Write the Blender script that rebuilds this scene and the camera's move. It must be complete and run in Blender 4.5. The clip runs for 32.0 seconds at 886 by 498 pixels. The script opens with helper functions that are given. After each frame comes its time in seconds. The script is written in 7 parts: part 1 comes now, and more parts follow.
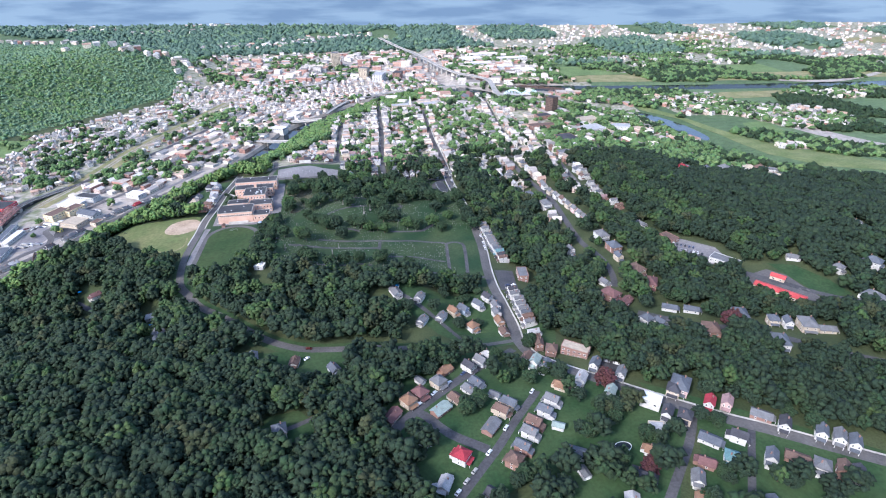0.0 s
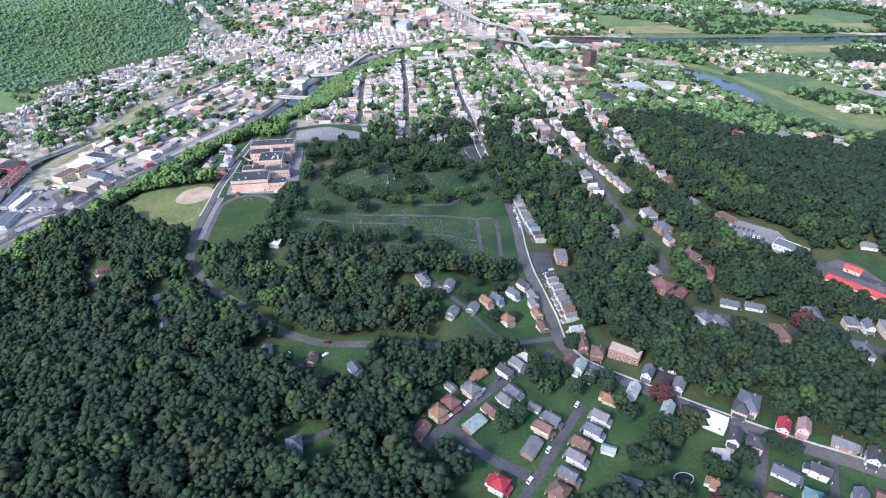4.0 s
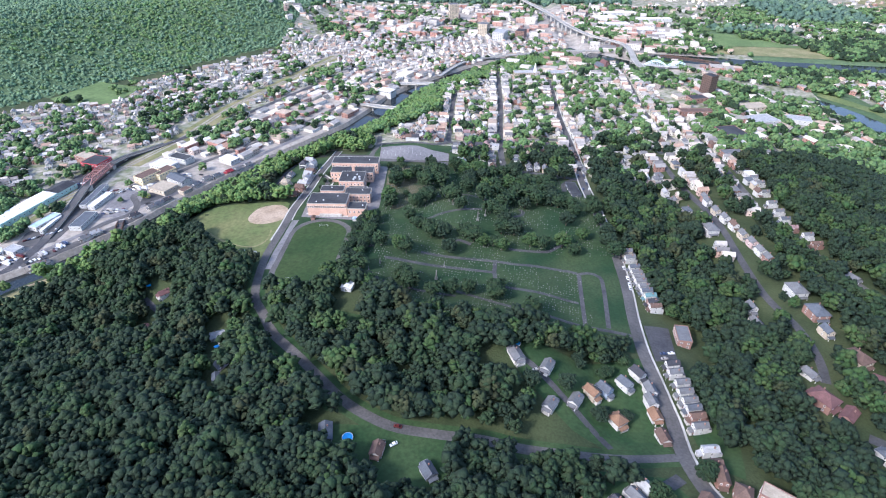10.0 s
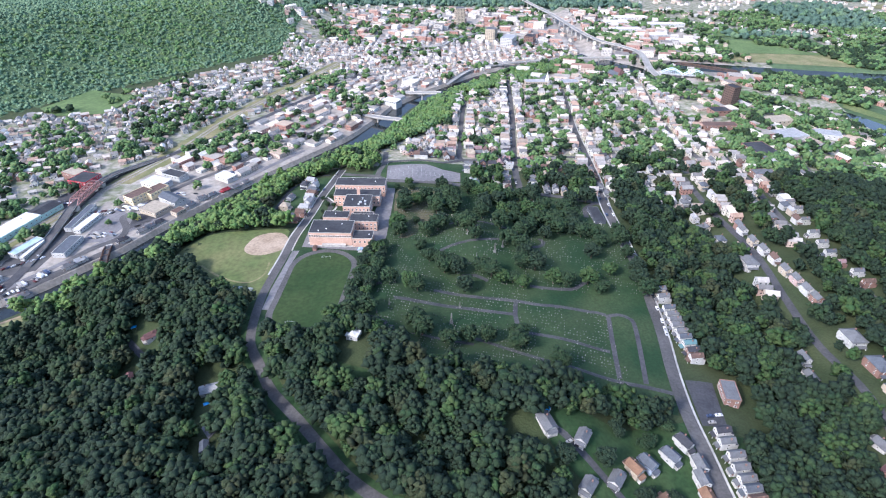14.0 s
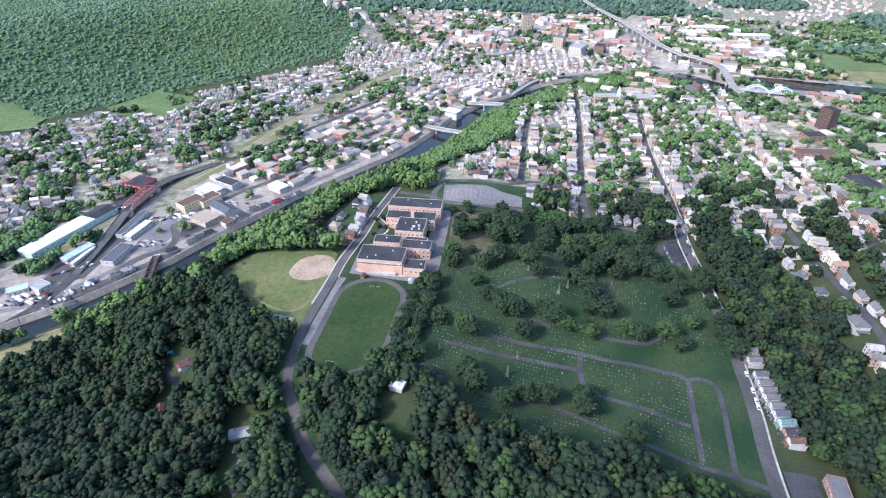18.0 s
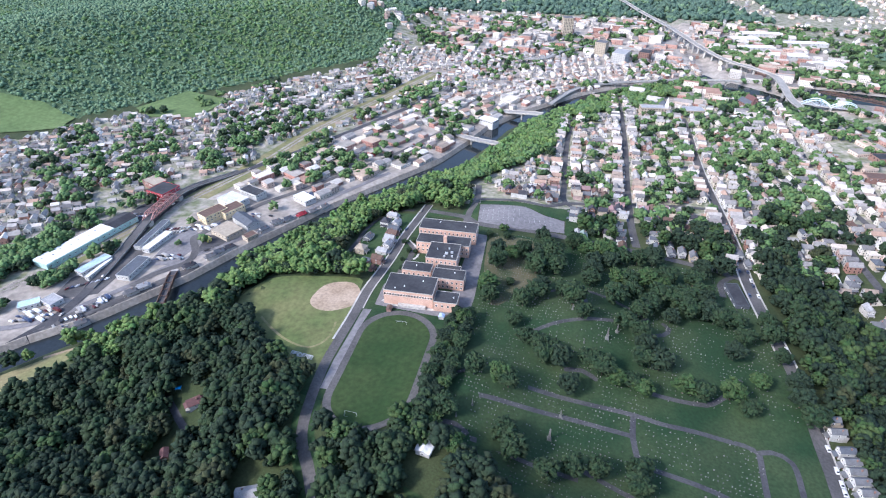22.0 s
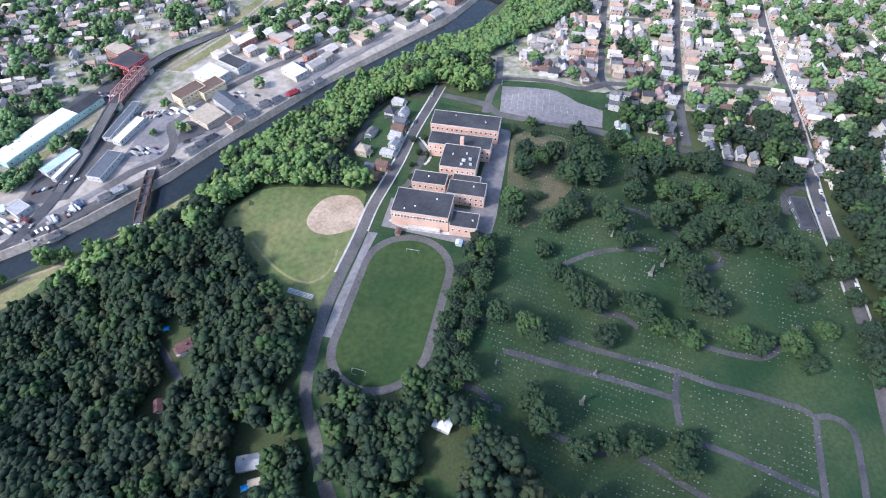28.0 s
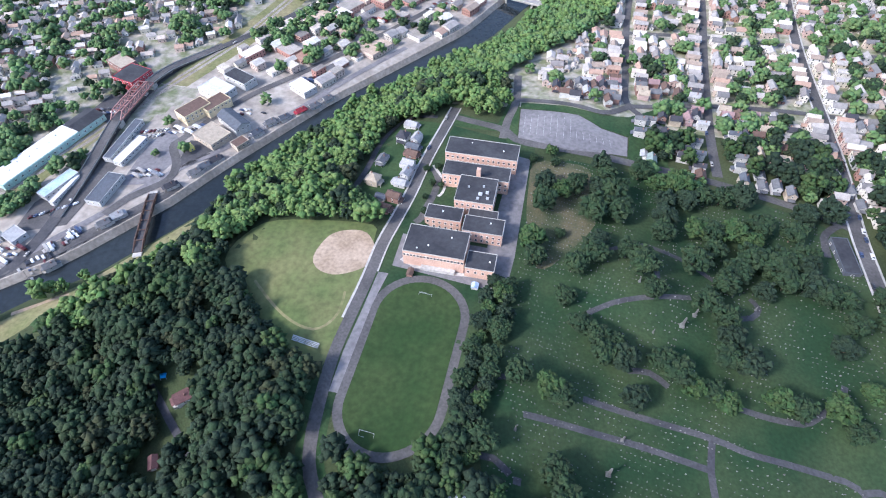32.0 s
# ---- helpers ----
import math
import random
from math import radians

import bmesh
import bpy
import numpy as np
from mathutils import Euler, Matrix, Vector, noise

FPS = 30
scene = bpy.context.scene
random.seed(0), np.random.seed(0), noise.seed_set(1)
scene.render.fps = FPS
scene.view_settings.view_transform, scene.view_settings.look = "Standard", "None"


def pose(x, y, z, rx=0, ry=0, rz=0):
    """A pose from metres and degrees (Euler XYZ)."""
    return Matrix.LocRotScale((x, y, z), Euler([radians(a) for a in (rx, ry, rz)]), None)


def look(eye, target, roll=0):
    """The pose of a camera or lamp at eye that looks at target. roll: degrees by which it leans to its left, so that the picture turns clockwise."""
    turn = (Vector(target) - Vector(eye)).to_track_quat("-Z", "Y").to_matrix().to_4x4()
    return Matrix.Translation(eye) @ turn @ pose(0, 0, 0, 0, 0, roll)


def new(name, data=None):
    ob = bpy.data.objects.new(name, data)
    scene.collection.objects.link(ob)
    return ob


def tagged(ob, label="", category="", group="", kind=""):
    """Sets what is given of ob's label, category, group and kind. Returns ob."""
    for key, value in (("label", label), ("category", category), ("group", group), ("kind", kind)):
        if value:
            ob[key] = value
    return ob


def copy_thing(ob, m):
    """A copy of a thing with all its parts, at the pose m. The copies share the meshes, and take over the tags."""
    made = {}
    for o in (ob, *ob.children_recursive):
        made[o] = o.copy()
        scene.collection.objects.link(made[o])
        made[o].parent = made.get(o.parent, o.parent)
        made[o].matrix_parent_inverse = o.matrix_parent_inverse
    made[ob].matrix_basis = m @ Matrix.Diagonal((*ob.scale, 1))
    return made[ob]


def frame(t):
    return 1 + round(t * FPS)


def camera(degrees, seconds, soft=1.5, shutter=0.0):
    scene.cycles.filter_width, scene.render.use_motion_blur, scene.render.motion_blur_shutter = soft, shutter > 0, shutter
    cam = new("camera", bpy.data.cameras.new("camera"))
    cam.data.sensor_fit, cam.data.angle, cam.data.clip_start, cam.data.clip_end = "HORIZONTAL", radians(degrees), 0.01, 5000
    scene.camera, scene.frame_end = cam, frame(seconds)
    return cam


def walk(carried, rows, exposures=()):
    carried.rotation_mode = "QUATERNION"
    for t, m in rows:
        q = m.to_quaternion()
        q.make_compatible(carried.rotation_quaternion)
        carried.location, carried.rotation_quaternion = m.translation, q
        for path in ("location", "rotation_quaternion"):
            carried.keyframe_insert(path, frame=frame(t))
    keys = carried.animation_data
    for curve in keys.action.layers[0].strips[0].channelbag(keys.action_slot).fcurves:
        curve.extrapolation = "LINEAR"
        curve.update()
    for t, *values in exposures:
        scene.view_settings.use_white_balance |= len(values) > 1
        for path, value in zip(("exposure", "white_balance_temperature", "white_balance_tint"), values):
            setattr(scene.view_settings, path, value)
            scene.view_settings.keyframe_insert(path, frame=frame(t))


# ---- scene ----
# ---- camera and its way ----
cam = camera(77.62, 32.0, soft=1.1)
# seconds, eye x, y, z, heading to the left of +y, pitch, roll
PATH = [
    (0.0, 38.6, -32.1, 260.0, -9.94, -29.00, -0.48),
    (0.5, 38.6, -25.5, 259.4, -10.05, -30.43, -0.53),
    (1.0, 38.5, -19.3, 259.0, -10.15, -31.99, -0.57),
    (1.5, 38.3, -12.8, 258.7, -10.28, -33.61, -0.54),
    (2.0, 38.1, -6.5, 258.6, -10.34, -33.90, -0.58),
    (2.5, 37.9, -0.2, 258.2, -9.98, -33.96, -0.62),
    (3.0, 38.2, 5.9, 258.0, -8.52, -33.95, -0.69),
    (3.5, 38.3, 12.2, 257.9, -8.07, -33.96, -0.68),
    (5.5, 34.6, 39.1, 255.9, -3.95, -33.83, -0.28),
    (6.0, 33.8, 45.6, 255.2, -2.85, -33.77, -0.20),
    (6.5, 33.3, 51.9, 254.5, -1.57, -33.70, -0.19),
    (7.0, 32.5, 58.0, 253.9, -0.41, -33.65, -0.08),
    (7.5, 31.6, 64.3, 253.4, 0.16, -33.60, -0.02),
    (8.0, 30.2, 70.8, 253.1, 0.42, -33.61, 0.07),
    (8.5, 28.7, 77.2, 252.8, 0.59, -33.61, 0.11),
    (9.0, 27.2, 83.8, 252.7, 0.71, -33.63, 0.18),
    (9.5, 26.0, 89.9, 252.6, 0.84, -33.63, 0.22),
    (10.0, 24.5, 96.3, 252.6, 0.94, -33.62, 0.24),
    (10.5, 23.1, 102.4, 252.5, 0.99, -33.62, 0.28),
    (11.0, 21.8, 108.9, 252.5, 1.05, -33.60, 0.34),
    (11.5, 20.1, 115.0, 252.6, 1.05, -33.60, 0.36),
    (12.0, 18.5, 121.3, 252.6, 1.00, -33.61, 0.37),
    (12.5, 16.7, 127.7, 252.7, 0.92, -33.62, 0.43),
    (13.0, 15.2, 133.8, 252.9, 0.92, -33.63, 0.42),
    (13.5, 14.0, 140.0, 253.0, 0.95, -33.67, 0.48),
    (14.0, 13.1, 145.7, 253.0, 1.05, -33.62, 0.36),
    (14.5, 11.9, 151.5, 253.1, 1.09, -33.57, 0.34),
    (16.5, 8.4, 174.6, 251.5, 3.10, -33.34, -0.08),
    (17.0, 7.3, 180.0, 251.9, 4.03, -33.40, 0.04),
    (17.5, 6.3, 185.5, 251.9, 5.57, -33.42, 0.07),
    (18.0, 5.1, 191.2, 252.0, 7.31, -33.44, 0.15),
    (18.5, 4.1, 196.6, 251.7, 8.47, -33.47, 0.18),
    (19.0, 3.0, 201.9, 251.5, 9.15, -33.46, 0.24),
    (19.5, 1.4, 207.3, 251.3, 9.65, -33.47, 0.22),
    (20.0, -0.2, 212.9, 251.1, 9.96, -33.52, 0.23),
    (20.5, -2.0, 218.5, 251.1, 10.21, -33.55, 0.21),
    (21.0, -3.9, 224.1, 250.9, 10.36, -33.60, 0.33),
    (21.5, -6.0, 229.6, 250.7, 10.48, -33.58, 0.33),
    (22.0, -7.9, 235.4, 250.4, 10.57, -33.60, 0.36),
    (22.5, -10.0, 241.3, 249.9, 10.67, -33.59, 0.33),
    (23.0, -11.8, 246.9, 249.5, 10.73, -33.59, 0.33),
    (23.5, -13.6, 252.2, 249.1, 10.73, -36.05, 0.31),
    (24.0, -15.5, 258.1, 249.0, 10.74, -39.78, 0.30),
    (24.5, -17.4, 264.0, 249.0, 10.76, -43.12, 0.33),
    (25.0, -19.3, 270.0, 248.9, 10.69, -46.17, 0.46),
    (25.5, -21.2, 276.6, 248.6, 10.61, -49.17, 0.43),
    (27.5, -26.6, 305.6, 252.4, 11.61, -50.35, -0.35),
    (28.0, -28.6, 311.4, 252.7, 11.58, -50.42, -0.40),
    (28.5, -30.4, 317.5, 252.8, 11.59, -50.49, -0.43),
    (29.0, -32.1, 323.1, 252.9, 11.66, -50.54, -0.52),
    (29.5, -33.7, 328.6, 252.8, 11.75, -50.54, -0.62),
    (30.0, -35.1, 333.5, 252.8, 11.88, -50.56, -0.66),
    (30.5, -36.3, 337.5, 252.8, 11.99, -50.59, -0.68),
    (31.0, -37.3, 340.5, 253.0, 12.16, -50.68, -0.71),
    (31.5, -38.3, 342.6, 253.3, 12.54, -50.82, -0.76),
    (32.0, -39.2, 344.3, 253.6, 12.94, -50.92, -0.78),
]


def heading(x, y, z, yaw, pitch, roll):
    a, b = radians(yaw), radians(pitch)
    ahead = Vector((-math.sin(a) * math.cos(b), math.cos(a) * math.cos(b), math.sin(b)))
    return look((x, y, z), Vector((x, y, z)) + 100 * ahead, roll)


walk(cam, [(row[0], heading(*row[1:])) for row in PATH], [(0.0, 1.30, 5620, 17), (9.0, 1.30, 5620, 17), (14.0, 1.26, 5620, 17), (20.0, 1.19, 5620, 17), (24.0, 1.16, 5620, 17), (29.0, 1.28, 5620, 17), (32.0, 1.28, 5620, 17)])

# ---- world and sun ----
SUN_FROM = Vector((-0.60, -0.48, 0.63)).normalized()
world = bpy.data.worlds.new("sky")
scene.world = world
world.use_nodes = True
wn = world.node_tree
sky = wn.nodes.new("ShaderNodeTexSky")
sky.sky_type, sky.sun_disc = "NISHITA", False
sky.sun_elevation = math.asin(SUN_FROM.z)
sky.sun_rotation = math.atan2(SUN_FROM.x, SUN_FROM.y)
sky.air_density, sky.dust_density = 1.2, 2.0
wn.links.new(sky.outputs["Color"], wn.nodes["Background"].inputs["Color"])
wn.nodes["Background"].inputs["Strength"].default_value = 0.15
sun = new("sun", bpy.data.lights.new("sun", "SUN"))
sun.data.energy, sun.data.angle, sun.data.color = 2.0, radians(9), (1.0, 0.93, 0.82)
sun.matrix_world = look(SUN_FROM * 500, (0, 0, 0))


# ---- materials ----
def material(name, colour, second=None, grain=2.0, coarse=0.12, rough=0.85, metal=0.0, bump=0.0, vary="", spread=0.25, palette=(), spec=0.3, depth=0.55):
    """A surface with two scales of variation, in metres; vary: "object" or "island" draws each piece its own shade."""
    m = bpy.data.materials.new(name)
    m.use_nodes = True
    t = m.node_tree
    n, link = t.nodes, t.links.new
    b = n["Principled BSDF"]
    b.inputs["Roughness"].default_value, b.inputs["Metallic"].default_value = rough, metal
    b.inputs["Specular IOR Level"].default_value = spec
    geo = n.new("ShaderNodeNewGeometry")
    fine, wide = n.new("ShaderNodeTexNoise"), n.new("ShaderNodeTexNoise")
    fine.inputs["Scale"].default_value, wide.inputs["Scale"].default_value = grain, coarse
    fine.inputs["Detail"].default_value, wide.inputs["Detail"].default_value = 3, 4
    for x in (fine, wide):
        link(geo.outputs["Position"], x.inputs["Vector"])
    ramp = n.new("ShaderNodeValToRGB")
    ramp.color_ramp.elements[0].position, ramp.color_ramp.elements[1].position = 0.36, 0.64
    ramp.color_ramp.elements[0].color = (*colour, 1)
    ramp.color_ramp.elements[1].color = (*(second or [min(1, c * 1.35) for c in colour]), 1)
    link(wide.outputs["Fac"], ramp.inputs["Fac"])
    out = ramp.outputs["Color"]
    if vary:
        which = n.new("ShaderNodeObjectInfo").outputs["Random"] if vary == "object" else geo.outputs["Random Per Island"]
        if palette:
            pick = n.new("ShaderNodeValToRGB")
            pick.color_ramp.interpolation = "CONSTANT"
            e = pick.color_ramp.elements
            while len(e) < len(palette):
                e.new(0.5)
            for i, c in enumerate(palette):
                e[i].position, e[i].color = i / len(palette), (*c, 1)
            link(which, pick.inputs["Fac"])
            mix = n.new("ShaderNodeMix")
            mix.data_type, mix.blend_type = "RGBA", "MULTIPLY"
            mix.inputs["Factor"].default_value = 1.0
            link(pick.outputs["Color"], mix.inputs["A"])
            link(out, mix.inputs["B"])
            out = mix.outputs["Result"]
        else:
            hsv = n.new("ShaderNodeHueSaturation")
            r1 = n.new("ShaderNodeMapRange")
            r1.inputs["To Min"].default_value, r1.inputs["To Max"].default_value = 1 - spread, 1 + spread
            link(which, r1.inputs["Value"])
            link(r1.outputs["Result"], hsv.inputs["Value"])
            r2 = n.new("ShaderNodeMath")
            r2.operation = "MULTIPLY_ADD"
            mod = n.new("ShaderNodeMath")
            mod.operation = "FRACT"
            big = n.new("ShaderNodeMath")
            big.operation = "MULTIPLY"
            big.inputs[1].default_value = 7.31
            link(which, big.inputs[0])
            link(big.outputs[0], mod.inputs[0])
            link(mod.outputs[0], r2.inputs[0])
            r2.inputs[1].default_value, r2.inputs[2].default_value = 0.07 * spread / 0.25, 0.5 - 0.035 * spread / 0.25
            link(r2.outputs[0], hsv.inputs["Hue"])
            link(out, hsv.inputs["Color"])
            out = hsv.outputs["Color"]
    shade = n.new("ShaderNodeMix")
    shade.data_type, shade.blend_type = "RGBA", "MULTIPLY"
    shade.inputs["Factor"].default_value = depth
    link(out, shade.inputs["A"])
    level = n.new("ShaderNodeMapRange")
    level.inputs["From Min"].default_value, level.inputs["From Max"].default_value = 0.3, 0.7
    level.inputs["To Min"].default_value, level.inputs["To Max"].default_value = 0.55, 1.25
    link(fine.outputs["Fac"], level.inputs["Value"])
    link(level.outputs["Result"], shade.inputs["B"])
    link(shade.outputs["Result"], b.inputs["Base Color"])
    if bump:
        bp = n.new("ShaderNodeBump")
        bp.inputs["Strength"].default_value, bp.inputs["Distance"].default_value = 0.8, bump
        link(fine.outputs["Fac"], bp.inputs["Height"])
        link(bp.outputs["Normal"], b.inputs["Normal"])
    return m


WHITE1 = (1.0, 1.0, 1.0)
HOUSE_TINTS = ((0.722, 0.705, 0.662), (0.688, 0.654, 0.593), (0.636, 0.585, 0.516), (0.361, 0.206, 0.163), (0.636, 0.585, 0.473), (0.671, 0.636, 0.576), (0.473, 0.473, 0.464), (0.568, 0.473, 0.387), (0.585, 0.464, 0.404), (0.705, 0.662, 0.585), (0.499, 0.361, 0.31))
# Town roof tints stay lighter than the near shingles, as if sunlit.
ROOF_TINTS = ((0.281, 0.268, 0.255), (0.425, 0.395, 0.36), (0.176, 0.170, 0.168), (0.538, 0.495, 0.44), (0.318, 0.255, 0.205), (0.649, 0.62, 0.56), (0.246, 0.225, 0.21), (0.402, 0.276, 0.209), (0.377, 0.353, 0.328), (0.522, 0.452, 0.388), (0.342, 0.32, 0.30))
FLAT_TINTS = ((0.509, 0.45, 0.378), (0.403, 0.36, 0.315), (0.636, 0.58, 0.495), (0.233, 0.21, 0.189), (0.488, 0.38, 0.288), (0.636, 0.57, 0.468), (0.36, 0.22, 0.162), (0.318, 0.29, 0.252))
M = dict(
    ground=material("woodland_floor", (0.032, 0.048, 0.019), (0.058, 0.072, 0.03), 0.8, 0.03, 1.0, bump=0.3),
    town=material("town_ground", (0.13, 0.15, 0.075), (0.34, 0.31, 0.265), 0.25, 0.09, 0.95),
    paved=material("worn_town_paving", (0.25, 0.22, 0.188), (0.385, 0.345, 0.295), 0.22, 0.045, 0.95),
    # Town ground in a lighter, warmer copy that paints in sunshine.
    spur=material("hill_town_ground", (0.155, 0.172, 0.085), (0.4, 0.36, 0.3), 0.25, 0.10, 0.95),
    # Near garden, lawn and track greens are darkened to paint in cloud shade.
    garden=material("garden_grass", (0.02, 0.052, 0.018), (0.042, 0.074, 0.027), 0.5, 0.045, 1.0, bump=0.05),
    # Ground under far woods, lightened in colour in place of haze.
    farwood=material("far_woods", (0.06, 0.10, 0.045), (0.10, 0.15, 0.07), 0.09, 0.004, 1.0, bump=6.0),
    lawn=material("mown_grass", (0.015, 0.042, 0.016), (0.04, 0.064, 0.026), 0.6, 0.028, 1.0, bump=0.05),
    dry=material("dry_cemetery_grass", (0.040, 0.058, 0.026), (0.118, 0.106, 0.062), 1.1, 0.06, 1.0, bump=0.08),
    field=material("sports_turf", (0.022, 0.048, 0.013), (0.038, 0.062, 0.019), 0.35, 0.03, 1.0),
    # Khaki turf, partly lightened in colour as if in direct sun.
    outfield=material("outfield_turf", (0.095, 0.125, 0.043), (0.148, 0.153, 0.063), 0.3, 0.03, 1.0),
    # Lawn colour in a sunlit copy, for the far fields.
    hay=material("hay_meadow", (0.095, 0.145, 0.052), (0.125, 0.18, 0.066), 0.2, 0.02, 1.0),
    meadow=material("rough_grass", (0.15, 0.16, 0.065), (0.24, 0.21, 0.11), 0.4, 0.04, 1.0, bump=0.1),
    levee=material("levee_grass", (0.10, 0.135, 0.045), (0.16, 0.18, 0.075), 0.3, 0.03, 1.0),
    dirt=material("infield_clay", (0.31, 0.235, 0.165), (0.40, 0.31, 0.225), 0.5, 0.08, 1.0),
    # Two asphalt tones: darker for cloud-shaded roads, lighter to paint streets sunlit.
    asphalt=material("worn_asphalt", (0.052, 0.052, 0.058), (0.082, 0.080, 0.082), 0.7, 0.06, 0.95),
    street=material("old_street_asphalt", (0.074, 0.071, 0.070), (0.116, 0.110, 0.106), 0.7, 0.05, 0.95),
    lot=material("car_park_asphalt", (0.155, 0.148, 0.152), (0.205, 0.194, 0.193), 0.4, 0.03, 0.95),
    concrete=material("concrete", (0.36, 0.345, 0.315), (0.48, 0.46, 0.42), 0.6, 0.08, 0.9),
    quay=material("quay_concrete", (0.28, 0.245, 0.20), (0.38, 0.335, 0.28), 0.4, 0.05, 0.9),
    paint=material("white_road_paint", (0.38, 0.38, 0.38), None, 2.0, 0.2, 0.7),
    water=material("river_water", (0.016, 0.021, 0.024), (0.024, 0.03, 0.032), 0.3, 0.01, 0.1, spec=0.25),
    # Near woodland leaves are darkened in colour to stand in for cloud shade.
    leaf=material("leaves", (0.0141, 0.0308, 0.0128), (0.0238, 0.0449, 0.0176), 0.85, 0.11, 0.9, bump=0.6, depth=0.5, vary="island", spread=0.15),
    # Sunlit copies of the leaf colour, for town, bank and bluff trees.
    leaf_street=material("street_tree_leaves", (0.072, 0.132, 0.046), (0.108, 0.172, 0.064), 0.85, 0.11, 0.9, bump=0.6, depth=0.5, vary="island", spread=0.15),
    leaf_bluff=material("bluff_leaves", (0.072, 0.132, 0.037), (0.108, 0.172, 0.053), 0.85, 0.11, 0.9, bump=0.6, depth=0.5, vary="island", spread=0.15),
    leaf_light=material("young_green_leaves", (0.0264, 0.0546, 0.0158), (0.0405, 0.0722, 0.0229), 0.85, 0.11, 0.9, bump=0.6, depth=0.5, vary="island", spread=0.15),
    # Leaf colour lightened and blued to paint in sunlight and distance haze.
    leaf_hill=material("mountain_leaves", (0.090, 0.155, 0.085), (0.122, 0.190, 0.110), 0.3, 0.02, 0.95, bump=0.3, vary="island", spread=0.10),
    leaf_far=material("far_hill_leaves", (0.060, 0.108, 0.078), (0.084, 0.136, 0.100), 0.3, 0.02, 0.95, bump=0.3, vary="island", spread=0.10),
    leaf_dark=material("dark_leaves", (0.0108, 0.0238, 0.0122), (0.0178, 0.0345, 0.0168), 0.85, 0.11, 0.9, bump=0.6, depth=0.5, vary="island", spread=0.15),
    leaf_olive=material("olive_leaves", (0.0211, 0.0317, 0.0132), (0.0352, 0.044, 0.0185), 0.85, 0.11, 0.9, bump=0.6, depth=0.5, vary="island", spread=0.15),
    leaf_red=material("copper_leaves", (0.045, 0.016, 0.018), (0.065, 0.022, 0.022), 0.7, 0.11, 0.9, bump=0.5, vary="island", spread=0.15),
    ballast=material("railway_ballast", (0.26, 0.23, 0.20), (0.36, 0.33, 0.29), 1.0, 0.1, 1.0),
    rust=material("rusted_steel", (0.075, 0.045, 0.035), (0.12, 0.075, 0.055), 1.0, 0.2, 0.8),
    bark=material("bark", (0.09, 0.07, 0.05), None, 3.0, 0.4, 0.95, bump=0.05),
    wall=material("house_wall", WHITE1, (0.86, 0.85, 0.83), 1.2, 0.25, 0.8, vary="object", palette=HOUSE_TINTS),
    block_walls=material("block_walls", WHITE1, (0.86, 0.85, 0.83), 1.2, 0.25, 0.8, vary="island", palette=((0.46, 0.28, 0.23), (0.74, 0.68, 0.60), (0.40, 0.22, 0.18), (0.62, 0.50, 0.42), (0.78, 0.75, 0.70), (0.52, 0.34, 0.28), (0.56, 0.53, 0.50))),
    walls=material("house_walls", WHITE1, (0.86, 0.85, 0.83), 1.2, 0.25, 0.8, vary="island", palette=HOUSE_TINTS),
    roof=material("shingle_roof", WHITE1, (0.78, 0.78, 0.78), 2.2, 0.3, 0.9, vary="object", palette=ROOF_TINTS),
    roofs=material("shingle_roofs", WHITE1, (0.78, 0.78, 0.78), 2.2, 0.3, 0.9, vary="island", palette=ROOF_TINTS),
    flats=material("flat_roofs", WHITE1, (0.80, 0.79, 0.77), 0.8, 0.12, 0.9, vary="island", palette=FLAT_TINTS),
    glass=material("window_glass", (0.02, 0.025, 0.03), None, 1.0, 0.2, 0.15, spec=0.5),
    trim=material("white_trim", (0.74, 0.73, 0.70), None, 2.0, 0.3, 0.7),
    brick=material("school_brick", (0.50, 0.32, 0.245), (0.59, 0.40, 0.31), 1.5, 0.12, 0.9),
    tar=material("tar_roof", (0.030, 0.031, 0.036), (0.055, 0.056, 0.06), 0.5, 0.07, 0.85),
    stone=material("grave_stone", (0.11, 0.11, 0.103), (0.21, 0.204, 0.193), 2.0, 0.2, 0.9, vary="island", spread=0.4),
    steel=material("painted_steel", (0.42, 0.43, 0.44), None, 1.5, 0.2, 0.5, metal=0.3),
    redsteel=material("red_truss_paint", (0.28, 0.13, 0.12), (0.36, 0.20, 0.18), 1.0, 0.2, 0.6),
    teal=material("teal_sheet_metal", (0.36, 0.54, 0.49), (0.46, 0.62, 0.57), 0.6, 0.1, 0.6),
    white=material("white_membrane", (0.72, 0.72, 0.70), (0.80, 0.80, 0.78), 0.5, 0.07, 0.7),
    red=material("red_metal_roof", (0.38, 0.05, 0.05), (0.46, 0.08, 0.075), 0.8, 0.1, 0.5),
    pool=material("pool_blue", (0.04, 0.30, 0.62), None, 0.6, 0.2, 0.2),
    yellow=material("cream_yellow_wall", (0.60, 0.50, 0.32), None, 1.2, 0.2, 0.8),
    bright=material("bright_yellow", (0.62, 0.56, 0.16), None, 1.2, 0.2, 0.6),
    red_wall=material("red_painted_wall", (0.36, 0.06, 0.07), None, 1.2, 0.2, 0.7),
    flat_pale=material("pale_sheet_roof", (0.46, 0.46, 0.50), None, 0.6, 0.1, 0.7),
    roof_blue=material("blue_sheet_roof", (0.32, 0.42, 0.58), None, 0.8, 0.1, 0.6),
    paleblue=material("pale_blue_steel", (0.55, 0.66, 0.74), None, 1.0, 0.2, 0.6),
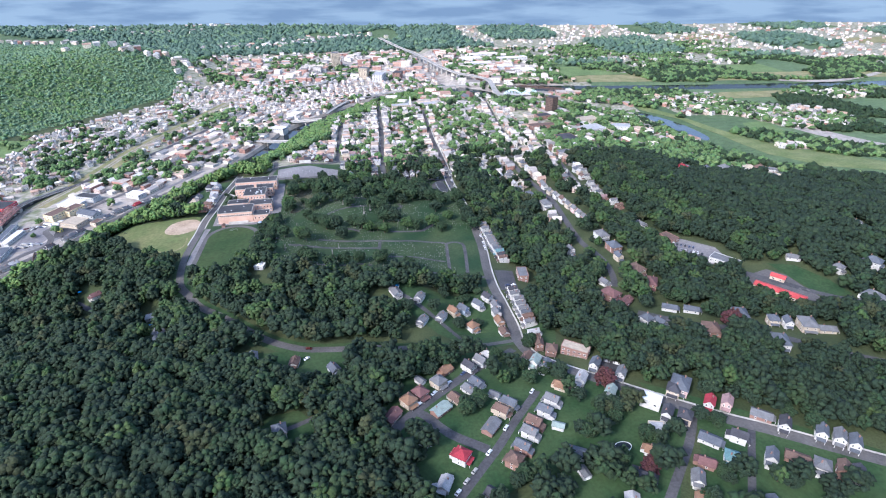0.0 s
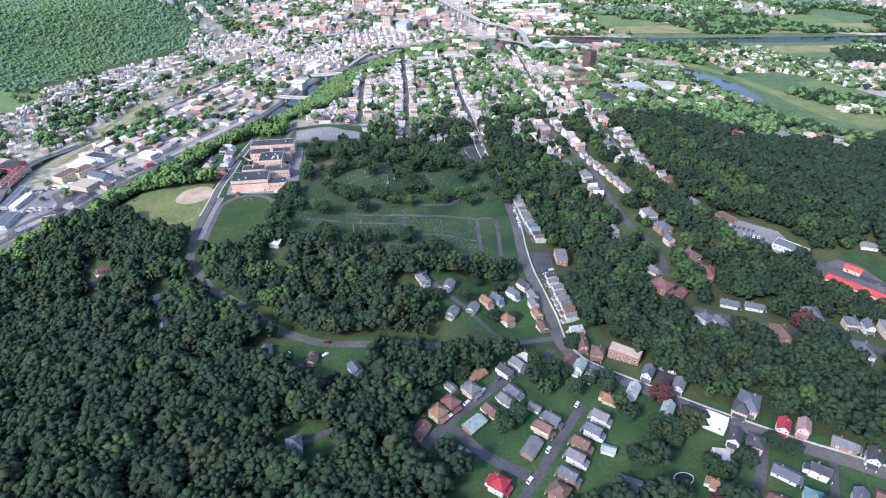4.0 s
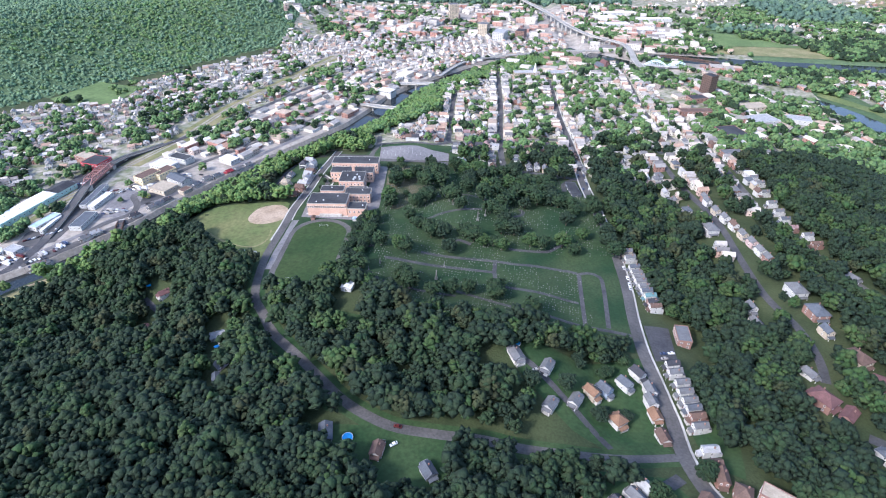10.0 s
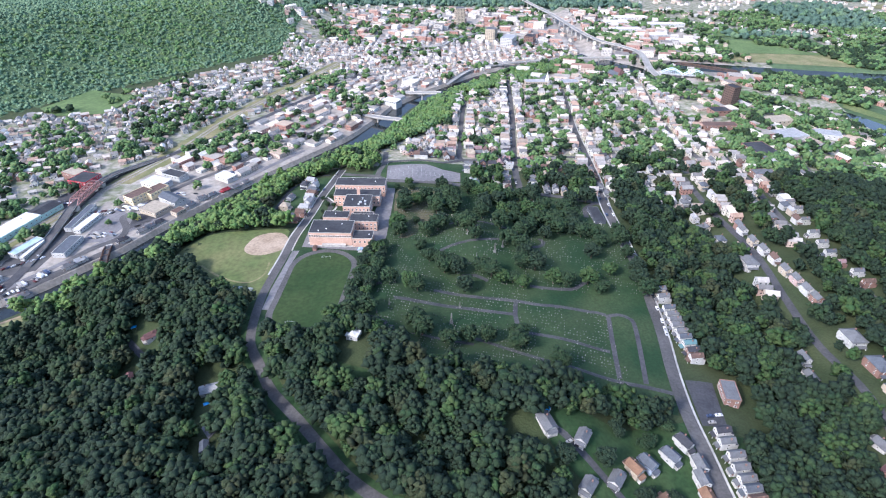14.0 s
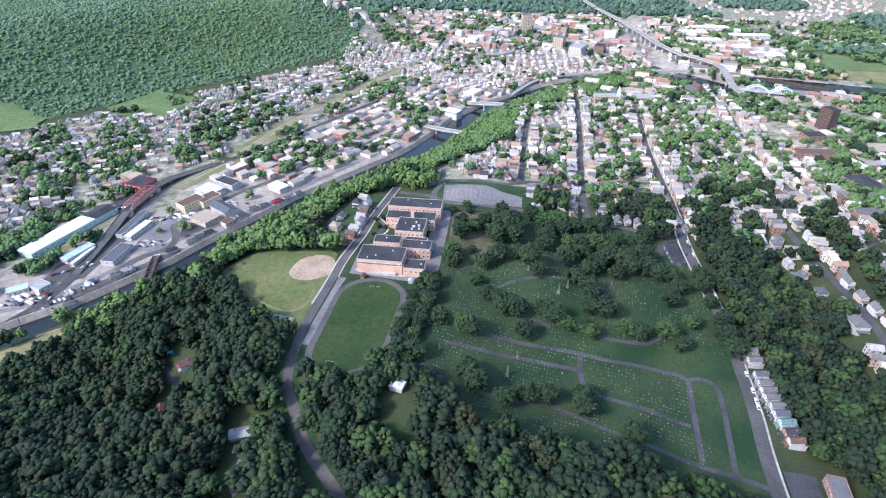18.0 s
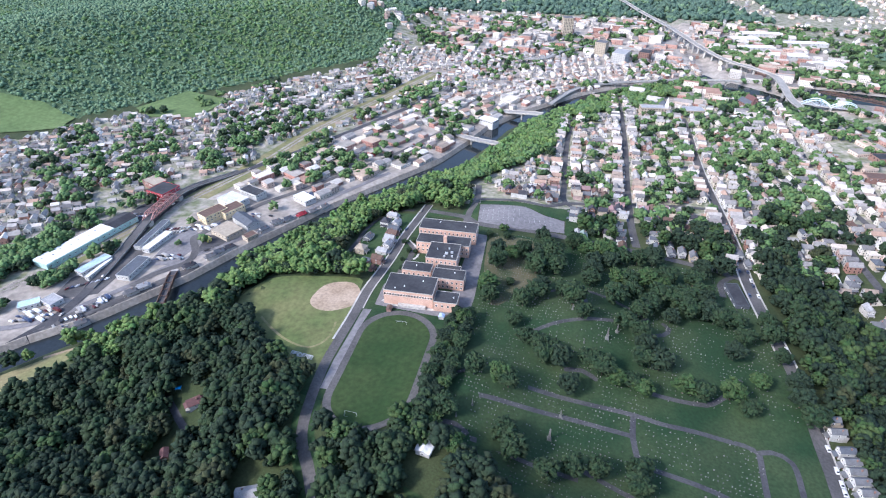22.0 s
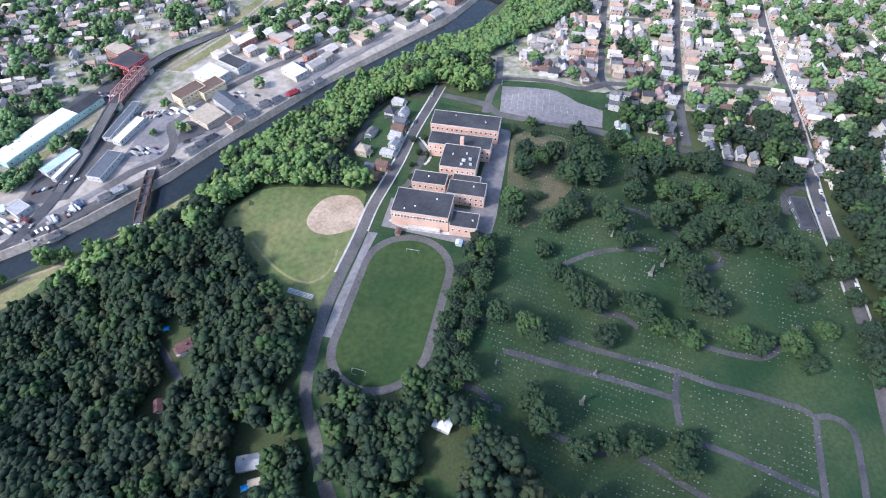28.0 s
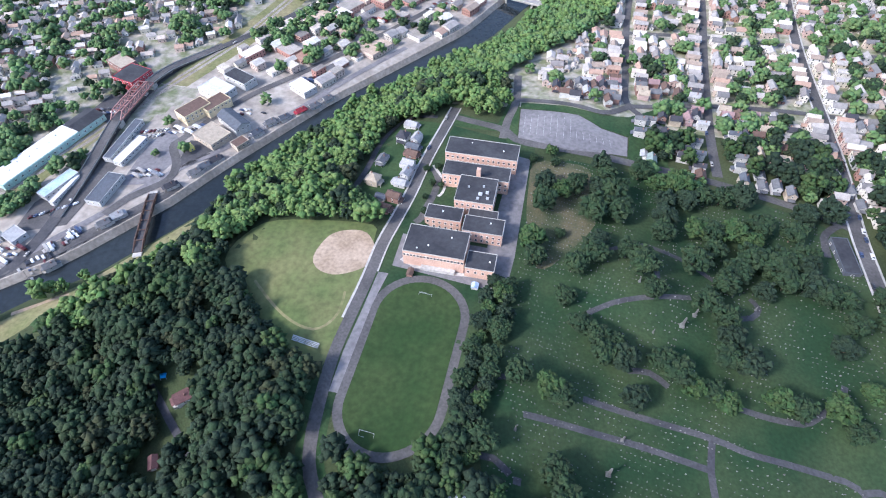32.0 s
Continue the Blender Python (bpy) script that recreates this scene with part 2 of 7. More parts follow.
    deck=material("bridge_deck", (0.25, 0.24, 0.22), (0.32, 0.305, 0.28), 0.4, 0.05, 0.9),
    leaf_blue=material("spruce_needles", (0.05, 0.085, 0.065), (0.07, 0.11, 0.085), 1.0, 0.05, 0.9, bump=0.4, vary="island", spread=0.15),
    tyre=material("tyre_rubber", (0.02, 0.02, 0.02), None, 3.0, 0.5, 0.9),
    car=material("car_paint", WHITE1, None, 0.5, 0.1, 0.3, vary="object", palette=((0.60, 0.60, 0.60), (0.03, 0.03, 0.035), (0.75, 0.75, 0.74), (0.10, 0.02, 0.02), (0.20, 0.21, 0.23), (0.04, 0.06, 0.12), (0.35, 0.33, 0.30)), spec=0.5),
    cars=material("vehicle_paint", WHITE1, None, 0.5, 0.1, 0.3, vary="island", palette=((0.60, 0.60, 0.60), (0.03, 0.03, 0.035), (0.75, 0.75, 0.74), (0.10, 0.02, 0.02), (0.20, 0.21, 0.23), (0.04, 0.06, 0.12), (0.35, 0.33, 0.30)), spec=0.5),
)
# Near walls and shingles, darkened in colour to stand in for cloud shade.
for shade, c in dict(white=(0.55, 0.54, 0.52), tan=(0.48, 0.41, 0.32), brick=(0.27, 0.16, 0.13), grey=(0.5, 0.5, 0.48), blue=(0.4, 0.46, 0.55), pink=(0.50, 0.37, 0.34)).items():
    M["wall_" + shade] = material(shade + "_siding", c, [v * 0.86 for v in c], 1.6, 0.3, 0.8)
for shade, c in dict(grey=(0.145, 0.148, 0.155), slate=(0.10, 0.112, 0.132), dark=(0.055, 0.056, 0.066), orange=(0.23, 0.135, 0.085), brown=(0.135, 0.088, 0.07), white=(0.36, 0.36, 0.36), maroon=(0.15, 0.078, 0.075), red=(0.30, 0.035, 0.05), teal=(0.12, 0.22, 0.23), sage=(0.25, 0.31, 0.285), pink=(0.30, 0.20, 0.195), tan=(0.40, 0.34, 0.26)).items():
    M["roof_" + shade] = material(shade + "_shingles", c, [v * 0.78 for v in c], 2.4, 0.35, 0.9)


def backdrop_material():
    """Far blue hills that glow: haze and bands of light and cloud painted in."""
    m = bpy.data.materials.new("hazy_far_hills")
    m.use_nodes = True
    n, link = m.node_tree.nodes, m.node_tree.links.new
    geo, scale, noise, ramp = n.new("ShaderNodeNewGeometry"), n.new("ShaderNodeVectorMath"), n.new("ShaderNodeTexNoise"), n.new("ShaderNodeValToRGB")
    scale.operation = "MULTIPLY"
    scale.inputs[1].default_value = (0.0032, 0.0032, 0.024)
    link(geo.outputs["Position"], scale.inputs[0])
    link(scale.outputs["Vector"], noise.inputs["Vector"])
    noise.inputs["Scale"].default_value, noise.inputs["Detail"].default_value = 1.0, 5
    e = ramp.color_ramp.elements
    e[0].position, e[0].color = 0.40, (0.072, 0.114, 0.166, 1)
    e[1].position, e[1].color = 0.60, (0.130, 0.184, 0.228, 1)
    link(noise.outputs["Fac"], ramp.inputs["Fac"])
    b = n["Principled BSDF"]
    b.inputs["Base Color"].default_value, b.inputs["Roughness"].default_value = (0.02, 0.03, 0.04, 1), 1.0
    # Emission makes the painted haze glow without a lamp.
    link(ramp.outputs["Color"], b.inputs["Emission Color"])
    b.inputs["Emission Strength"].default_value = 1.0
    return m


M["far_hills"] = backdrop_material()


# ---- the lie of the land ----
def sst(a, b, v):
    u = np.clip((v - a) / (b - a), 0, 1)
    return u * u * (3 - 2 * u)


CANAL_Y = (250, 400, 487, 515, 582, 630, 725, 800, 868, 945, 1001, 1067, 1182, 1269, 1340)
CANAL_X = (-520, -435, -365, -335, -291, -268, -216, -165, -119, -88, -71, -30, 64, 167, 290)


def canal_off(x, y):
    """Metres to the right of the canal's axis, about."""
    return 0.8 * (x - np.interp(y, CANAL_Y, CANAL_X))


def relief(x, y):
    """Knolls and dips of the ridge: the wooded crest, the cemetery knoll, the car park's shelf and the falling sides."""
    crest = np.full(np.shape(x), 1e9)
    for x0, y0, x1, y1 in ((-32, 462, -50, 405), (-50, 405, 66, 346)):
        u = np.clip(((x - x0) * (x1 - x0) + (y - y0) * (y1 - y0)) / ((x1 - x0) ** 2 + (y1 - y0) ** 2), 0, 1)
        crest = np.minimum(crest, np.hypot(x - x0 - u * (x1 - x0), y - y0 - u * (y1 - y0)))
    z = 11 * np.exp(-((crest / 36) ** 2)) + 9 * np.exp(-(((x - 30) / 40) ** 2) - ((y - 533) / 45) ** 2)
    z = z + 10 * np.exp(-(((x + 15) / 55) ** 2) - ((y - 685) / 60) ** 2)
    z = z - 5 * sst(84, 122, x) * (1 - sst(190, 240, x)) * sst(265, 300, y) * (1 - sst(455, 500, y))
    z = z - 4 * np.exp(-(((x - 135) / 40) ** 2) - ((y - 300) / 35) ** 2) - 4 * np.exp(-(((x + 137) / 25) ** 2) - ((y - 378) / 30) ** 2)
    return z - 11 * sst(-150, -195, x) * (1 - sst(-250, -320, x)) * np.exp(-(((y - 425) / 70) ** 2))


def ridge(y):
    return 16 - 11 * sst(190, 300, y) - 7 * sst(300, 470, y) - 5 * sst(520, 660, y) - 16 * sst(620, 900, y) - 22 * sst(980, 1220, y)


def mountain_foot(x, y):
    """Metres behind the foot of the wooded mountain."""
    return -0.78 * (x + 575) + 0.62 * (y - 1013)


def mountain(x, y):
    along = 0.62 * (x + 564) + 0.78 * (y - 1013)
    return sst(0, 300, mountain_foot(x, y)) * (1 - sst(380, 800, along))


def land(x, y):
    """The height of the ground."""
    d = canal_off(x, y)
    foot = 100 + 250 * (1 - sst(370, 490, y))
    s = sst(18, foot, d)
    e = sst(60, 330, x - 250 - 0.16 * (y - 400)) * sst(420, 900, y)
    top = ridge(y) * (1 - e) - 44 * e
    top = top - 12 * np.exp(-(((x - 210 - 0.12 * (y - 400)) / 36) ** 2)) * sst(300, 380, y) * (1 - sst(600, 720, y))
    top = top + 14 * np.exp(-((x - 500) ** 2 + (y - 400) ** 2) / 110**2)
    top = top + 3.5 * np.exp(-(((x + 80) / 55) ** 2) - ((y - 605) / 60) ** 2)
    z = -44 + (top + 44) * s - 7 * np.exp(-((d / 14) ** 4))
    z = z - 5 * np.exp(-(river_off(x, y) ** 2)) + relief(x, y)
    q = mountain_foot(x, y)
    z = z + mountain(x, y) * (86 - 60 * sst(330, 900, q)) * (1 + 0.10 * np.sin(x * 0.011 + y * 0.004))
    far = sst(2100, 4300, y - 0.15 * np.abs(x))
    z = z + far * (110 + 35 * np.sin(x * 0.0031 + 1.0) * np.sin(y * 0.0023) + 30 * np.sin(x * 0.0012 + y * 0.0017))
    return z + sst(3600, 4700, y) * 150 * (0.6 + 0.4 * np.sin(x * 0.0018 + 0.7))


RIVER_X = (300, 420, 470, 540, 625, 652, 664, 654, 662, 700, 745)
RIVER_Y = (1290, 1165, 1060, 1030, 1005, 910, 830, 740, 660, 580, 490)


def river_off(x, y):
    """How far off the rivers on the right are, in half widths."""
    best = np.full(np.shape(x), 9.0)
    for x0, y0, x1, y1 in zip(RIVER_X, RIVER_Y, RIVER_X[1:], RIVER_Y[1:]):
        u = np.clip(((x - x0) * (x1 - x0) + (y - y0) * (y1 - y0)) / ((x1 - x0) ** 2 + (y1 - y0) ** 2), 0, 1)
        best = np.minimum(best, np.hypot(x - x0 - u * (x1 - x0), y - y0 - u * (y1 - y0)) / 26)
    main = np.abs(y - (1265 - 0.2 * (x - 450) + 0.00006 * (x - 450) ** 2)) / 30
    return np.minimum(best, np.where(x > 420, main, 9.0))


def height(x, y):
    return float(land(np.float64(x), np.float64(y)))


def drop(x, y, up=0.0):
    return Vector((x, y, height(x, y) + up))


# ---- mesh helpers ----
def mesh_from(name, verts, faces, mats, slots=None, smooth=False):
    me = bpy.data.meshes.new(name)
    me.from_pydata(verts if isinstance(verts, list) else verts.tolist(), [], faces if isinstance(faces, list) else faces.tolist())
    for m in mats:
        me.materials.append(M[m])
    if slots is not None:
        me.polygons.foreach_set("material_index", np.asarray(slots, np.int32))
    if smooth:
        me.polygons.foreach_set("use_smooth", np.ones(len(me.polygons), bool))
    me.update()
    return me


def part(name, bm, mat, parent=None, label=""):
    """Links a bmesh, or a mesh, as one object under a thing or a part."""
    if isinstance(bm, bpy.types.Mesh):
        me = bm
    else:
        me = bpy.data.meshes.new(name)
        bm.to_mesh(me)
        bm.free()
        me.materials.append(M[mat])
    ob = new(name, me)
    if parent is not None:
        ob.parent = parent
    return tagged(ob, label)


def thing(name, label, category, group="", kind="", at=None, turn=0.0):
    ob = new(name)
    ob.empty_display_size = 0.5
    if at is not None:
        ob.matrix_basis = Matrix.Translation(at) @ Matrix.Rotation(turn, 4, "Z")
    return tagged(ob, label, category, group, kind)


def box(bm, cx, cy, z0, sx, sy, sz, bevel=0.0, turn=0.0):
    made = bmesh.ops.create_cube(bm, size=1.0, matrix=Matrix.Translation((cx, cy, z0 + sz / 2)) @ Matrix.Rotation(turn, 4, "Z") @ Matrix.Diagonal((sx, sy, sz, 1)))
    if bevel:
        edges = {e for v in made["verts"] for e in v.link_edges}
        bmesh.ops.bevel(bm, geom=list(edges), offset=bevel, segments=1, affect="EDGES")
    return bm


def a_box(*args, **kw):
    return box(bmesh.new(), *args, **kw)


def poly_mesh(bm_verts, faces):
    bm = bmesh.new()
    vs = [bm.verts.new(v) for v in bm_verts]
    for f in faces:
        bm.faces.new([vs[i] for i in f])
    return bm


def strip(points, width, up=0.25, step=6.0, thick=0.0, level=None):
    """Verts and faces of a ribbon laid on the ground along a smoothed line."""
    p = [Vector((*q, 0)) for q in points]
    path = []
    for i in range(len(p) - 1):
        a, b, c, d = p[max(i - 1, 0)], p[i], p[i + 1], p[min(i + 2, len(p) - 1)]
        n = max(2, int((c - b).length / step))
        for k in range(n):
            u = k / n
            path.append(0.5 * (2 * b + (c - a) * u + (2 * a - 5 * b + 4 * c - d) * u * u + (3 * b - a - 3 * c + d) * u**3))
    path.append(p[-1])
    verts, faces, across = [], [], max(2, int(width / 4) + 1)
    for i, q in enumerate(path):
        t = (path[min(i + 1, len(path) - 1)] - path[max(i - 1, 0)]).normalized()
        s = Vector((t.y, -t.x, 0))
        for k in range(across + 1):
            v = q + s * width * (k / across - 0.5)
            verts.append((v.x, v.y, (height(v.x, v.y) if level is None else level) + up))
        if i:
            for k in range(across):
                j = (i - 1) * (across + 1) + k
                faces.append((j, j + 1, j + across + 2, j + across + 1))
    return verts, faces, path


def inside(x, y, poly):
    x, y = np.asarray(x, float), np.asarray(y, float)
    hit = np.zeros(x.shape, bool)
    for (x0, y0), (x1, y1) in zip(poly, poly[1:] + poly[:1]):
        cross = (y0 > y) != (y1 > y)
        hit ^= cross & (x < (x1 - x0) * (y - y0) / ((y1 - y0) or 1e-9) + x0)
    return hit


def rounded(poly, times=2):
    for _ in range(times):
        poly = [q for (x0, y0), (x1, y1) in zip(poly, poly[1:] + poly[:1]) for q in ((0.75 * x0 + 0.25 * x1, 0.75 * y0 + 0.25 * y1), (0.25 * x0 + 0.75 * x1, 0.25 * y0 + 0.75 * y1))]
    return poly


def patch(name, poly, mat, up, label, category, kind="structure", step=8.0, level=None, smoothing=0):
    """A piece of ground cover, laid on the land inside an outline."""
    from mathutils.geometry import delaunay_2d_cdt
    poly = rounded(poly, smoothing) if smoothing else poly
    rim = []
    for (x0, y0), (x1, y1) in zip(poly, poly[1:] + poly[:1]):
        n = max(1, int(math.hypot(x1 - x0, y1 - y0) / step))
        rim += [(x0 + (x1 - x0) * k / n, y0 + (y1 - y0) * k / n) for k in range(n)]
    xs, ys = [q[0] for q in rim], [q[1] for q in rim]
    gx, gy = np.meshgrid(np.arange(min(xs), max(xs), step), np.arange(min(ys), max(ys), step))
    gx, gy = gx.ravel(), gy.ravel()
    keep = inside(gx, gy, poly)
    pts = [Vector(q) for q in rim] + [Vector(q) for q in zip(gx[keep], gy[keep])]
    out, _, faces, *_ = delaunay_2d_cdt(pts, [], [list(range(len(rim)))], 1, 1e-4)
    verts = [(v.x, v.y, (height(v.x, v.y) if level is None else level) + up) for v in out]
    ob = new(name, mesh_from(name, verts, [tuple(f) for f in faces], [mat]))
    return tagged(ob, label, category, "", kind)


# ---- ground, water and cover ----
def spaced(lo, hi, a, b, step, grow):
    inner = list(np.arange(a, b + step, step))
    s, v = step, inner[-1]
    while v < hi:
        s *= grow
        v += s
        inner.append(v)
    s, v = step, inner[0]
    while v > lo:
        s *= grow
        v -= s
        inner.insert(0, v)
    return np.array(inner)


def wood_edge(x):
    """How far north the hill's woods reach, east of the ridge."""
    return np.interp(x, (330, 374, 459, 500, 530, 640, 720, 1000), (700, 690, 687, 640, 585, 545, 515, 480))


def is_town(x, y):
    d = canal_off(x, y)
    left = (d < -10) & (y > 430) & (mountain_foot(x, y) < -8) & (y < 1750) & (x < 200)
    spur = (d > 30) & (y > 700) & (x < 345 + 0.1 * (y - 700)) & (y < 1750)
    down = (y > 1150) & (y < 1850) & (x > -350) & (x < 620)
    flat = (x > 330) & (y > wood_edge(x)) & (y < 1300) & (x < 640)
    bank = (x > 700 + 0.1 * (1000 - y)) & (x < 1300) & (y > 700) & (y < 1110) & (river_off(x, y) > 2.6) & (np.sin(x * 0.014 + 1.1) * np.sin(y * 0.016) + 0.5 * np.sin(x * 0.006 - y * 0.009) > 0.05)
    over = (y > 1420) & (y < 2600) & (x > 500) & (x < 2600) & (np.sin(x * 0.011) * np.sin(y * 0.008) > -0.15)
    return left | spur | down | flat | over | bank


gx = spaced(-3300, 4700, -560, 760, 7.0, 1.10)
gy = spaced(-500, 4850, 60, 1150, 7.0, 1.08)
GX, GY = np.meshgrid(gx, gy)
GZ = land(GX, GY)
nx, ny = len(gx), len(gy)
ids = np.arange(nx * ny).reshape(ny, nx)
quads = np.stack([ids[:-1, :-1], ids[:-1, 1:], ids[1:, 1:], ids[1:, :-1]], -1).reshape(-1, 4)
cx, cy = GX.ravel()[quads].mean(1), GY.ravel()[quads].mean(1)
working = (canal_off(cx, cy) < -10) & (canal_off(cx, cy) > np.where(cy < 720, -100, -150)) & (cy > 440) & (cy < 1180) | (cy > 1150) & (cy < 1800) & (cx > -260) & (cx < 560)
slots = np.where(is_town(cx, cy), np.where(working, 3, np.where((canal_off(cx, cy) > 30) & (cx < 345 + 0.1 * (cy - 700)), 4, 1)), np.where((cy > 1700) | (mountain(cx, cy) > 0.02) | (cx > 560) & (cy > 480), 2, 0))
tagged(new("ground", mesh_from("ground", np.stack([GX, GY, GZ], -1).reshape(-1, 3), quads, ["ground", "town", "farwood", "paved", "spur"], slots, True)),
       "rolling ground of woodland floor, town plots and distant hills", "ground", "", "structure")

verts, faces, _ = strip(list(zip(CANAL_X, CANAL_Y)), 34, 0, 12, level=-48.2)
tagged(new("water", mesh_from("water", verts, faces, ["water"])), "dark still water in a walled river channel", "water", "", "structure")
verts, faces, _ = strip(list(zip(RIVER_X, RIVER_Y)), 64, 0, 12, level=-46.8)
tagged(new("water", mesh_from("water", verts, faces, ["water"])), "smooth grey river between grassy banks", "water", "", "structure")
verts, faces, _ = strip([(430, 1270), (700, 1219), (1000, 1173), (1500, 1121), (2200, 1099), (3000, 1146)], 76, 0, 30, level=-46.6)
tagged(new("water", mesh_from("water", verts, faces, ["water"])), "broad pale river running past the town", "water", "", "structure")

CEMETERY = [(-44.7, 639.4), (59.7, 638.8), (135, 622), (158, 600), (160, 500), (154.9, 357.9), (117.7, 367), (58.2, 371.8), (0.1, 388), (-50.1, 417.8), (-45.9, 519.1)]
OUTFIELD = [(-210.8, 510.1), (-213.1, 523.3), (-204.4, 544.6), (-189, 550), (-168, 554), (-134, 558), (-127, 552), (-128, 487), (-128, 456), (-137, 459), (-152, 465), (-175.1, 479.6), (-191.6, 495)]
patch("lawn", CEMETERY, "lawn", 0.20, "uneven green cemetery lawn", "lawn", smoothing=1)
patch("lawn", [(-43, 634), (-20, 637), (-5, 636), (-1, 626), (-4, 611), (7, 603), (1, 579), (-15, 554), (-25, 541), (-34, 545), (-38, 570), (-41, 588), (-42, 610)], "dry", 0.26, "dry khaki grass between rows of old graves", "lawn", smoothing=2)
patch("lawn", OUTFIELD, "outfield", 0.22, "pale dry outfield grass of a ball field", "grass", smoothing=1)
INFIELD = [(-142.5 + 17.8 * math.cos(a) * (1 + 0.08 * math.cos(3 * a + 0.6)), 532.5 + 17.8 * math.sin(a) * (1 + 0.06 * math.sin(2 * a))) for a in np.linspace(0, 2 * math.pi, 28, endpoint=False)]
INFIELD = [(x + 0.06 * (y - 532), y) for x, y in INFIELD]
patch("baseball_infield", INFIELD, "dirt", 0.34, "bare tan clay baseball infield", "infield", step=4)
patch("school_grounds", [(-132, 440), (-60.1, 425.1), (-47.2, 473.7), (-41.7, 647.6), (-103.8, 667), (-117, 560)], "lawn", 0.18, "mown grass around the school", "grass")
patch("lawn", [(-150, 576), (-122, 562), (-114, 640), (-112, 668), (-142, 672), (-150, 640)], "garden", 0.20, "small garden lawns behind houses", "lawn")

patch("lawn", [(44, 220), (80, 268), (133.5, 263), (146, 240), (166, 226), (150, 200), (118, 150), (71, 130), (58, 165), (50, 200)], "garden", 0.24, "garden lawns between houses and streets", "lawn")
patch("lawn", [(150, 200), (166, 226), (205, 190), (222, 176), (196, 140), (175, 110), (130, 110), (118, 150)], "garden", 0.24, "broad back-garden lawns behind houses", "lawn")
patch("lawn", [(205, 208), (262, 168), (330, 118), (322, 95), (280, 95), (222, 100), (196, 118), (222, 168)], "garden", 0.24, "garden lawns along the lower street", "lawn")
patch("lawn", [(57.9, 343.8), (63.6, 358.2), (106, 344), (148.8, 356), (143.8, 284.7), (107.1, 282.7), (92.3, 292.8), (68.3, 324.3)], "garden", 0.22, "garden lawns between lane houses", "lawn")
patch("lawn", [(169.2, 349), (189.5, 348.8), (187.7, 304.4), (172, 262), (159, 271.5), (161.4, 334.5)], "garden", 0.22, "narrow back lawns behind terraces", "lawn")
patch("lawn", [(-40, 294), (26, 290), (24, 256), (-5, 250), (-40, 274)], "garden", 0.22, "rough clearing round a house in the woods", "lawn")
patch("lawn", [(-58, 694), (-58, 703), (-20, 699), (2, 693), (22, 700), (24, 680), (21.5, 674), (2.5, 677), (-15, 689)], "garden", 0.4, "strip of grass beside the car park", "lawn")
patch("car_park", [(350, 309), (368, 322), (389, 326), (399, 314), (402, 285), (402, 264), (388, 264), (386, 286), (372, 308)], "street", 0.34, "asphalt forecourt of a motel", "car park")
patch("lawn", [(396, 334), (416, 325), (428, 299), (430, 277), (406, 276), (402, 300)], "garden", 0.24, "open grass beside the motel", "lawn")
patch("bank", [(353, 214), (372, 198), (366, 190), (349, 204)], "dirt", 0.3, "bare earth bank beside the hill street", "bank")
patch("bank", [(-432, 555), (-420, 555), (-400, 640), (-402, 662), (-410, 662)], "meadow", 0.22, "weedy grass beside the railway", "grass")
patch("lawn", [(22, 700), (49.6, 727.5), (49.5, 643.9), (21.1, 650.6), (22.8, 680.7)], "garden", 0.24, "grass and gardens round the car park", "lawn")
patch("lawn", [(-103.8, 667), (-67.4, 663), (-61.5, 650.2), (-55.5, 653.8), (-59.4, 704.7), (-67.4, 706.4), (-71.4, 673.1), (-105.8, 685)], "garden", 0.24, "grass verge behind the school", "lawn")
patch("lawn", [(-30, 220), (-6, 224), (4, 210), (3, 191), (-20, 192)], "garden", 0.22, "small rough clearing in the woods", "lawn")
patch("lawn", [(-86, 350), (-79.7, 355.4), (-48, 326), (-36, 309), (-44, 302), (-68, 328)], "garden", 0.22, "grassy verge beside the school road", "lawn")
patch("lawn", [(-55, 386.6), (-31.7, 377.2), (-28.2, 360.7), (-47.8, 369.9)], "garden", 0.22, "grassy gap in the woods", "lawn")
LEVEE = [(652, 1050), (692, 961), (722, 819), (745, 711), (776, 637), (800, 560), (840, 470), (806, 462), (748, 553), (702, 608), (684, 690), (696, 829), (682, 940), (639, 1024)]
patch("levee", LEVEE, "levee", 0.4, "broad green mown levee beside the river", "grass", step=16)
patch("meadow", [(782, 887), (829, 888), (817, 799), (751, 827)], "hay", 0.5, "green playing field behind the levee", "meadow", step=16)
patch("yard", [(845, 858), (890, 840), (900, 690), (862, 690), (852, 790)], "ballast", 0.5, "brown railway yard behind the levee", "yard", step=16)
patch("flats", [(470, 1315), (760, 1262), (1100, 1210), (1700, 1160), (1700, 1235), (1200, 1290), (800, 1345), (500, 1370)], "meadow", 0.4, "dry grassy river flats", "grass", step=30)
patch("flats", [(560, 1110), (760, 1085), (900, 1120), (1300, 1085), (1300, 1060), (800, 1060), (560, 1085)], "meadow", 0.4, "grassy spit between two rivers", "grass", step=30)
HAY = [[(-630, 965), (-592, 1050), (-508, 1036), (-517, 948), (-587, 934)], [(-820, 905), (-748, 922), (-687, 906), (-684, 868), (-748, 833)]]
patch("flats", [(480, 1372), (800, 1348), (1200, 1292), (1200, 1400), (800, 1440), (560, 1500), (480, 1480)], "hay", 0.6, "green river meadow beside the town", "meadow", step=30)
patch("meadow", HAY[0], "hay", 1.2, "bright green hay meadow below the mountain", "meadow", step=20)
patch("meadow", HAY[1], "hay", 1.2, "bright green hay meadow below the mountain", "meadow", step=20)
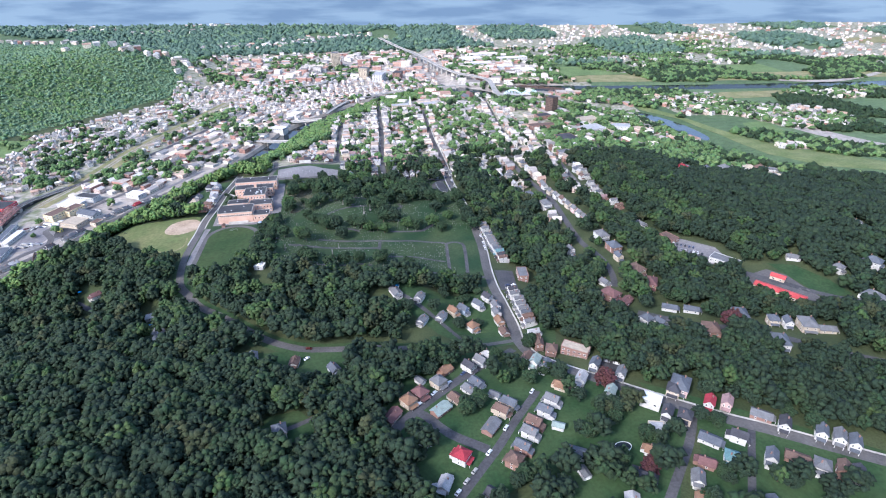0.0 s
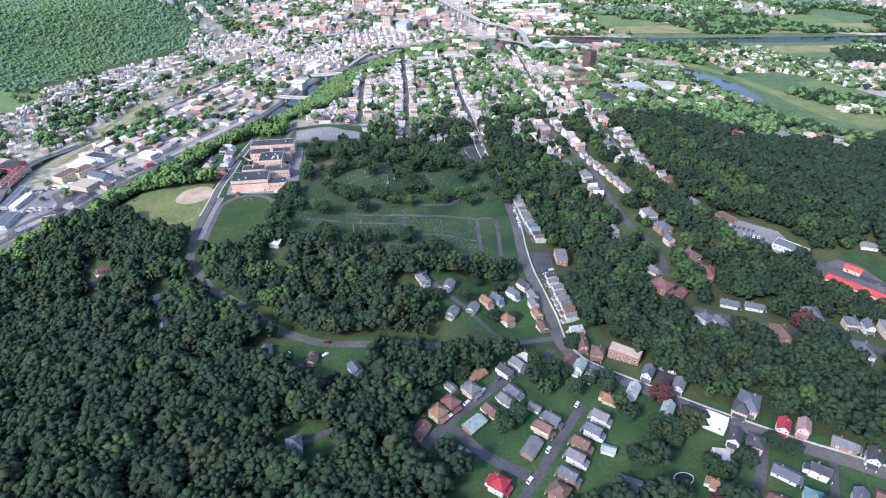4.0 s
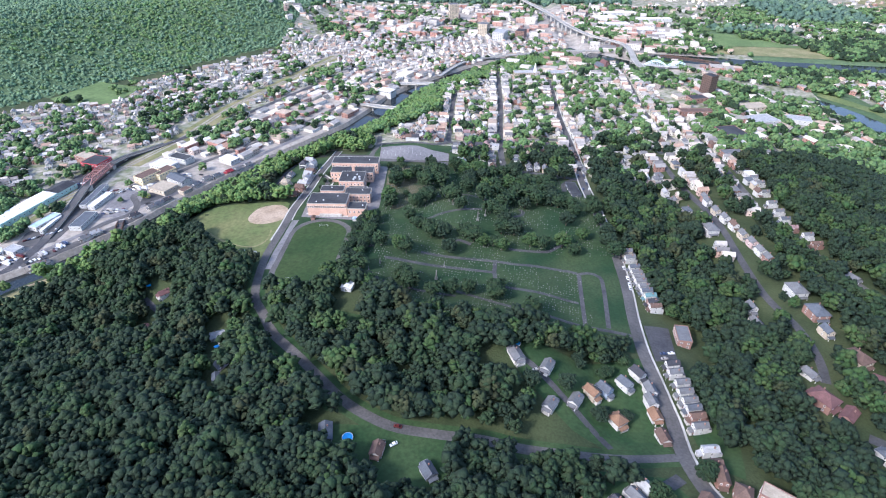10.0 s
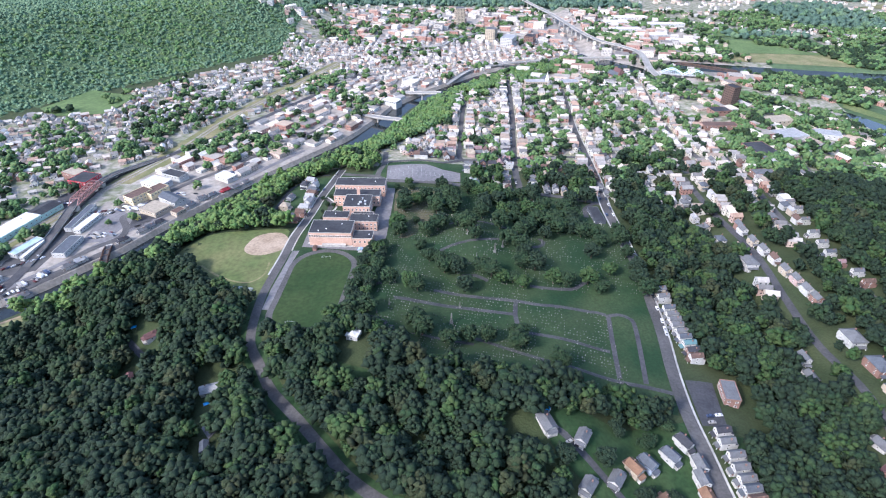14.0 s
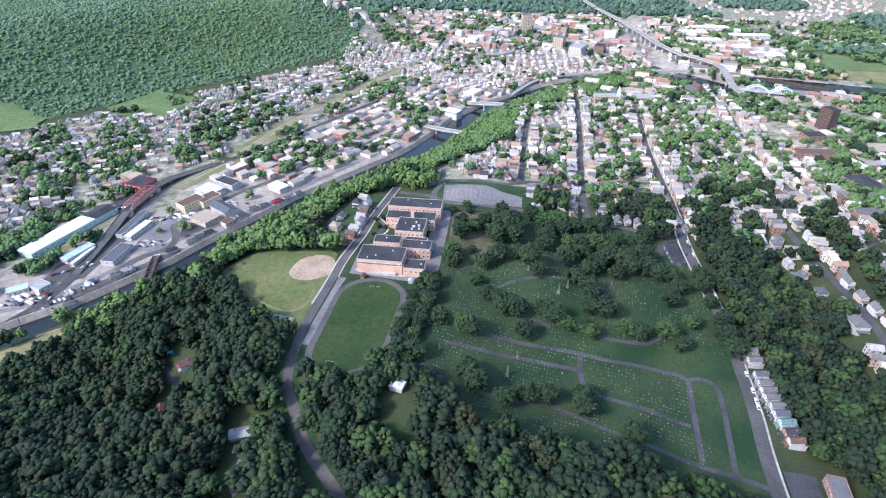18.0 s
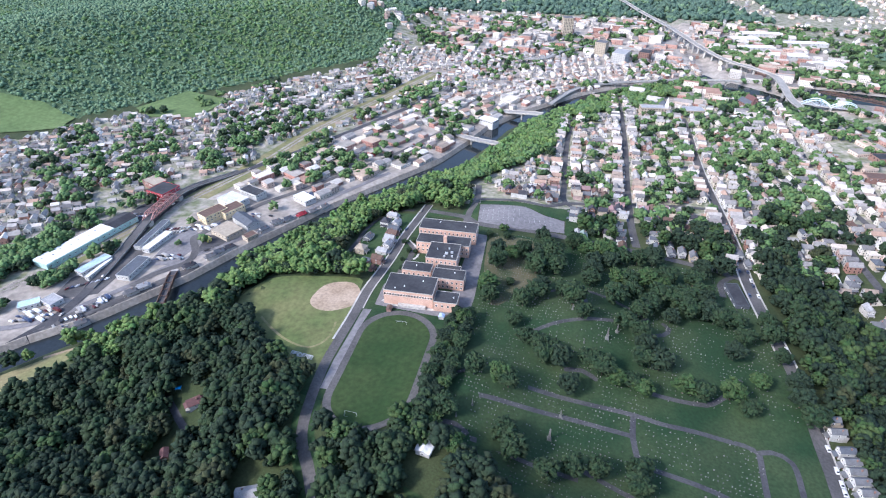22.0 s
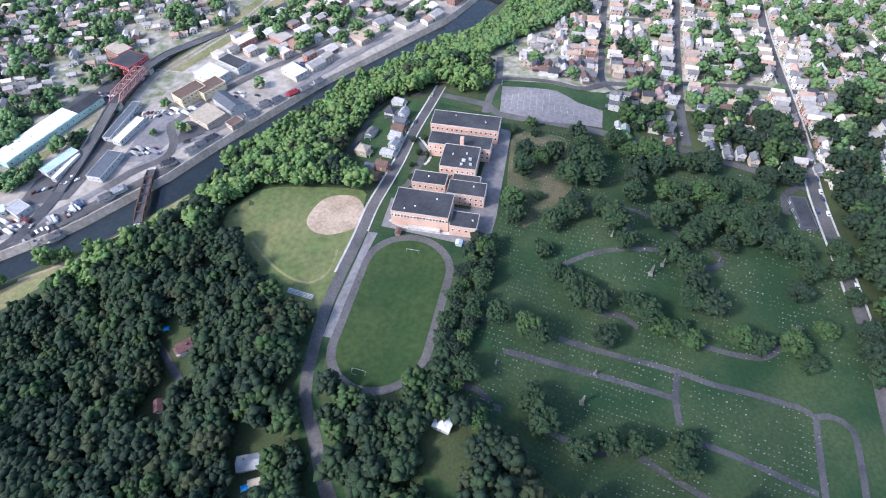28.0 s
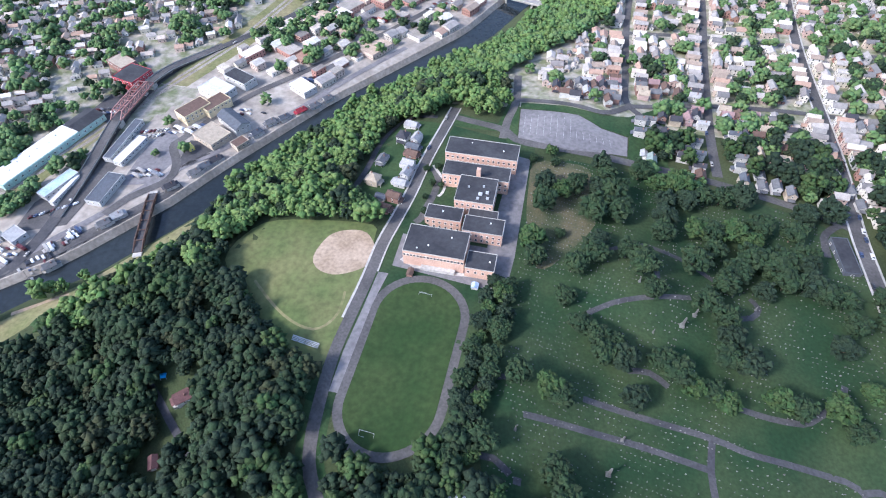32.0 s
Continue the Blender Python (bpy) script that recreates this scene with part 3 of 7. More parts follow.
patch("meadow", [(600, 1520), (602, 1580), (775, 1590), (735, 1498)], "hay", 1.2, "bright green field beside the town", "meadow", step=20)
for cx_, cy_, a_, b_ in ((1400, 1900, 190, 60), (-500, 2300, 120, 40), (1900, 1700, 220, 60), (-900, 2500, 150, 50)):
    patch("meadow", [(cx_ + a_ * math.cos(k * 0.45) * (1 + 0.2 * math.sin(3 * k)), cy_ + b_ * math.sin(k * 0.45)) for k in range(14)], "meadow", 1.2, "pale open farm field among woods", "meadow", step=40)

patch("meadow", [(-435, 2009), (-446, 2106), (-352, 2110), (-317, 2005)], "meadow", 1.5, "pale open field among distant woods", "meadow", step=30)
patch("meadow", [(-369, 2518), (-211, 2532), (-195, 2471), (-339, 2455)], "meadow", 1.5, "pale open field among distant woods", "meadow", step=30)
# a flat glowing sheet, placed to fit the camera's view, stands for hazy hills
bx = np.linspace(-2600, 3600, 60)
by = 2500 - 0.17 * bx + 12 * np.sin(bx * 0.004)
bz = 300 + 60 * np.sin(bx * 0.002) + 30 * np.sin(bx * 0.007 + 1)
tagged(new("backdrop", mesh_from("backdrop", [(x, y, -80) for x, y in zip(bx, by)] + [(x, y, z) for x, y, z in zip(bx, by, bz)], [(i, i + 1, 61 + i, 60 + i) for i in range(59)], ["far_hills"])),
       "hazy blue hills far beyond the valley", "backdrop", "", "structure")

# ovals of the running track: centre, half length and half width
TRACK_C, TRACK_L, TRACK_W, TRACK_TURN = (-89, 470.5), 50.0, 23.6, radians(-1)


def oval(grow, n=20):
    out, r = [], TRACK_W + grow
    for s in (1, -1):
        for k in range(n + 1):
            a = math.pi * k / n + (0 if s > 0 else math.pi)
            x, y = r * math.cos(a), s * (TRACK_L - TRACK_W) + r * math.sin(a)
            out.append((TRACK_C[0] + x * math.cos(TRACK_TURN) - y * math.sin(TRACK_TURN), TRACK_C[1] + x * math.sin(TRACK_TURN) + y * math.cos(TRACK_TURN)))
    return out


patch("running_track", oval(4.2), "street", 0.30, "grey cinder running track round a turf field", "track")
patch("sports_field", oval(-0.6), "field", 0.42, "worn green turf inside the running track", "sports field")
patch("car_park", [(-57.5, 693), (-15, 688), (2.5, 676), (21, 673), (21, 653), (-19, 648.5), (-55, 656.5)], "lot", 0.60, "large empty pale asphalt car park with stalls", "car park")
patch("car_park", [(160.5, 390.8), (179.4, 392.7), (173.2, 355.9), (157.5, 354)], "asphalt", 0.30, "small asphalt car park beside the street", "car park")
patch("car_park", [(336, 412), (350, 404), (372, 374), (368, 341), (342, 340), (331, 362)], "lot", 0.3, "shopping car park among trees", "car park")
patch("pavement", [(-118.5, 522), (-112.5, 522), (-115.5, 500), (-116.5, 470), (-117, 446), (-121.5, 446), (-121.8, 470), (-120, 495)], "lot", 0.32, "paved strip between the running track and the road", "pavement")
patch("yard", [(-112, 528), (-44.9, 521.2), (-43, 548), (-43.7, 635), (-55.6, 637.8), (-60, 552), (-112, 553)], "lot", 0.26, "asphalt school yard", "yard")

# ---- roads ----
ROADS = []


def road(name, points, width, mat="asphalt", up=0.36, label="worn grey asphalt street"):
    v, f, path = strip(points, width, up)
    ROADS.append((path, width))
    return tagged(new(name, mesh_from(name, v, f, [mat])), label, "road", "", "structure")


def pavement(path, off, width=1.6, a=0.0, b=1.0):
    """A raised footway beside a road."""
    n = len(path)
    pts, side = path[int(a * n):max(int(b * n), int(a * n) + 2)], 1 if off > 0 else -1
    verts, faces = [], []
    for i, q in enumerate(pts):
        t = (pts[min(i + 1, len(pts) - 1)] - pts[max(i - 1, 0)]).normalized()
        s = Vector((t.y, -t.x, 0))
        for k, dz in ((0, 0.2), (0, 0.5), (1, 0.5), (1, 0.2)):
            v = q + s * (off + side * width * k)
            verts.append((v.x, v.y, height(v.x, v.y) + dz))
        if i:
            j = (i - 1) * 4
            faces += [(j + c, j + c + 1, j + c + 5, j + c + 4) for c in range(3)]
    tagged(new("pavement", mesh_from("pavement", verts, faces, ["concrete"])), "pale concrete footway with a raised kerb", "pavement", "", "structure")


SCHOOL_ROAD = [(-106.8, 691.1), (-110, 661), (-114, 624), (-116, 590), (-119, 565), (-122, 543), (-123, 515), (-125, 488), (-126, 466), (-124, 440), (-119, 412), (-109, 396), (-93.7, 371.4), (-71, 347), (-48, 322), (-32, 307), (-8, 293), (15, 288), (43, 284), (67, 278), (103.6, 275.4), (144.9, 278.2)]
MAIN_STREET = [(187, 1040), (182, 962), (175, 858), (169, 740), (165, 663), (160.5, 600), (162.2, 474.3), (160.3, 435.8), (155.3, 401.8), (152.7, 378.8), (151.3, 358.9), (151.6, 337.6), (151.9, 318.7), (152, 299.4), (148.1, 271.8), (151, 250), (163, 234), (180, 217), (202, 197), (223, 181), (243, 167), (259, 157), (290, 136), (330, 110)]
v, f, _ = strip(SCHOOL_ROAD[7:], 14, 0.16)
tagged(new("verge", mesh_from("verge", v, f, ["garden"])), "grass verges along the school road", "grass", "", "structure")
road("road", SCHOOL_ROAD, 6.4, "street")
pavement(ROADS[-1][0], 3.3, 1.2, 0.0, 0.36)
pavement(ROADS[-1][0], -3.3, 0.9, 0.0, 0.30)
road("lane", [(-108, 615), (-102, 606), (-101, 591), (-103, 578), (-104, 568), (-107, 563)], 4.6, "street", 0.34, "curving asphalt drive beside the school")
for line_, wide in (([(-108, 618), (-102, 610), (-96, 601), (-96, 592), (-98, 588)], 1.8), ([(-108, 534), (-99, 530), (-80, 529), (-61, 530)], 2.2)):
    v, f, _ = strip(line_, wide, 0.4)
    tagged(new("footpath", mesh_from("footpath", v, f, ["concrete"])), "pale concrete path to the school doors", "path", "", "structure")
v, f, _ = strip([(-187.9, 503.3), (-173.4, 491.8), (-161.5, 483.7), (-151, 479), (-142, 478), (-136, 482), (-132, 491), (-133, 505)], 1.6, 0.30)
tagged(new("worn_arc", mesh_from("worn_arc", v, f, ["meadow"])), "faint dry arc worn into the outfield", "grass", "", "structure")
road("road", MAIN_STREET, 8.0, "street", up=0.40)
pavement(ROADS[-1][0], -4.1, 1.2, 0.05, 1.0)
pavement(ROADS[-1][0], 4.1, 1.2, 0.05, 0.52)
road("road", [(140.6, 263), (107, 242), (84, 225), (64, 209), (50, 196)], 6.5)
road("road", [(60, 210), (68, 204), (80, 187), (99, 172)], 6)
road("road", [(140, 212), (135, 206), (119, 189), (105, 173), (94, 162), (70, 138)], 5, "asphalt")
road("road", [(226, 178), (212, 159), (202, 148), (175, 120)], 5, "asphalt")
road("lane", [(251, 160), (240, 145), (222, 120)], 4)
road("road", [(263, 690), (266, 598), (268, 531), (263, 473), (259, 420), (262, 383), (258, 352), (250, 330)], 5.6)
road("road", [(354, 873), (337, 800), (331, 726), (327, 674), (322, 630), (318, 587), (312, 535), (322, 490), (335, 425)], 7, "street")
road("road", [(250, 290), (267, 277), (284, 264), (301, 256), (320, 247), (337, 227), (350, 211), (370, 197), (420, 160)], 7)
road("road", [(398, 1010), (417, 918), (419, 858), (419, 789), (415, 735), (404, 700)], 8, "street", up=0.5)
road("road", [(385, 1060), (412, 1012), (470, 968), (545, 946), (600, 906), (630, 843), (622, 768)], 9, "deck", up=0.6, label="pale concrete riverside highway")
road("road", [(675, 1532), (774, 1378), (912, 1333), (1025, 1258), (1138, 1197), (1280, 1180), (1454, 1252), (1600, 1420)], 16, "ballast", up=0.9, label="broad brown railway line curving round the far town")
patch("car_park", [(334, 677), (356, 678), (348, 640), (330, 639)], "asphalt", 0.4, "asphalt car park beside the ridge street", "car park")
patch("car_park", [(435, 808), (493, 827), (482, 791), (427, 768)], "asphalt", 0.4, "dark asphalt car park on the flats", "car park")
patch("car_park", [(188, 236), (202, 232), (207, 222), (198, 217), (190, 224)], "asphalt", 0.32, "small asphalt car park behind the terrace", "car park", step=4)
road("road", [(345, 372), (366, 330), (392, 300), (415, 275), (450, 250)], 6)
road("lane", [(-12, 208), (2, 214), (14, 223)], 3.5, up=0.32)
road("lane", [(59.8, 343.8), (73.7, 333.1), (98.7, 303.7), (111.5, 283.3)], 4)
road("lane", [(-280.1, 457.8), (-261.6, 455.1), (-235.4, 443.4), (-221.4, 435.8), (-205, 422.9), (-188.9, 410.2), (-170.9, 392.2), (-152.6, 373), (-140.7, 345.9)], 4.2, "asphalt", 0.3, "narrow shaded lane through the woods")
ROADS[-1] = (ROADS[-1][0], 1.0)
road("lane", [(-157, 571), (-155, 584), (-152, 609), (-152, 633), (-149, 660), (-140, 676), (-118, 676)], 4)
for line_ in ([(-26.7, 450.1), (1.7, 450.7), (29, 450), (58, 446)], [(0.5, 465.9), (28.7, 463.9), (61, 461), (80, 457), (119.6, 455.7), (125.8, 451.8), (133.9, 453.8), (142.6, 448.8), (141.9, 430.8), (134.5, 384.7)],
              [(61, 461), (59, 446), (60, 432)], [(126.8, 450.8), (123.5, 425.8), (119.1, 388.5)], [(28.7, 417.5), (65.5, 400.6), (93, 391), (118, 385.4), (134.5, 381.7), (151.8, 376.8)], [(66, 426), (119.3, 413.7)],
              [(-0.5, 514.8), (12.9, 523.4), (33.8, 530.6), (54, 536)], [(73, 479), (88, 477), (103.6, 477.9), (111.7, 483), (123, 493), (127, 502)], [(-37.4, 467), (-48, 463.1), (-52.7, 449), (-51.6, 434), (-46, 427), (-37, 427), (-29, 422)], [(-27.3, 420.3), (-16.8, 419.3), (3.8, 413.2), (28.6, 409.5)],
              [(10.3, 563.1), (29, 571.1), (35.3, 555.9), (36.8, 534.6)], [(33, 571.2), (49.7, 565.5), (58.7, 560.1), (79.2, 546.2)], [(77.1, 530), (86.5, 532.9), (91.6, 540.2), (87.5, 546)], [(21.3, 486.2), (32.2, 487.4), (41.4, 482.2)]):
    road("cemetery_path", line_, 3.2, up=0.32, label="narrow asphalt cemetery drive")
road("lane", [(156, 621), (150, 618), (144.5, 613), (139, 605), (138, 589)], 4.5, "asphalt", 0.34, "curved asphalt drive at the cemetery gate")
road("road", [(-107.8, 679.2), (-69.4, 667.1), (-48.5, 651.9), (14.2, 647.9), (69.8, 645.2), (135, 628), (162, 615)], 6.5, "street")
road("road", [(-65.5, 655.3), (-65.3, 676.7), (-62.4, 706), (-66, 750)], 6, "street")
road("road", [(109, 1177), (100, 1000), (96, 900), (88, 795), (81.8, 699.3), (82, 650)], 7, "street")
road("road", [(349, 1215), (315, 1000), (300, 850), (299, 779), (304, 690)], 7, "street")
road("road", [(35, 1020), (25, 900), (22, 780), (23.1, 717.6), (59.5, 687.6)], 6, "street")
road("road", [(23.1, 717.6), (92, 740), (175, 745), (265, 740), (330, 735)], 6, "street", up=0.44)
road("road", [(-61, 708), (-22, 703), (2, 698), (14, 706), (23, 717)], 6, "street", up=0.48)
road("road", [(0, 850), (95, 860), (181, 860), (300, 850)], 6, "street", up=0.44)
road("road", [(30, 980), (95, 985), (186, 980), (315, 985)], 6, "street", up=0.44)

# ---- across the canal ----
patch("yard", [(-356, 640), (-350, 662), (-320, 640), (-330, 596), (-352, 590)], "lot", 0.24, "wide worn yard of an industrial works", "yard")
patch("car_park", [(-319, 614), (-324, 650), (-300, 652), (-298, 632)], "asphalt", 0.34, "dark new asphalt forecourt", "car park")
patch("yard", [(-392, 480), (-372, 520), (-352, 540), (-332, 540), (-362, 492)], "street", 0.24, "grey roadside yard", "yard")
patch("yard", [(-432, 660), (-395, 655), (-392, 705), (-425, 703)], "asphalt", 0.24, "asphalt yard beside a red works", "yard")
patch("yard", [(-400, 530), (-366, 545), (-366, 610), (-380, 625), (-404, 560)], "street", 0.22, "gravelled lorry yard", "yard")
road("road", [(-345, 560), (-336, 580), (-318, 603), (-321, 622), (-334, 640), (-331, 652), (-304, 714), (-261, 773), (-190, 880), (-150, 960), (-110, 1040)], 7, "street")
road("road", [(-420, 430), (-392, 470), (-367, 509), (-348, 536), (-330, 560), (-312, 586), (-304, 600)], 9, "street", up=0.46)
road("road", [(-415, 489), (-385, 505), (-363, 536), (-348, 559), (-331, 593), (-313, 620), (-284, 657), (-254, 704), (-220, 766), (-184, 823)], 6, "lot", up=0.34, label="pale quay road beside the channel")
patch("car_park", [(-309, 856), (-268, 892), (-251, 845), (-283, 834)], "asphalt", 0.3, "dark asphalt lot in the low town", "car park")
VIADUCT = [(-392, 470), (-381, 495), (-377, 515), (-377, 540), (-380, 567), (-385, 602), (-395, 660), (-396, 711), (-390, 740), (-380, 762), (-327, 845), (-270, 950), (-215, 1060), (-160, 1170)]
road("road", VIADUCT, 9, up=0.5)
RAIL = [(-450, 540), (-428, 590), (-405, 668), (-385, 719), (-366, 771), (-352, 816), (-327, 936), (-279, 1073), (-214, 1254)]
patch("verge", [(x - 12, y) for x, y in RAIL[3:]] + [(x + 20, y) for x, y in RAIL[:2:-1]], "meadow", 0.2, "weedy grass along the railway tracks", "grass", step=14)
for line_ in ([(-470, 480), (-450, 540), (-428, 590), (-410, 640), (-395, 690), (-385, 719), (-366, 771), (-352, 816), (-327, 936), (-279, 1073), (-214, 1254)],):
    for off in (0, 6):
        v, f, path = strip([(x + off, y) for x, y in line_], 3.2, 0.3)
        tagged(new("railway", mesh_from("railway", v, f, ["ballast"])), "rusty railway track on pale ballast", "railway", "", "structure")
        for side in (-0.75, 0.75):
            v, f, _ = strip([(x + off + side, y) for x, y in line_], 0.15, 0.5, 12)
            tagged(new("rail", mesh_from("rail", v, f, ["rust"])), "rusted steel rail", "rail", "", "structure")
        ROADS.append((path, 18))
v, f, path = strip([(-352, 470), (-330, 486), (-296.6, 508.5), (-262.4, 545.4), (-240, 585)], 3, 0.3)
tagged(new("footpath", mesh_from("footpath", v, f, ["dirt"])), "worn earth track beside the water", "path", "", "structure")
ROADS.append((path, 3))
patch("bank", [(-420, 395), (-360, 458), (-322, 500), (-280, 568), (-250, 630), (-245, 615), (-268, 556), (-300.6, 500.4), (-330, 462), (-395, 385)], "meadow", 0.16, "grassy slope beside the channel", "grass")


def channel_wall():
    """The sloped stone quay on the town side of the canal, in bays."""
    ys = np.arange(400, 1240, 14.0)
    xs = np.interp(ys, CANAL_Y, CANAL_X)
    for i in range(len(ys) - 1):
        a, b = Vector((xs[i] - 11, ys[i], 0)), Vector((xs[i + 1] - 11, ys[i + 1], 0))
        t = (b - a).normalized()
        s = Vector((t.y, -t.x, 0))
        a, b = a + t * 0.06, b - t * 0.06
        prof = ((-6.0, -47.0), (-6.0, -43.3), (-5.0, -43.3), (-1.0, -49.0), (-2.0, -50.0))
        vs = [tuple(p + s * o + Vector((0, 0, z))) for p in (a, b) for o, z in prof]
        bay = poly_mesh(vs, [(0, 1, 6, 5), (1, 2, 7, 6), (2, 3, 8, 7), (3, 4, 9, 8), (4, 3, 2, 1, 0), (5, 6, 7, 8, 9)])
        part("wall_bay", bay, "quay", QUAY)


QUAY = tagged(new("quay_wall"), "weathered sloping concrete quay wall along the channel", "wall", "", "structure")
channel_wall()
for k in range(14):
    x = -52 + k * 4.7
    v, f, _ = strip([(x - 1.0, (686 if x < -18 else 672) - 0.1 * (x + 52)), (x, 660)], 0.12, 0.64, 8)
    tagged(new("road_marking", mesh_from("road_marking", v, f, ["paint"])), "faded white parking line", "road marking", "", "structure")


# ---- trees ----
def ico():
    bm = bmesh.new()
    bmesh.ops.create_icosphere(bm, subdivisions=1, radius=1.0)
    v = np.array([p.co[:] for p in bm.verts])
    f = np.array([[q.index for q in p.verts] for p in bm.faces])
    bm.free()
    return v, f


ICO_V, ICO_F = ico()
OCT_V = np.array([(1, 0, 0), (0, 1, 0), (-1, 0, 0), (0, -1, 0), (0, 0, 1), (0, 0, -1)], float)
OCT_F = np.array([(0, 1, 4), (1, 2, 4), (2, 3, 4), (3, 0, 4), (1, 0, 5), (2, 1, 5), (3, 2, 5), (0, 3, 5)])
rng = np.random.default_rng(7)


def crown(clumps, radius, tall, base, size, jitter=0.30, cone=False, fine=True):
    """Verts and faces of a crown made of rough leafy clumps."""
    vs, fs, lean = [], [], rng.uniform(0, 6.28)
    bv, bf = (OCT_V, OCT_F) if fine else (ICO_V, ICO_F)
    for i in range(clumps):
        if cone:
            u = (i + 0.5) / clumps
            a, r = i * 2.4, radius * (1 - u) * rng.uniform(0.6, 1.0)
            c = np.array([r * math.cos(a), r * math.sin(a), base + tall * u])
            s = size * (1.1 - 0.7 * u)
        else:
            u = 1 - 1.75 * (i + 0.5) / clumps
            a = i * 2.39996 + rng.uniform(-0.4, 0.4)
            k = rng.uniform(0.62, 1.0) * (1 + 0.16 * math.sin(3 * a + lean) + 0.10 * math.sin(5 * u + lean))
            w = math.sqrt(max(0.0, 1 - u * u))
            c = np.array([radius * w * math.cos(a) * k, radius * w * math.sin(a) * k, base + tall * 0.5 + tall * 0.5 * u * k])
            s = size * rng.uniform(0.75, 1.3)
        v = bv * (1 + rng.uniform(-jitter, jitter, (len(bv), 1))) * s * np.array([1, 1, 0.75])
        if fine:
            q = Matrix.Rotation(rng.uniform(0, 6.28), 3, "Z") @ Matrix.Rotation(rng.uniform(-0.7, 0.7), 3, "X")
            v = v @ np.array(q).T
        vs.append(v + c)
        fs.append(bf + len(bv) * i)
    return np.concatenate(vs), np.concatenate(fs)


def trunk(h, r, n=6):
    """A tapered trunk with three limbs."""
    vs, fs = [], []

    def limb(a, b, r0, r1):
        k = len(vs)
        d = (Vector(b) - Vector(a)).normalized()
        s = d.orthogonal().normalized()
        t = d.cross(s)
        for p, q in ((a, r0), (b, r1)):
            for i in range(n):
                w = 2 * math.pi * i / n
                vs.append(tuple(Vector(p) + s * math.cos(w) * q + t * math.sin(w) * q))
        fs.extend((k + i, k + (i + 1) % n, k + n + (i + 1) % n, k + n + i) for i in range(n))

    limb((0, 0, -0.5), (0.1, 0, h), r, r * 0.6)
    for a in (0.4, 2.5, 4.4):
        limb((0, 0, h * 0.7), (h * 0.45 * math.cos(a), h * 0.45 * math.sin(a), h * 1.5), r * 0.5, r * 0.2)
    return np.array(vs), fs


def scatter_mesh(name, variants, places, mats, label, category):
    """One mesh of many trees. places: x, y, z, scale, turn, variant, slot."""
    vs, fs, sl, base = [], [], [], 0
    for x, y, z, s, a, k, m in places:
        v, f = variants[int(k)]
        c, d = math.cos(a) * s, math.sin(a) * s
        w = np.empty_like(v)
        w[:, 0], w[:, 1], w[:, 2] = v[:, 0] * c - v[:, 1] * d + x, v[:, 0] * d + v[:, 1] * c + y, v[:, 2] * s + z
        vs.append(w)
        fs.append(f + base)
        sl.append(np.full(len(f), int(m), np.int32))
        base += len(v)
    v, f, sl = np.concatenate(vs), np.concatenate(fs), np.concatenate(sl)
    me = bpy.data.meshes.new(name)
    me.vertices.add(len(v))
    me.vertices.foreach_set("co", v.ravel())
    me.loops.add(f.size)
    me.loops.foreach_set("vertex_index", f.ravel().astype(np.int32))
    me.polygons.add(len(f))
    me.polygons.foreach_set("loop_start", np.arange(0, f.size, 3, dtype=np.int32))
    me.polygons.foreach_set("loop_total", np.full(len(f), 3, np.int32))
    me.polygons.foreach_set("material_index", sl)
    me.polygons.foreach_set("use_smooth", np.ones(len(f), bool))
    for m in mats:
        me.materials.append(M[m])
    me.update(calc_edges=True)
    return tagged(new(name, me), label, category, "", "stuff")


NEAR = [crown(34, 5.2, 8.5, 4.6, 2.15, 0.45) for _ in range(8)] + [crown(28, 3.9, 10.5, 4.0, 1.9, 0.45) for _ in range(4)]
MID = [crown(15, 4.8, 7.5, 3.2, 2.9, 0.45) for _ in range(8)]
LIGHT = [crown(7, 4.6, 7.0, 3.2, 3.8, 0.45) for _ in range(4)]
FAR = [crown(4, 3.6, 5.0, 2.4, 4.4, 0.45) for _ in range(8)] + [crown(3, 3.2, 4.6, 2.4, 4.6, 0.4) for _ in range(6)]

PAVED = []
for path, width in ROADS:
    for q in path[::1]:
        PAVED.append((q.x, q.y, width / 2 if width > 4.6 else width / 2 - 4.0))
PAVED = np.array(PAVED)
# Also holds clearings cut on the camera side of the hill houses.
BUILT = []          # x, y, radius of houses to keep trees off
OPEN = [CEMETERY, OUTFIELD, oval(7),
        [(-132, 440), (-60.1, 425.1), (-47.2, 473.7), (-41.7, 647.6), (-103.8, 675), (-122, 560)], [(-128, 600), (-128, 440), (-118, 440), (-110, 600)],
        [(-156, 582), (-122, 570), (-112, 640), (-109.8, 671.3), (-148, 674), (-158, 640)],
        [(-66, 712), (25, 722), (40, 640), (-60, 655)],
        [(151.3, 481.4), (178.5, 481.4), (183.5, 403.7), (199.4, 397.3), (197.4, 348.5), (173.3, 344), (171.2, 289.2), (186, 256), (190, 240), (150, 230), (100.3, 270.8), (62, 285), (71, 312.7), (47, 329.5), (43.6, 344.4), (72.3, 343.9), (137.7, 346.2), (159, 373.8)],
        [(-40, 300), (28, 296), (24, 256), (-5, 252), (-42, 278)], [(-20, 212), (-2, 214), (-2, 192), (-20, 194)],
        [(328, 420), (350, 412), (380, 374), (374, 332), (345, 326), (322, 365)], [(346, 306), (366, 328), (392, 342), (420, 322), (432, 298), (430, 276), (404, 258), (378, 262)], [(222, 163), (260, 138), (322, 96), (332, 112), (270, 156), (230, 180)],
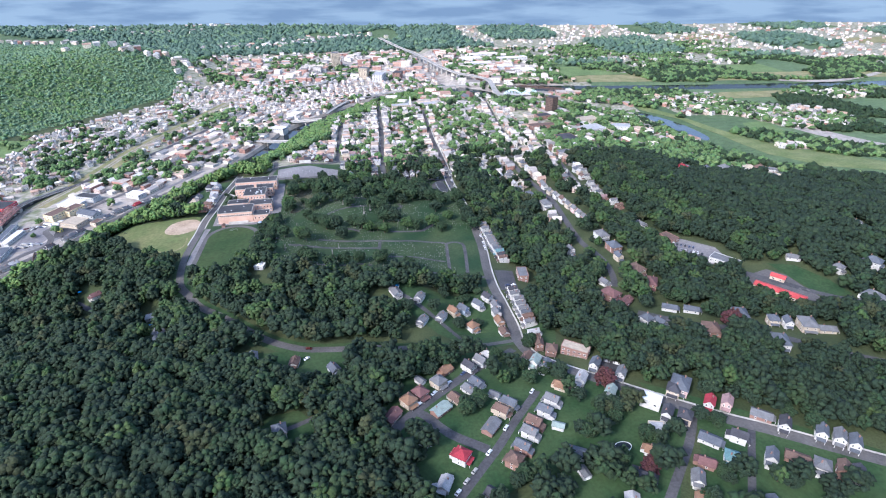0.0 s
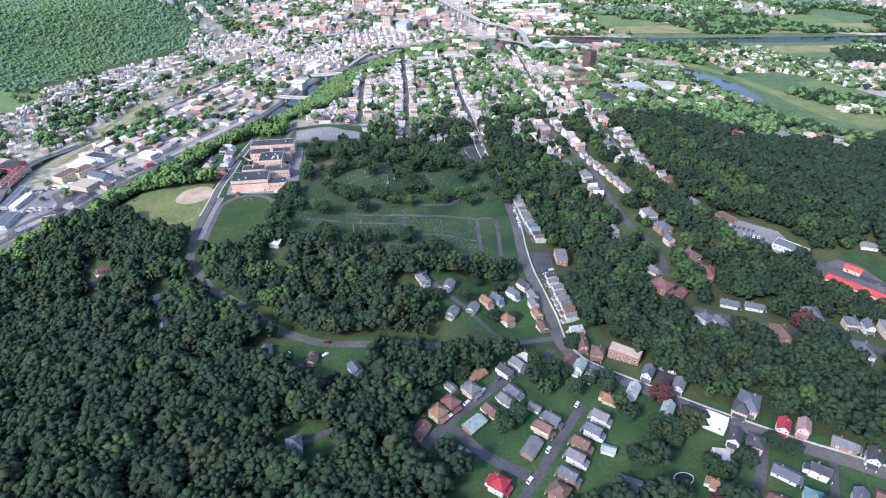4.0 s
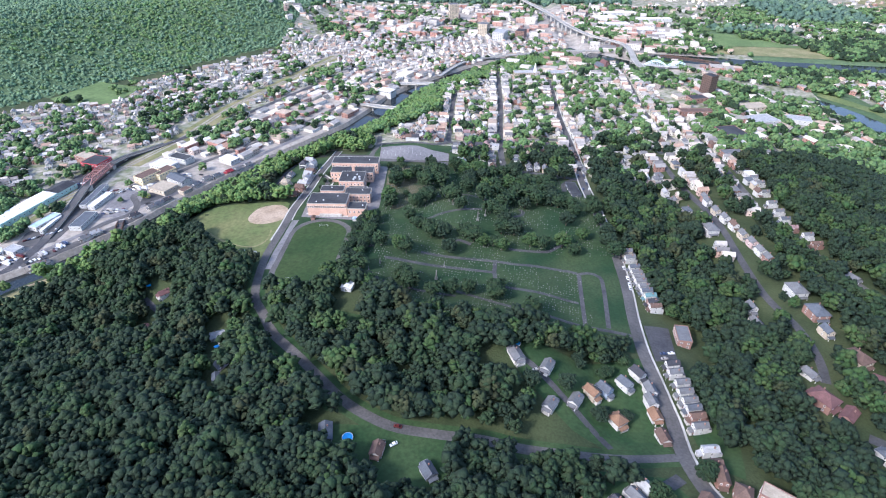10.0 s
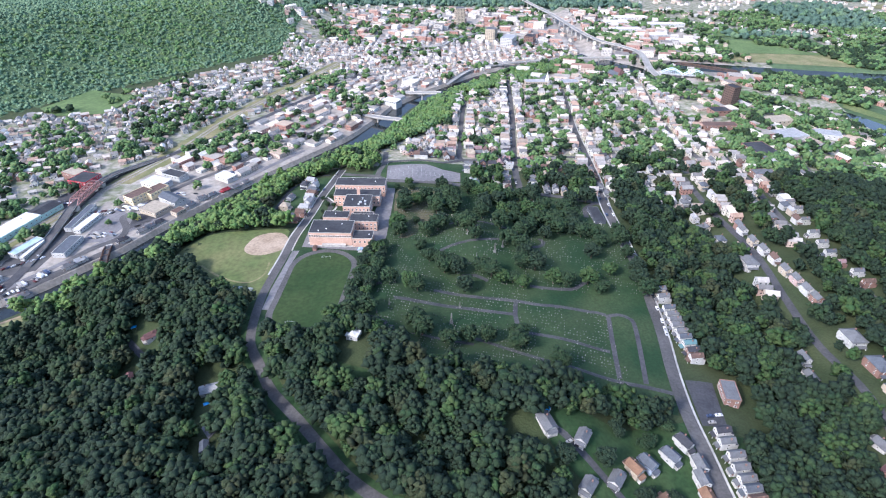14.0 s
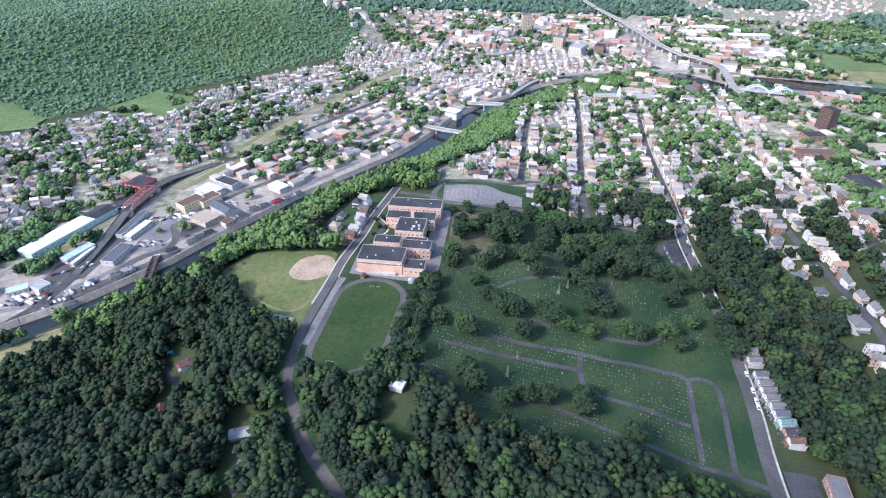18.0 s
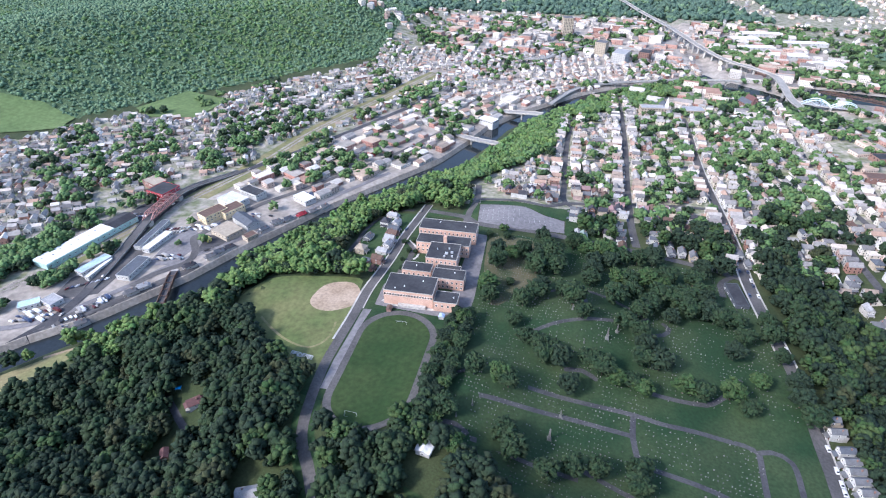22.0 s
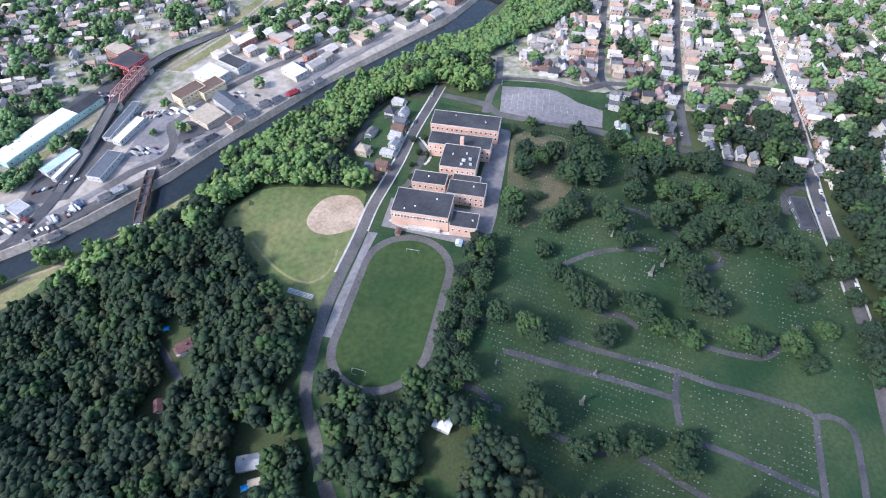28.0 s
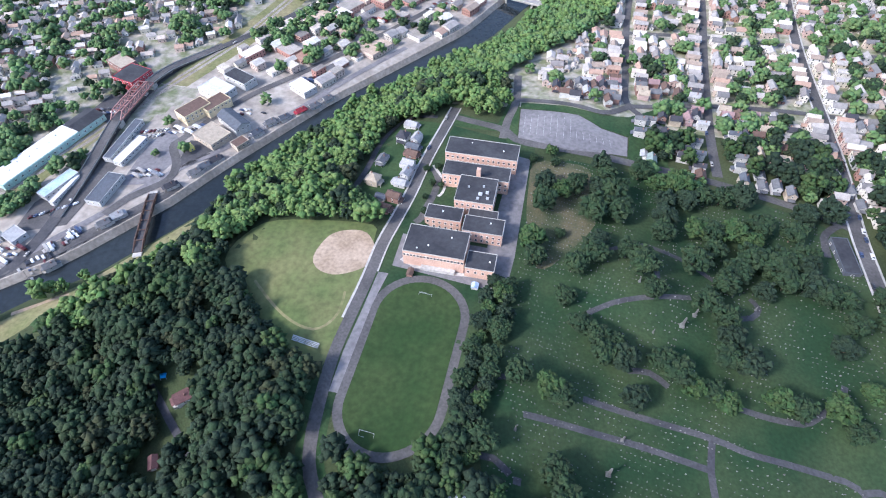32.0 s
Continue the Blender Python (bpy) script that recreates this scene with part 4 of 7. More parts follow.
        [(-147, 389), (-126, 387), (-115, 345), (-121, 329), (-134, 348)], [(-210.1, 432.9), (-186.6, 432.3), (-186.5, 408.8), (-207.8, 409.4)], [(-420, 395), (-360, 458), (-322, 500), (-290, 568), (-262, 612), (-258, 590), (-262.9, 530.8), (-277.7, 492), (-318, 446), (-395, 375)], [(-207.6, 441.7), (-221.6, 449.2), (-218.2, 437.7), (-204, 426), (-195.7, 421.9), (-193.5, 432)], [(-59.6, 404.3), (-33.7, 403.9), (-32.6, 380.8), (-58.2, 382.6)],
        [(262, 295), (290, 285), (292, 270), (262, 278)], [(-30, 220), (-6, 224), (4, 210), (3, 191), (-20, 192)], [(-86, 350), (-79.7, 355.4), (-48, 326), (-36, 309), (-44, 302), (-68, 328)], [(-55, 386.6), (-31.7, 377.2), (-28.2, 360.7), (-47.8, 369.9)], [(396, 334), (416, 325), (428, 299), (430, 277), (406, 276)]]

# built-up slopes where gardens and trees mix
GARDENS = [[(45, 215), (58, 235), (130.6, 265.1), (175.4, 266.5), (205, 215), (260, 175), (320, 140), (320, 70), (160, 80), (80, 130), (60, 150), (52, 185)],
           [(188, 735), (345, 735), (338, 600), (300, 540), (288, 350), (250, 345), (236, 480), (232, 570), (186, 650)], [(330, 640), (430, 700), (430, 760), (330, 760)]]


def scattered(x0, x1, y0, y1, step, seed):
    r = np.random.default_rng(seed)
    X, Y = np.meshgrid(np.arange(x0, x1, step), np.arange(y0, y1, step * 0.9))
    X = X + (np.arange(X.shape[0])[:, None] % 2) * step / 2
    X, Y = (X + r.uniform(-0.32, 0.32, X.shape) * step).ravel(), (Y + r.uniform(-0.32, 0.32, Y.shape) * step).ravel()
    return X, Y, r


def clear_of(X, Y, margin):
    ok = np.ones(len(X), bool)
    for i in range(0, len(X), 2000):
        d = np.hypot(X[i:i + 2000, None] - PAVED[None, :, 0], Y[i:i + 2000, None] - PAVED[None, :, 1]) - PAVED[None, :, 2]
        ok[i:i + 2000] = d.min(1) > margin
    if BUILT:
        b = np.array(BUILT)
        d = np.hypot(X[:, None] - b[None, :, 0], Y[:, None] - b[None, :, 1]) - b[None, :, 2]
        ok &= d.min(1) > 1.4
    return ok


def wood_zone(X, Y):
    d = canal_off(X, Y)
    ok = (d > 17) & (Y < 735) & (Y > 95)
    ok &= ~((Y > 735) & (X > -50) & (X < 345)) & ~((Y > 690) & (X > -58) & (X < 190))
    ok &= ~((X > 345) & (Y > wood_edge(X) - 4)) & (river_off(X, Y) > 1.2)
    for poly in OPEN:
        ok &= ~inside(X, Y, poly)
    leafy = np.abs(np.sin(X * 12.9898 + Y * 78.233) * 43758.5453) % 1.0 + 0.25 * np.sin(X * 0.11 + 1) * np.sin(Y * 0.13)
    for poly, share in zip(GARDENS, (0.18, 0.42, 0.42)):
        ok &= ~(inside(X, Y, poly) & (leafy > share))
    return ok


def plant_woods():
    X, Y, r = scattered(-420, 420, 95, 735, 7.6, 3)
    ok = wood_zone(X, Y) & clear_of(X, Y, 4.4)
    X, Y = X[ok], Y[ok]
    n = len(X)
    tone = 0.25 * np.sin(X * 0.05 + 1.3) * np.sin(Y * 0.043) + r.uniform(0, 1, n)
    # Slot 2, the sunlit leaf colour, goes to the sunny bluff side.
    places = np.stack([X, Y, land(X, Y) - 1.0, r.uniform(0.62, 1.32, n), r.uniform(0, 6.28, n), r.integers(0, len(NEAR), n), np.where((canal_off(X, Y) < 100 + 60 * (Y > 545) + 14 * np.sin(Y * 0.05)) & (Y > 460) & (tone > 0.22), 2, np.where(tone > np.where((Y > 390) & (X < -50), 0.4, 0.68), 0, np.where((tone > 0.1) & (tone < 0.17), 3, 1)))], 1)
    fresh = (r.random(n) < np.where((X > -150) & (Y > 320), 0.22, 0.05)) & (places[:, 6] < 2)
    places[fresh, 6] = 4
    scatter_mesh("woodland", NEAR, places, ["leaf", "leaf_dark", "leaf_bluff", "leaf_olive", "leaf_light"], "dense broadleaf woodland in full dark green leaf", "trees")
    X, Y, r = scattered(420, 1000, 60, 760, 9.0, 4)
    ok = wood_zone(X, Y) & clear_of(X, Y, 4.0)
    X, Y = X[ok], Y[ok]
    n = len(X)
    places2 = np.stack([X, Y, land(X, Y) - 1.0, r.uniform(0.8, 1.3, n), r.uniform(0, 6.28, n), r.integers(0, len(MID), n), (r.random(n) > 0.2).astype(int)], 1)
    scatter_mesh("woodland", MID, places2, ["leaf", "leaf_dark"], "dense hillside woodland in dark green leaf", "trees")
    X, Y, r = scattered(-420, 420, -260, 95, 9.0, 14)
    n = len(X)
    places0 = np.stack([X, Y, land(X, Y) - 1.0, r.uniform(0.8, 1.2, n), r.uniform(0, 6.28, n), r.integers(0, len(FAR), n), (r.random(n) > 0.25).astype(int)], 1)
    scatter_mesh("woodland", FAR, places0, ["leaf", "leaf_dark"], "woodland continuing over the near hillside", "trees")
    X, Y, r = scattered(-1500, 300, 800, 2300, 8.8, 5)
    ok = (mountain(X, Y) > 0.02) & ~is_town(X, Y)
    for poly in HAY + [[(-435, 2009), (-446, 2106), (-352, 2110), (-317, 2005)]]:
        ok &= ~inside(X, Y, poly)
    X, Y = X[ok], Y[ok]
    n = len(X)
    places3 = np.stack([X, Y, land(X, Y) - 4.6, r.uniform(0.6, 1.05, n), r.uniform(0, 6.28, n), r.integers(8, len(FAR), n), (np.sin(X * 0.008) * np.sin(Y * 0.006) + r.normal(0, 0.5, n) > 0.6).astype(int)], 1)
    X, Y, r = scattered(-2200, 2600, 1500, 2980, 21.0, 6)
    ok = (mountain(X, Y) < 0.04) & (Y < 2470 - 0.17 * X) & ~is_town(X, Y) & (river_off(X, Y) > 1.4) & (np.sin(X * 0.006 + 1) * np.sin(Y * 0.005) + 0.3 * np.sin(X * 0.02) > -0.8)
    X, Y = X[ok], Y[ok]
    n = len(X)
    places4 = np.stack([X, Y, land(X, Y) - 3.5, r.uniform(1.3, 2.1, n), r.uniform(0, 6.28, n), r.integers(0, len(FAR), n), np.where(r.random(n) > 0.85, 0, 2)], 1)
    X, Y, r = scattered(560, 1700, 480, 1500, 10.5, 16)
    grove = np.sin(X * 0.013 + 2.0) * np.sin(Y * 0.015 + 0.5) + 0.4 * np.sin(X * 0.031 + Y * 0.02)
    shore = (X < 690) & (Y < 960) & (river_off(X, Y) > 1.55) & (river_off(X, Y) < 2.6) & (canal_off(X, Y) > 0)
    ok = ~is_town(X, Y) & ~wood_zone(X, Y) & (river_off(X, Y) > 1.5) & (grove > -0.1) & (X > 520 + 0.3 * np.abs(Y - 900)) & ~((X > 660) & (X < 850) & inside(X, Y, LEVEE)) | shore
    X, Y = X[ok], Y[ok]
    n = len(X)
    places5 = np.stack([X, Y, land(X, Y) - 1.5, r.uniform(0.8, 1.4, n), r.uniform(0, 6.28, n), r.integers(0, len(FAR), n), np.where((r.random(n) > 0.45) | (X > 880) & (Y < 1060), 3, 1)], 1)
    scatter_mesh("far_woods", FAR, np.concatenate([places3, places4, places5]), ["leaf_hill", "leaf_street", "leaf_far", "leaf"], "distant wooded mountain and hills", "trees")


# groves in and round the town: x, y, radius, trees
GROVES = [(-409, 806, 24, 26), (-407, 854, 16, 12), (-479, 764, 14, 10), (-518, 740, 14, 10), (-627, 778, 22, 18), (-325, 812, 26, 34), (-450, 921, 22, 16), (-387, 932, 26, 20), (-453, 609, 10, 9), (-458, 571, 12, 12), (-410, 588, 9, 8),
          (-397, 607, 9, 8), (-547, 774, 12, 8), (-460, 649, 12, 9), (-454, 589, 12, 10), (-470, 545, 18, 20), (-404, 568, 8, 7), (20, 986, 46, 70), (131, 966, 30, 40), (153, 898, 22, 24), (26, 763, 7, 3), (127, 695, 24, 30), (204, 852, 20, 18),
          (239, 891, 26, 26), (62.6, 714.3, 9, 5), (84, 708, 10, 8), (142, 790, 12, 8), (135, 670, 18, 16), (228, 1020, 34, 36), (189, 682, 16, 14), (211, 806, 14, 12), (240, 780, 24, 24), (285, 800, 26, 22), (320, 880, 26, 20), (215, 640, 26, 30),
          (235, 720, 20, 18), (350, 800, 24, 18), (280, 930, 24, 18), (60, 1060, 26, 24), (400, 860, 26, 18), (450, 800, 30, 26), (520, 760, 40, 40), (400, 720, 30, 30), (480, 700, 40, 44),
          (53.3, 686.8, 9, 7), (50.3, 666.8, 9, 8), (39.4, 643.8, 8, 6), (57.7, 638.7, 12, 9), (112, 703, 11, 11), (113, 683, 11, 11), (166, 736, 8, 6), (212, 789, 18, 16), (222, 748, 16, 15), (192, 682, 12, 10), (177, 652, 10, 8), (164, 788, 8, 5), (-34.9, 738.3, 4, 4), (19.7, 752.8, 5, 3), (129, 636, 8, 6),
          (-476, 567, 8, 7), (-439, 542, 8, 7), (-446, 531, 8, 7), (-432, 510, 8, 7), (-419, 546, 8, 7), (-415, 556, 8, 7), (-413, 578, 8, 7), (-410, 611, 8, 7), (-404, 638, 8, 7), (-407, 658, 8, 7), (-488, 588, 8, 7), (-451, 566, 8, 7), (-465, 547, 8, 7), (-470, 591, 8, 7), (-468, 610, 8, 7),
          (-326, 832, 12, 9), (-341, 834, 12, 9), (-307, 830, 12, 9), (-357, 781, 12, 9), (-391, 852, 12, 9), (-418, 859, 12, 9), (-412, 805, 12, 9), (-263, 784, 12, 9)]


def plant_town_trees():
    X, Y, r = scattered(-900, 1300, 560, 1800, 10.5, 8)
    clump = np.sin(X * 0.021 + 0.4) * np.sin(Y * 0.017 + 1.0) + 0.5 * np.sin(X * 0.05 + Y * 0.04) + r.normal(0, 0.45, len(X))
    ok = is_town(X, Y) & (clump > np.where(canal_off(X, Y) > 0, np.where(X < 105, 0.25, -0.45), 0.12) + 0.45 * (Y > 1180)) & clear_of(X, Y, 2.2) & (river_off(X, Y) > 1.2) & (np.abs(canal_off(X, Y)) > 26)
    ok &= ~((X > -64) & (X < 26) & (Y > 645) & (Y < 710))
    ok &= ~((X > -400) & (Y < 800) & (canal_off(X, Y) < 0) & (r.random(len(X)) > 0.12))
    extra = [(cx + rad * math.cos(a) * math.sqrt(q), cy + rad * math.sin(a) * math.sqrt(q)) for cx, cy, rad, many in GROVES for a, q in zip(r.uniform(0, 6.28, many), r.uniform(0, 1, many))]
    EX, EY = np.array(extra).T
    far_off = clear_of(EX, EY, 2.5)
    X, Y = np.concatenate([X[ok], EX[far_off]]), np.concatenate([Y[ok], EY[far_off]])
    n = len(X)
    # Mostly the sunlit leaf colour, with a few darker crowns.
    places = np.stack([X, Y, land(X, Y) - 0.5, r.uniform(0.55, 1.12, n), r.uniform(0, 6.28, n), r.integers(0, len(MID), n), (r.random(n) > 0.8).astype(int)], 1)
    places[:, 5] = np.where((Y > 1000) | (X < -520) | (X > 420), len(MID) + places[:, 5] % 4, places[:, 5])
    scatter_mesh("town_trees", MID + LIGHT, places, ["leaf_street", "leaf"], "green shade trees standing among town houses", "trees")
    # strip of trees on the bluff and along the quay
    X, Y, r = scattered(-420, 300, 430, 1230, 8.0, 9)
    d = canal_off(X, Y)
    ok = (d > np.where(Y > 820, 30, 17)) & (d < 95) & (Y > 735) & clear_of(X, Y, 2.0)
    X, Y = X[ok], Y[ok]
    n = len(X)
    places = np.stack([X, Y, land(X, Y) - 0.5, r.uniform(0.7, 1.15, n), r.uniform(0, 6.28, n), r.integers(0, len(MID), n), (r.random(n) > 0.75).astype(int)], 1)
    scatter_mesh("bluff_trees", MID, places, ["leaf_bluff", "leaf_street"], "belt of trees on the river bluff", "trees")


# ---- houses ----
def gable_arrays(w, d, h, rh, windows=True, flat=False):
    """A plain house: verts, faces and slots (0 wall, 1 roof, 2 glass); ridge along y."""
    v, f, s = [], [], []

    def add(pts, polys, slot):
        k = len(v)
        v.extend(pts)
        f.extend(tuple(k + i for i in q) for q in polys)
        s.extend([slot] * len(polys))

    a, b = w / 2, d / 2
    if flat:
        add([(-a, -b, -1), (a, -b, -1), (a, b, -1), (-a, b, -1), (-a, -b, h), (a, -b, h), (a, b, h), (-a, b, h)], [(0, 1, 5, 4), (1, 2, 6, 5), (2, 3, 7, 6), (3, 0, 4, 7)], 0)
        add([(-a, -b, h), (a, -b, h), (a, b, h), (-a, b, h)], [(0, 1, 2, 3)], 1)
    else:
        add([(-a, -b, -1), (a, -b, -1), (a, b, -1), (-a, b, -1), (-a, -b, h), (a, -b, h), (a, b, h), (-a, b, h), (0, -b, h + rh), (0, b, h + rh)],
            [(0, 1, 5, 8, 4), (1, 2, 6, 5), (2, 3, 7, 9, 6), (3, 0, 4, 7)], 0)
        o, t, q = 0.45, 0.22, rh * (1 + 0.45 / a)
        z = h + rh - q
        add([(-a - o, -b - o, z + t), (0, -b - o, h + rh + t), (a + o, -b - o, z + t), (-a - o, b + o, z + t), (0, b + o, h + rh + t), (a + o, b + o, z + t),
             (-a - o, -b - o, z), (0, -b - o, h + rh), (a + o, -b - o, z), (-a - o, b + o, z), (0, b + o, h + rh), (a + o, b + o, z)],
            [(0, 1, 4, 3), (1, 2, 5, 4), (6, 9, 10, 7), (7, 10, 11, 8), (0, 6, 7, 1), (1, 7, 8, 2), (3, 4, 10, 9), (4, 5, 11, 10), (0, 3, 9, 6), (2, 8, 11, 5)], 1)
    if windows:
        floors = max(1, int(h / 2.8))
        for k in range(floors):
            z0 = 0.9 + k * 2.8
            for side in (-1, 1):
                for i in range(max(1, int(w / 2.6))):
                    x = -a + (i + 0.5) * w / max(1, int(w / 2.6))
                    add([(x - 0.5, side * (b + 0.04), z0), (x + 0.5, side * (b + 0.04), z0), (x + 0.5, side * (b + 0.04), z0 + 1.4), (x - 0.5, side * (b + 0.04), z0 + 1.4)], [(0, 1, 2, 3)], 2)
                for i in range(max(1, int(d / 3.6))):
                    y = -b + (i + 0.5) * d / max(1, int(d / 3.6))
                    add([(side * (a + 0.04), y - 0.5, z0), (side * (a + 0.04), y + 0.5, z0), (side * (a + 0.04), y + 0.5, z0 + 1.4), (side * (a + 0.04), y - 0.5, z0 + 1.4)], [(0, 1, 2, 3)], 2)
    return np.array(v), f, s


def joined_houses(name, places, label, category, roof="roofs", wall="walls"):
    """places: x, y, turn, w, d, h, rise, flat. One object of kind stuff."""
    vs, fs, sl, base = [], [], [], 0
    for x, y, a, w, d, h, rh, flat in places:
        v, f, s = gable_arrays(w, d, h, rh, True, flat > 0)
        c, q = math.cos(a), math.sin(a)
        vs.append(np.stack([v[:, 0] * c - v[:, 1] * q + x, v[:, 0] * q + v[:, 1] * c + y, v[:, 2] + height(x, y)], 1))
        fs.extend(tuple(base + i for i in p) for p in f)
        sl.extend(s)
        base += len(v)
    return tagged(new(name, mesh_from(name, np.concatenate(vs), fs, [wall, roof, "glass"], sl)), label, category, "", "stuff")


def street_houses(points, off, gap, w, d, r, skip=0.14, start=6.0):
    """Rows of (x, y, turn) on both sides of a street."""
    out, rest = [], start
    for (x0, y0), (x1, y1) in zip(points, points[1:]):
        n = math.hypot(x1 - x0, y1 - y0)
        tx, ty = (x1 - x0) / n, (y1 - y0) / n
        s = rest
        while s < n:
            for side in (-1, 1):
                if r.random() > skip:
                    o = off + r.uniform(-0.8, 0.8)
                    out.append((x0 + tx * s + ty * o * side, y0 + ty * s - tx * o * side, math.atan2(-tx, ty) + math.pi / 2 * 1.0 + (0 if side > 0 else math.pi)))
            s += gap * r.uniform(0.92, 1.15)
        rest = s - n
    return out


# ---- houses with their parts ----
KINDS = dict(cottage=(6.2, 7.8, 3.3, 2.2), gable=(5.6, 8.0, 5.6, 2.3), row=(4.7, 7.8, 5.8, 1.8), ranch=(6.8, 11.0, 3.2, 1.9), hip=(7.4, 7.9, 5.6, 2.7), manor=(10.5, 13.5, 6.2, 3.3), garage=(4.6, 6.5, 2.7, 1.3))
MADE = {}
WORDS = dict(cottage="small one-storey house", gable="two-storey gabled house", row="narrow terraced house", ranch="long low house", hip="square hipped house", manor="large hipped house", garage="small garage")
ROOFWORD = dict(grey="grey", slate="slate-blue", dark="near-black", orange="orange-brown", brown="brown", white="pale", maroon="maroon", red="bright red", teal="teal", sage="grey-green", pink="faded pink", tan="tan")
WALLWORD = dict(white="white-sided", tan="tan", brick="red-brick", grey="grey-sided", blue="blue-grey", pink="pinkish")


def window_mesh(w, h):
    """A framed window in the plane y = 0, facing -y, with its pane set back."""
    v = []
    for dx, dz, y in ((0, 0, -0.10), (0.12, 0.12, -0.10), (0.12, 0.12, -0.03), (0, 0, 0.0)):
        a, b, c, d = -w / 2 + dx, w / 2 - dx, dz, h - dz
        v += [(a, y, c), (b, y, c), (b, y, d), (a, y, d)]
    f = [(i, (i + 1) % 4, k + (i + 1) % 4, k + i) if k == 4 else (k - 4 + i, k - 4 + (i + 1) % 4, k + (i + 1) % 4, k + i) for k in (4, 8) for i in range(4)]
    f = [(i, (i + 1) % 4, 4 + (i + 1) % 4, 4 + i) for i in range(4)] + [(4 + i, 4 + (i + 1) % 4, 8 + (i + 1) % 4, 8 + i) for i in range(4)] + [(12 + i, 12 + (i + 1) % 4, (i + 1) % 4, i) for i in range(4)]
    f += [(8, 9, 10, 11)]
    return mesh_from("window", v, f, ["trim", "glass"], [0] * 12 + [1])


WIN, WIDE = window_mesh(1.0, 1.5), window_mesh(1.7, 1.4)


def roof_mesh(w, d, h, rh, hip):
    a, b, t = w / 2 + (0.5 if w > 5.5 else 0.2), d / 2 + 0.5, 0.22
    z0, z1 = h - rh * (a - w / 2) / (w / 2), h + rh
    if hip:
        k = max(0.2, b - a)
        top = [(-a, -b, z0 + t), (a, -b, z0 + t), (a, b, z0 + t), (-a, b, z0 + t), (0, -k, z1 + t), (0, k, z1 + t)]
        low = [(-a, -b, z0), (a, -b, z0), (a, b, z0), (-a, b, z0)]
        return poly_mesh(top + low, [(0, 1, 4), (1, 2, 5, 4), (2, 3, 5), (3, 0, 4, 5), (0, 6, 7, 1), (1, 7, 8, 2), (2, 8, 9, 3), (3, 9, 6, 0), (6, 9, 8, 7)])
    top = [(-a, -b, z0 + t), (0, -b, z1 + t), (a, -b, z0 + t), (-a, b, z0 + t), (0, b, z1 + t), (a, b, z0 + t)]
    low = [(x, y, z - t) for x, y, z in top]
    return poly_mesh(top + low, [(0, 1, 4, 3), (1, 2, 5, 4), (6, 9, 10, 7), (7, 10, 11, 8), (0, 6, 7, 1), (1, 7, 8, 2), (3, 4, 10, 9), (4, 5, 11, 10), (0, 3, 9, 6), (2, 8, 11, 5)])


def wall_mesh(w, d, h, rh, hip):
    a, b = w / 2, d / 2
    v = [(-a, -b, -2.5), (a, -b, -2.5), (a, b, -2.5), (-a, b, -2.5), (-a, -b, h), (a, -b, h), (a, b, h), (-a, b, h)]
    f = [(0, 1, 5, 4), (1, 2, 6, 5), (2, 3, 7, 6), (3, 0, 4, 7)]
    if hip:
        return poly_mesh(v, f + [(4, 5, 6, 7)])
    return poly_mesh(v + [(0, -b, h + rh), (0, b, h + rh)], [(0, 1, 5, 8, 4), (1, 2, 6, 5), (2, 3, 7, 9, 6), (3, 0, 4, 7), (4, 8, 9, 7), (5, 6, 9, 8)])


def house(kind, wall, roof, at, turn, group, rich=True):
    """A house with walls, roof, windows, door, porch and chimney; alike ones are copied."""
    key = (kind, wall, roof, rich)
    m = Matrix.Translation(at) @ Matrix.Rotation(turn, 4, "Z")
    BUILT.append((at.x, at.y, 10.0 if "wood" in group or "ridge" in group else 5.0))
    # Keeps trees off the camera side, so the hill houses show in view.
    if group == "houses on the wooded hill":
        BUILT.append((at.x - 6, at.y - 13, 7.0))
    if key in MADE:
        return tagged(copy_thing(MADE[key], m), group=group)
    w, d, h, rh = KINDS[kind]
    top = thing("garage" if kind == "garage" else "house", f"{WALLWORD[wall]} {WORDS[kind]} with a {ROOFWORD[roof]} roof", "garage" if kind == "garage" else "house", group)
    part("wall", wall_mesh(w, d, h, rh, kind in ("hip", "manor")), "wall_" + wall, top)
    part("roof", roof_mesh(w, d, h, rh, kind in ("hip", "manor")), "roof_" + roof, top, f"{ROOFWORD[roof]} shingle roof")
    floors = 1 if h < 5 else 2

    def win(x, y, z, a, me=WIN):
        ob = part("window", me, None, top)
        ob.matrix_basis = Matrix.Translation((x, y, z)) @ Matrix.Rotation(a, 4, "Z")

    for k in range(floors):
        z = 1.0 + 2.8 * k
        if kind == "garage":
            win(w / 2, 0, 1.0, math.pi / 2)
            continue
        for x in ((-w / 4, w / 4) if rich else (0,)):
            if not (k == 0 and x > 0):
                win(x, -d / 2, z, 0)
        for y in ((-d / 4, d / 4) if d > 8.9 and rich else (0,)):
            win(w / 2, y, z, math.pi / 2)
            if rich:
                win(-w / 2, y, z, -math.pi / 2)
    if kind == "garage":
        part("door", a_box(0, -d / 2 - 0.04, 0, 2.6, 0.1, 2.2), "trim", top, "pale roll-up garage door")
    else:
        part("door", a_box(w / 4, -d / 2 - 0.05, 0, 1.0, 0.12, 2.1), "roof_maroon", top, "dark painted front door")
        porch = part("porch", a_box(0, -d / 2 - 1.1, -1.5, w * 0.8, 2.0, 1.6), "concrete", top, "front porch with a lean-to roof")
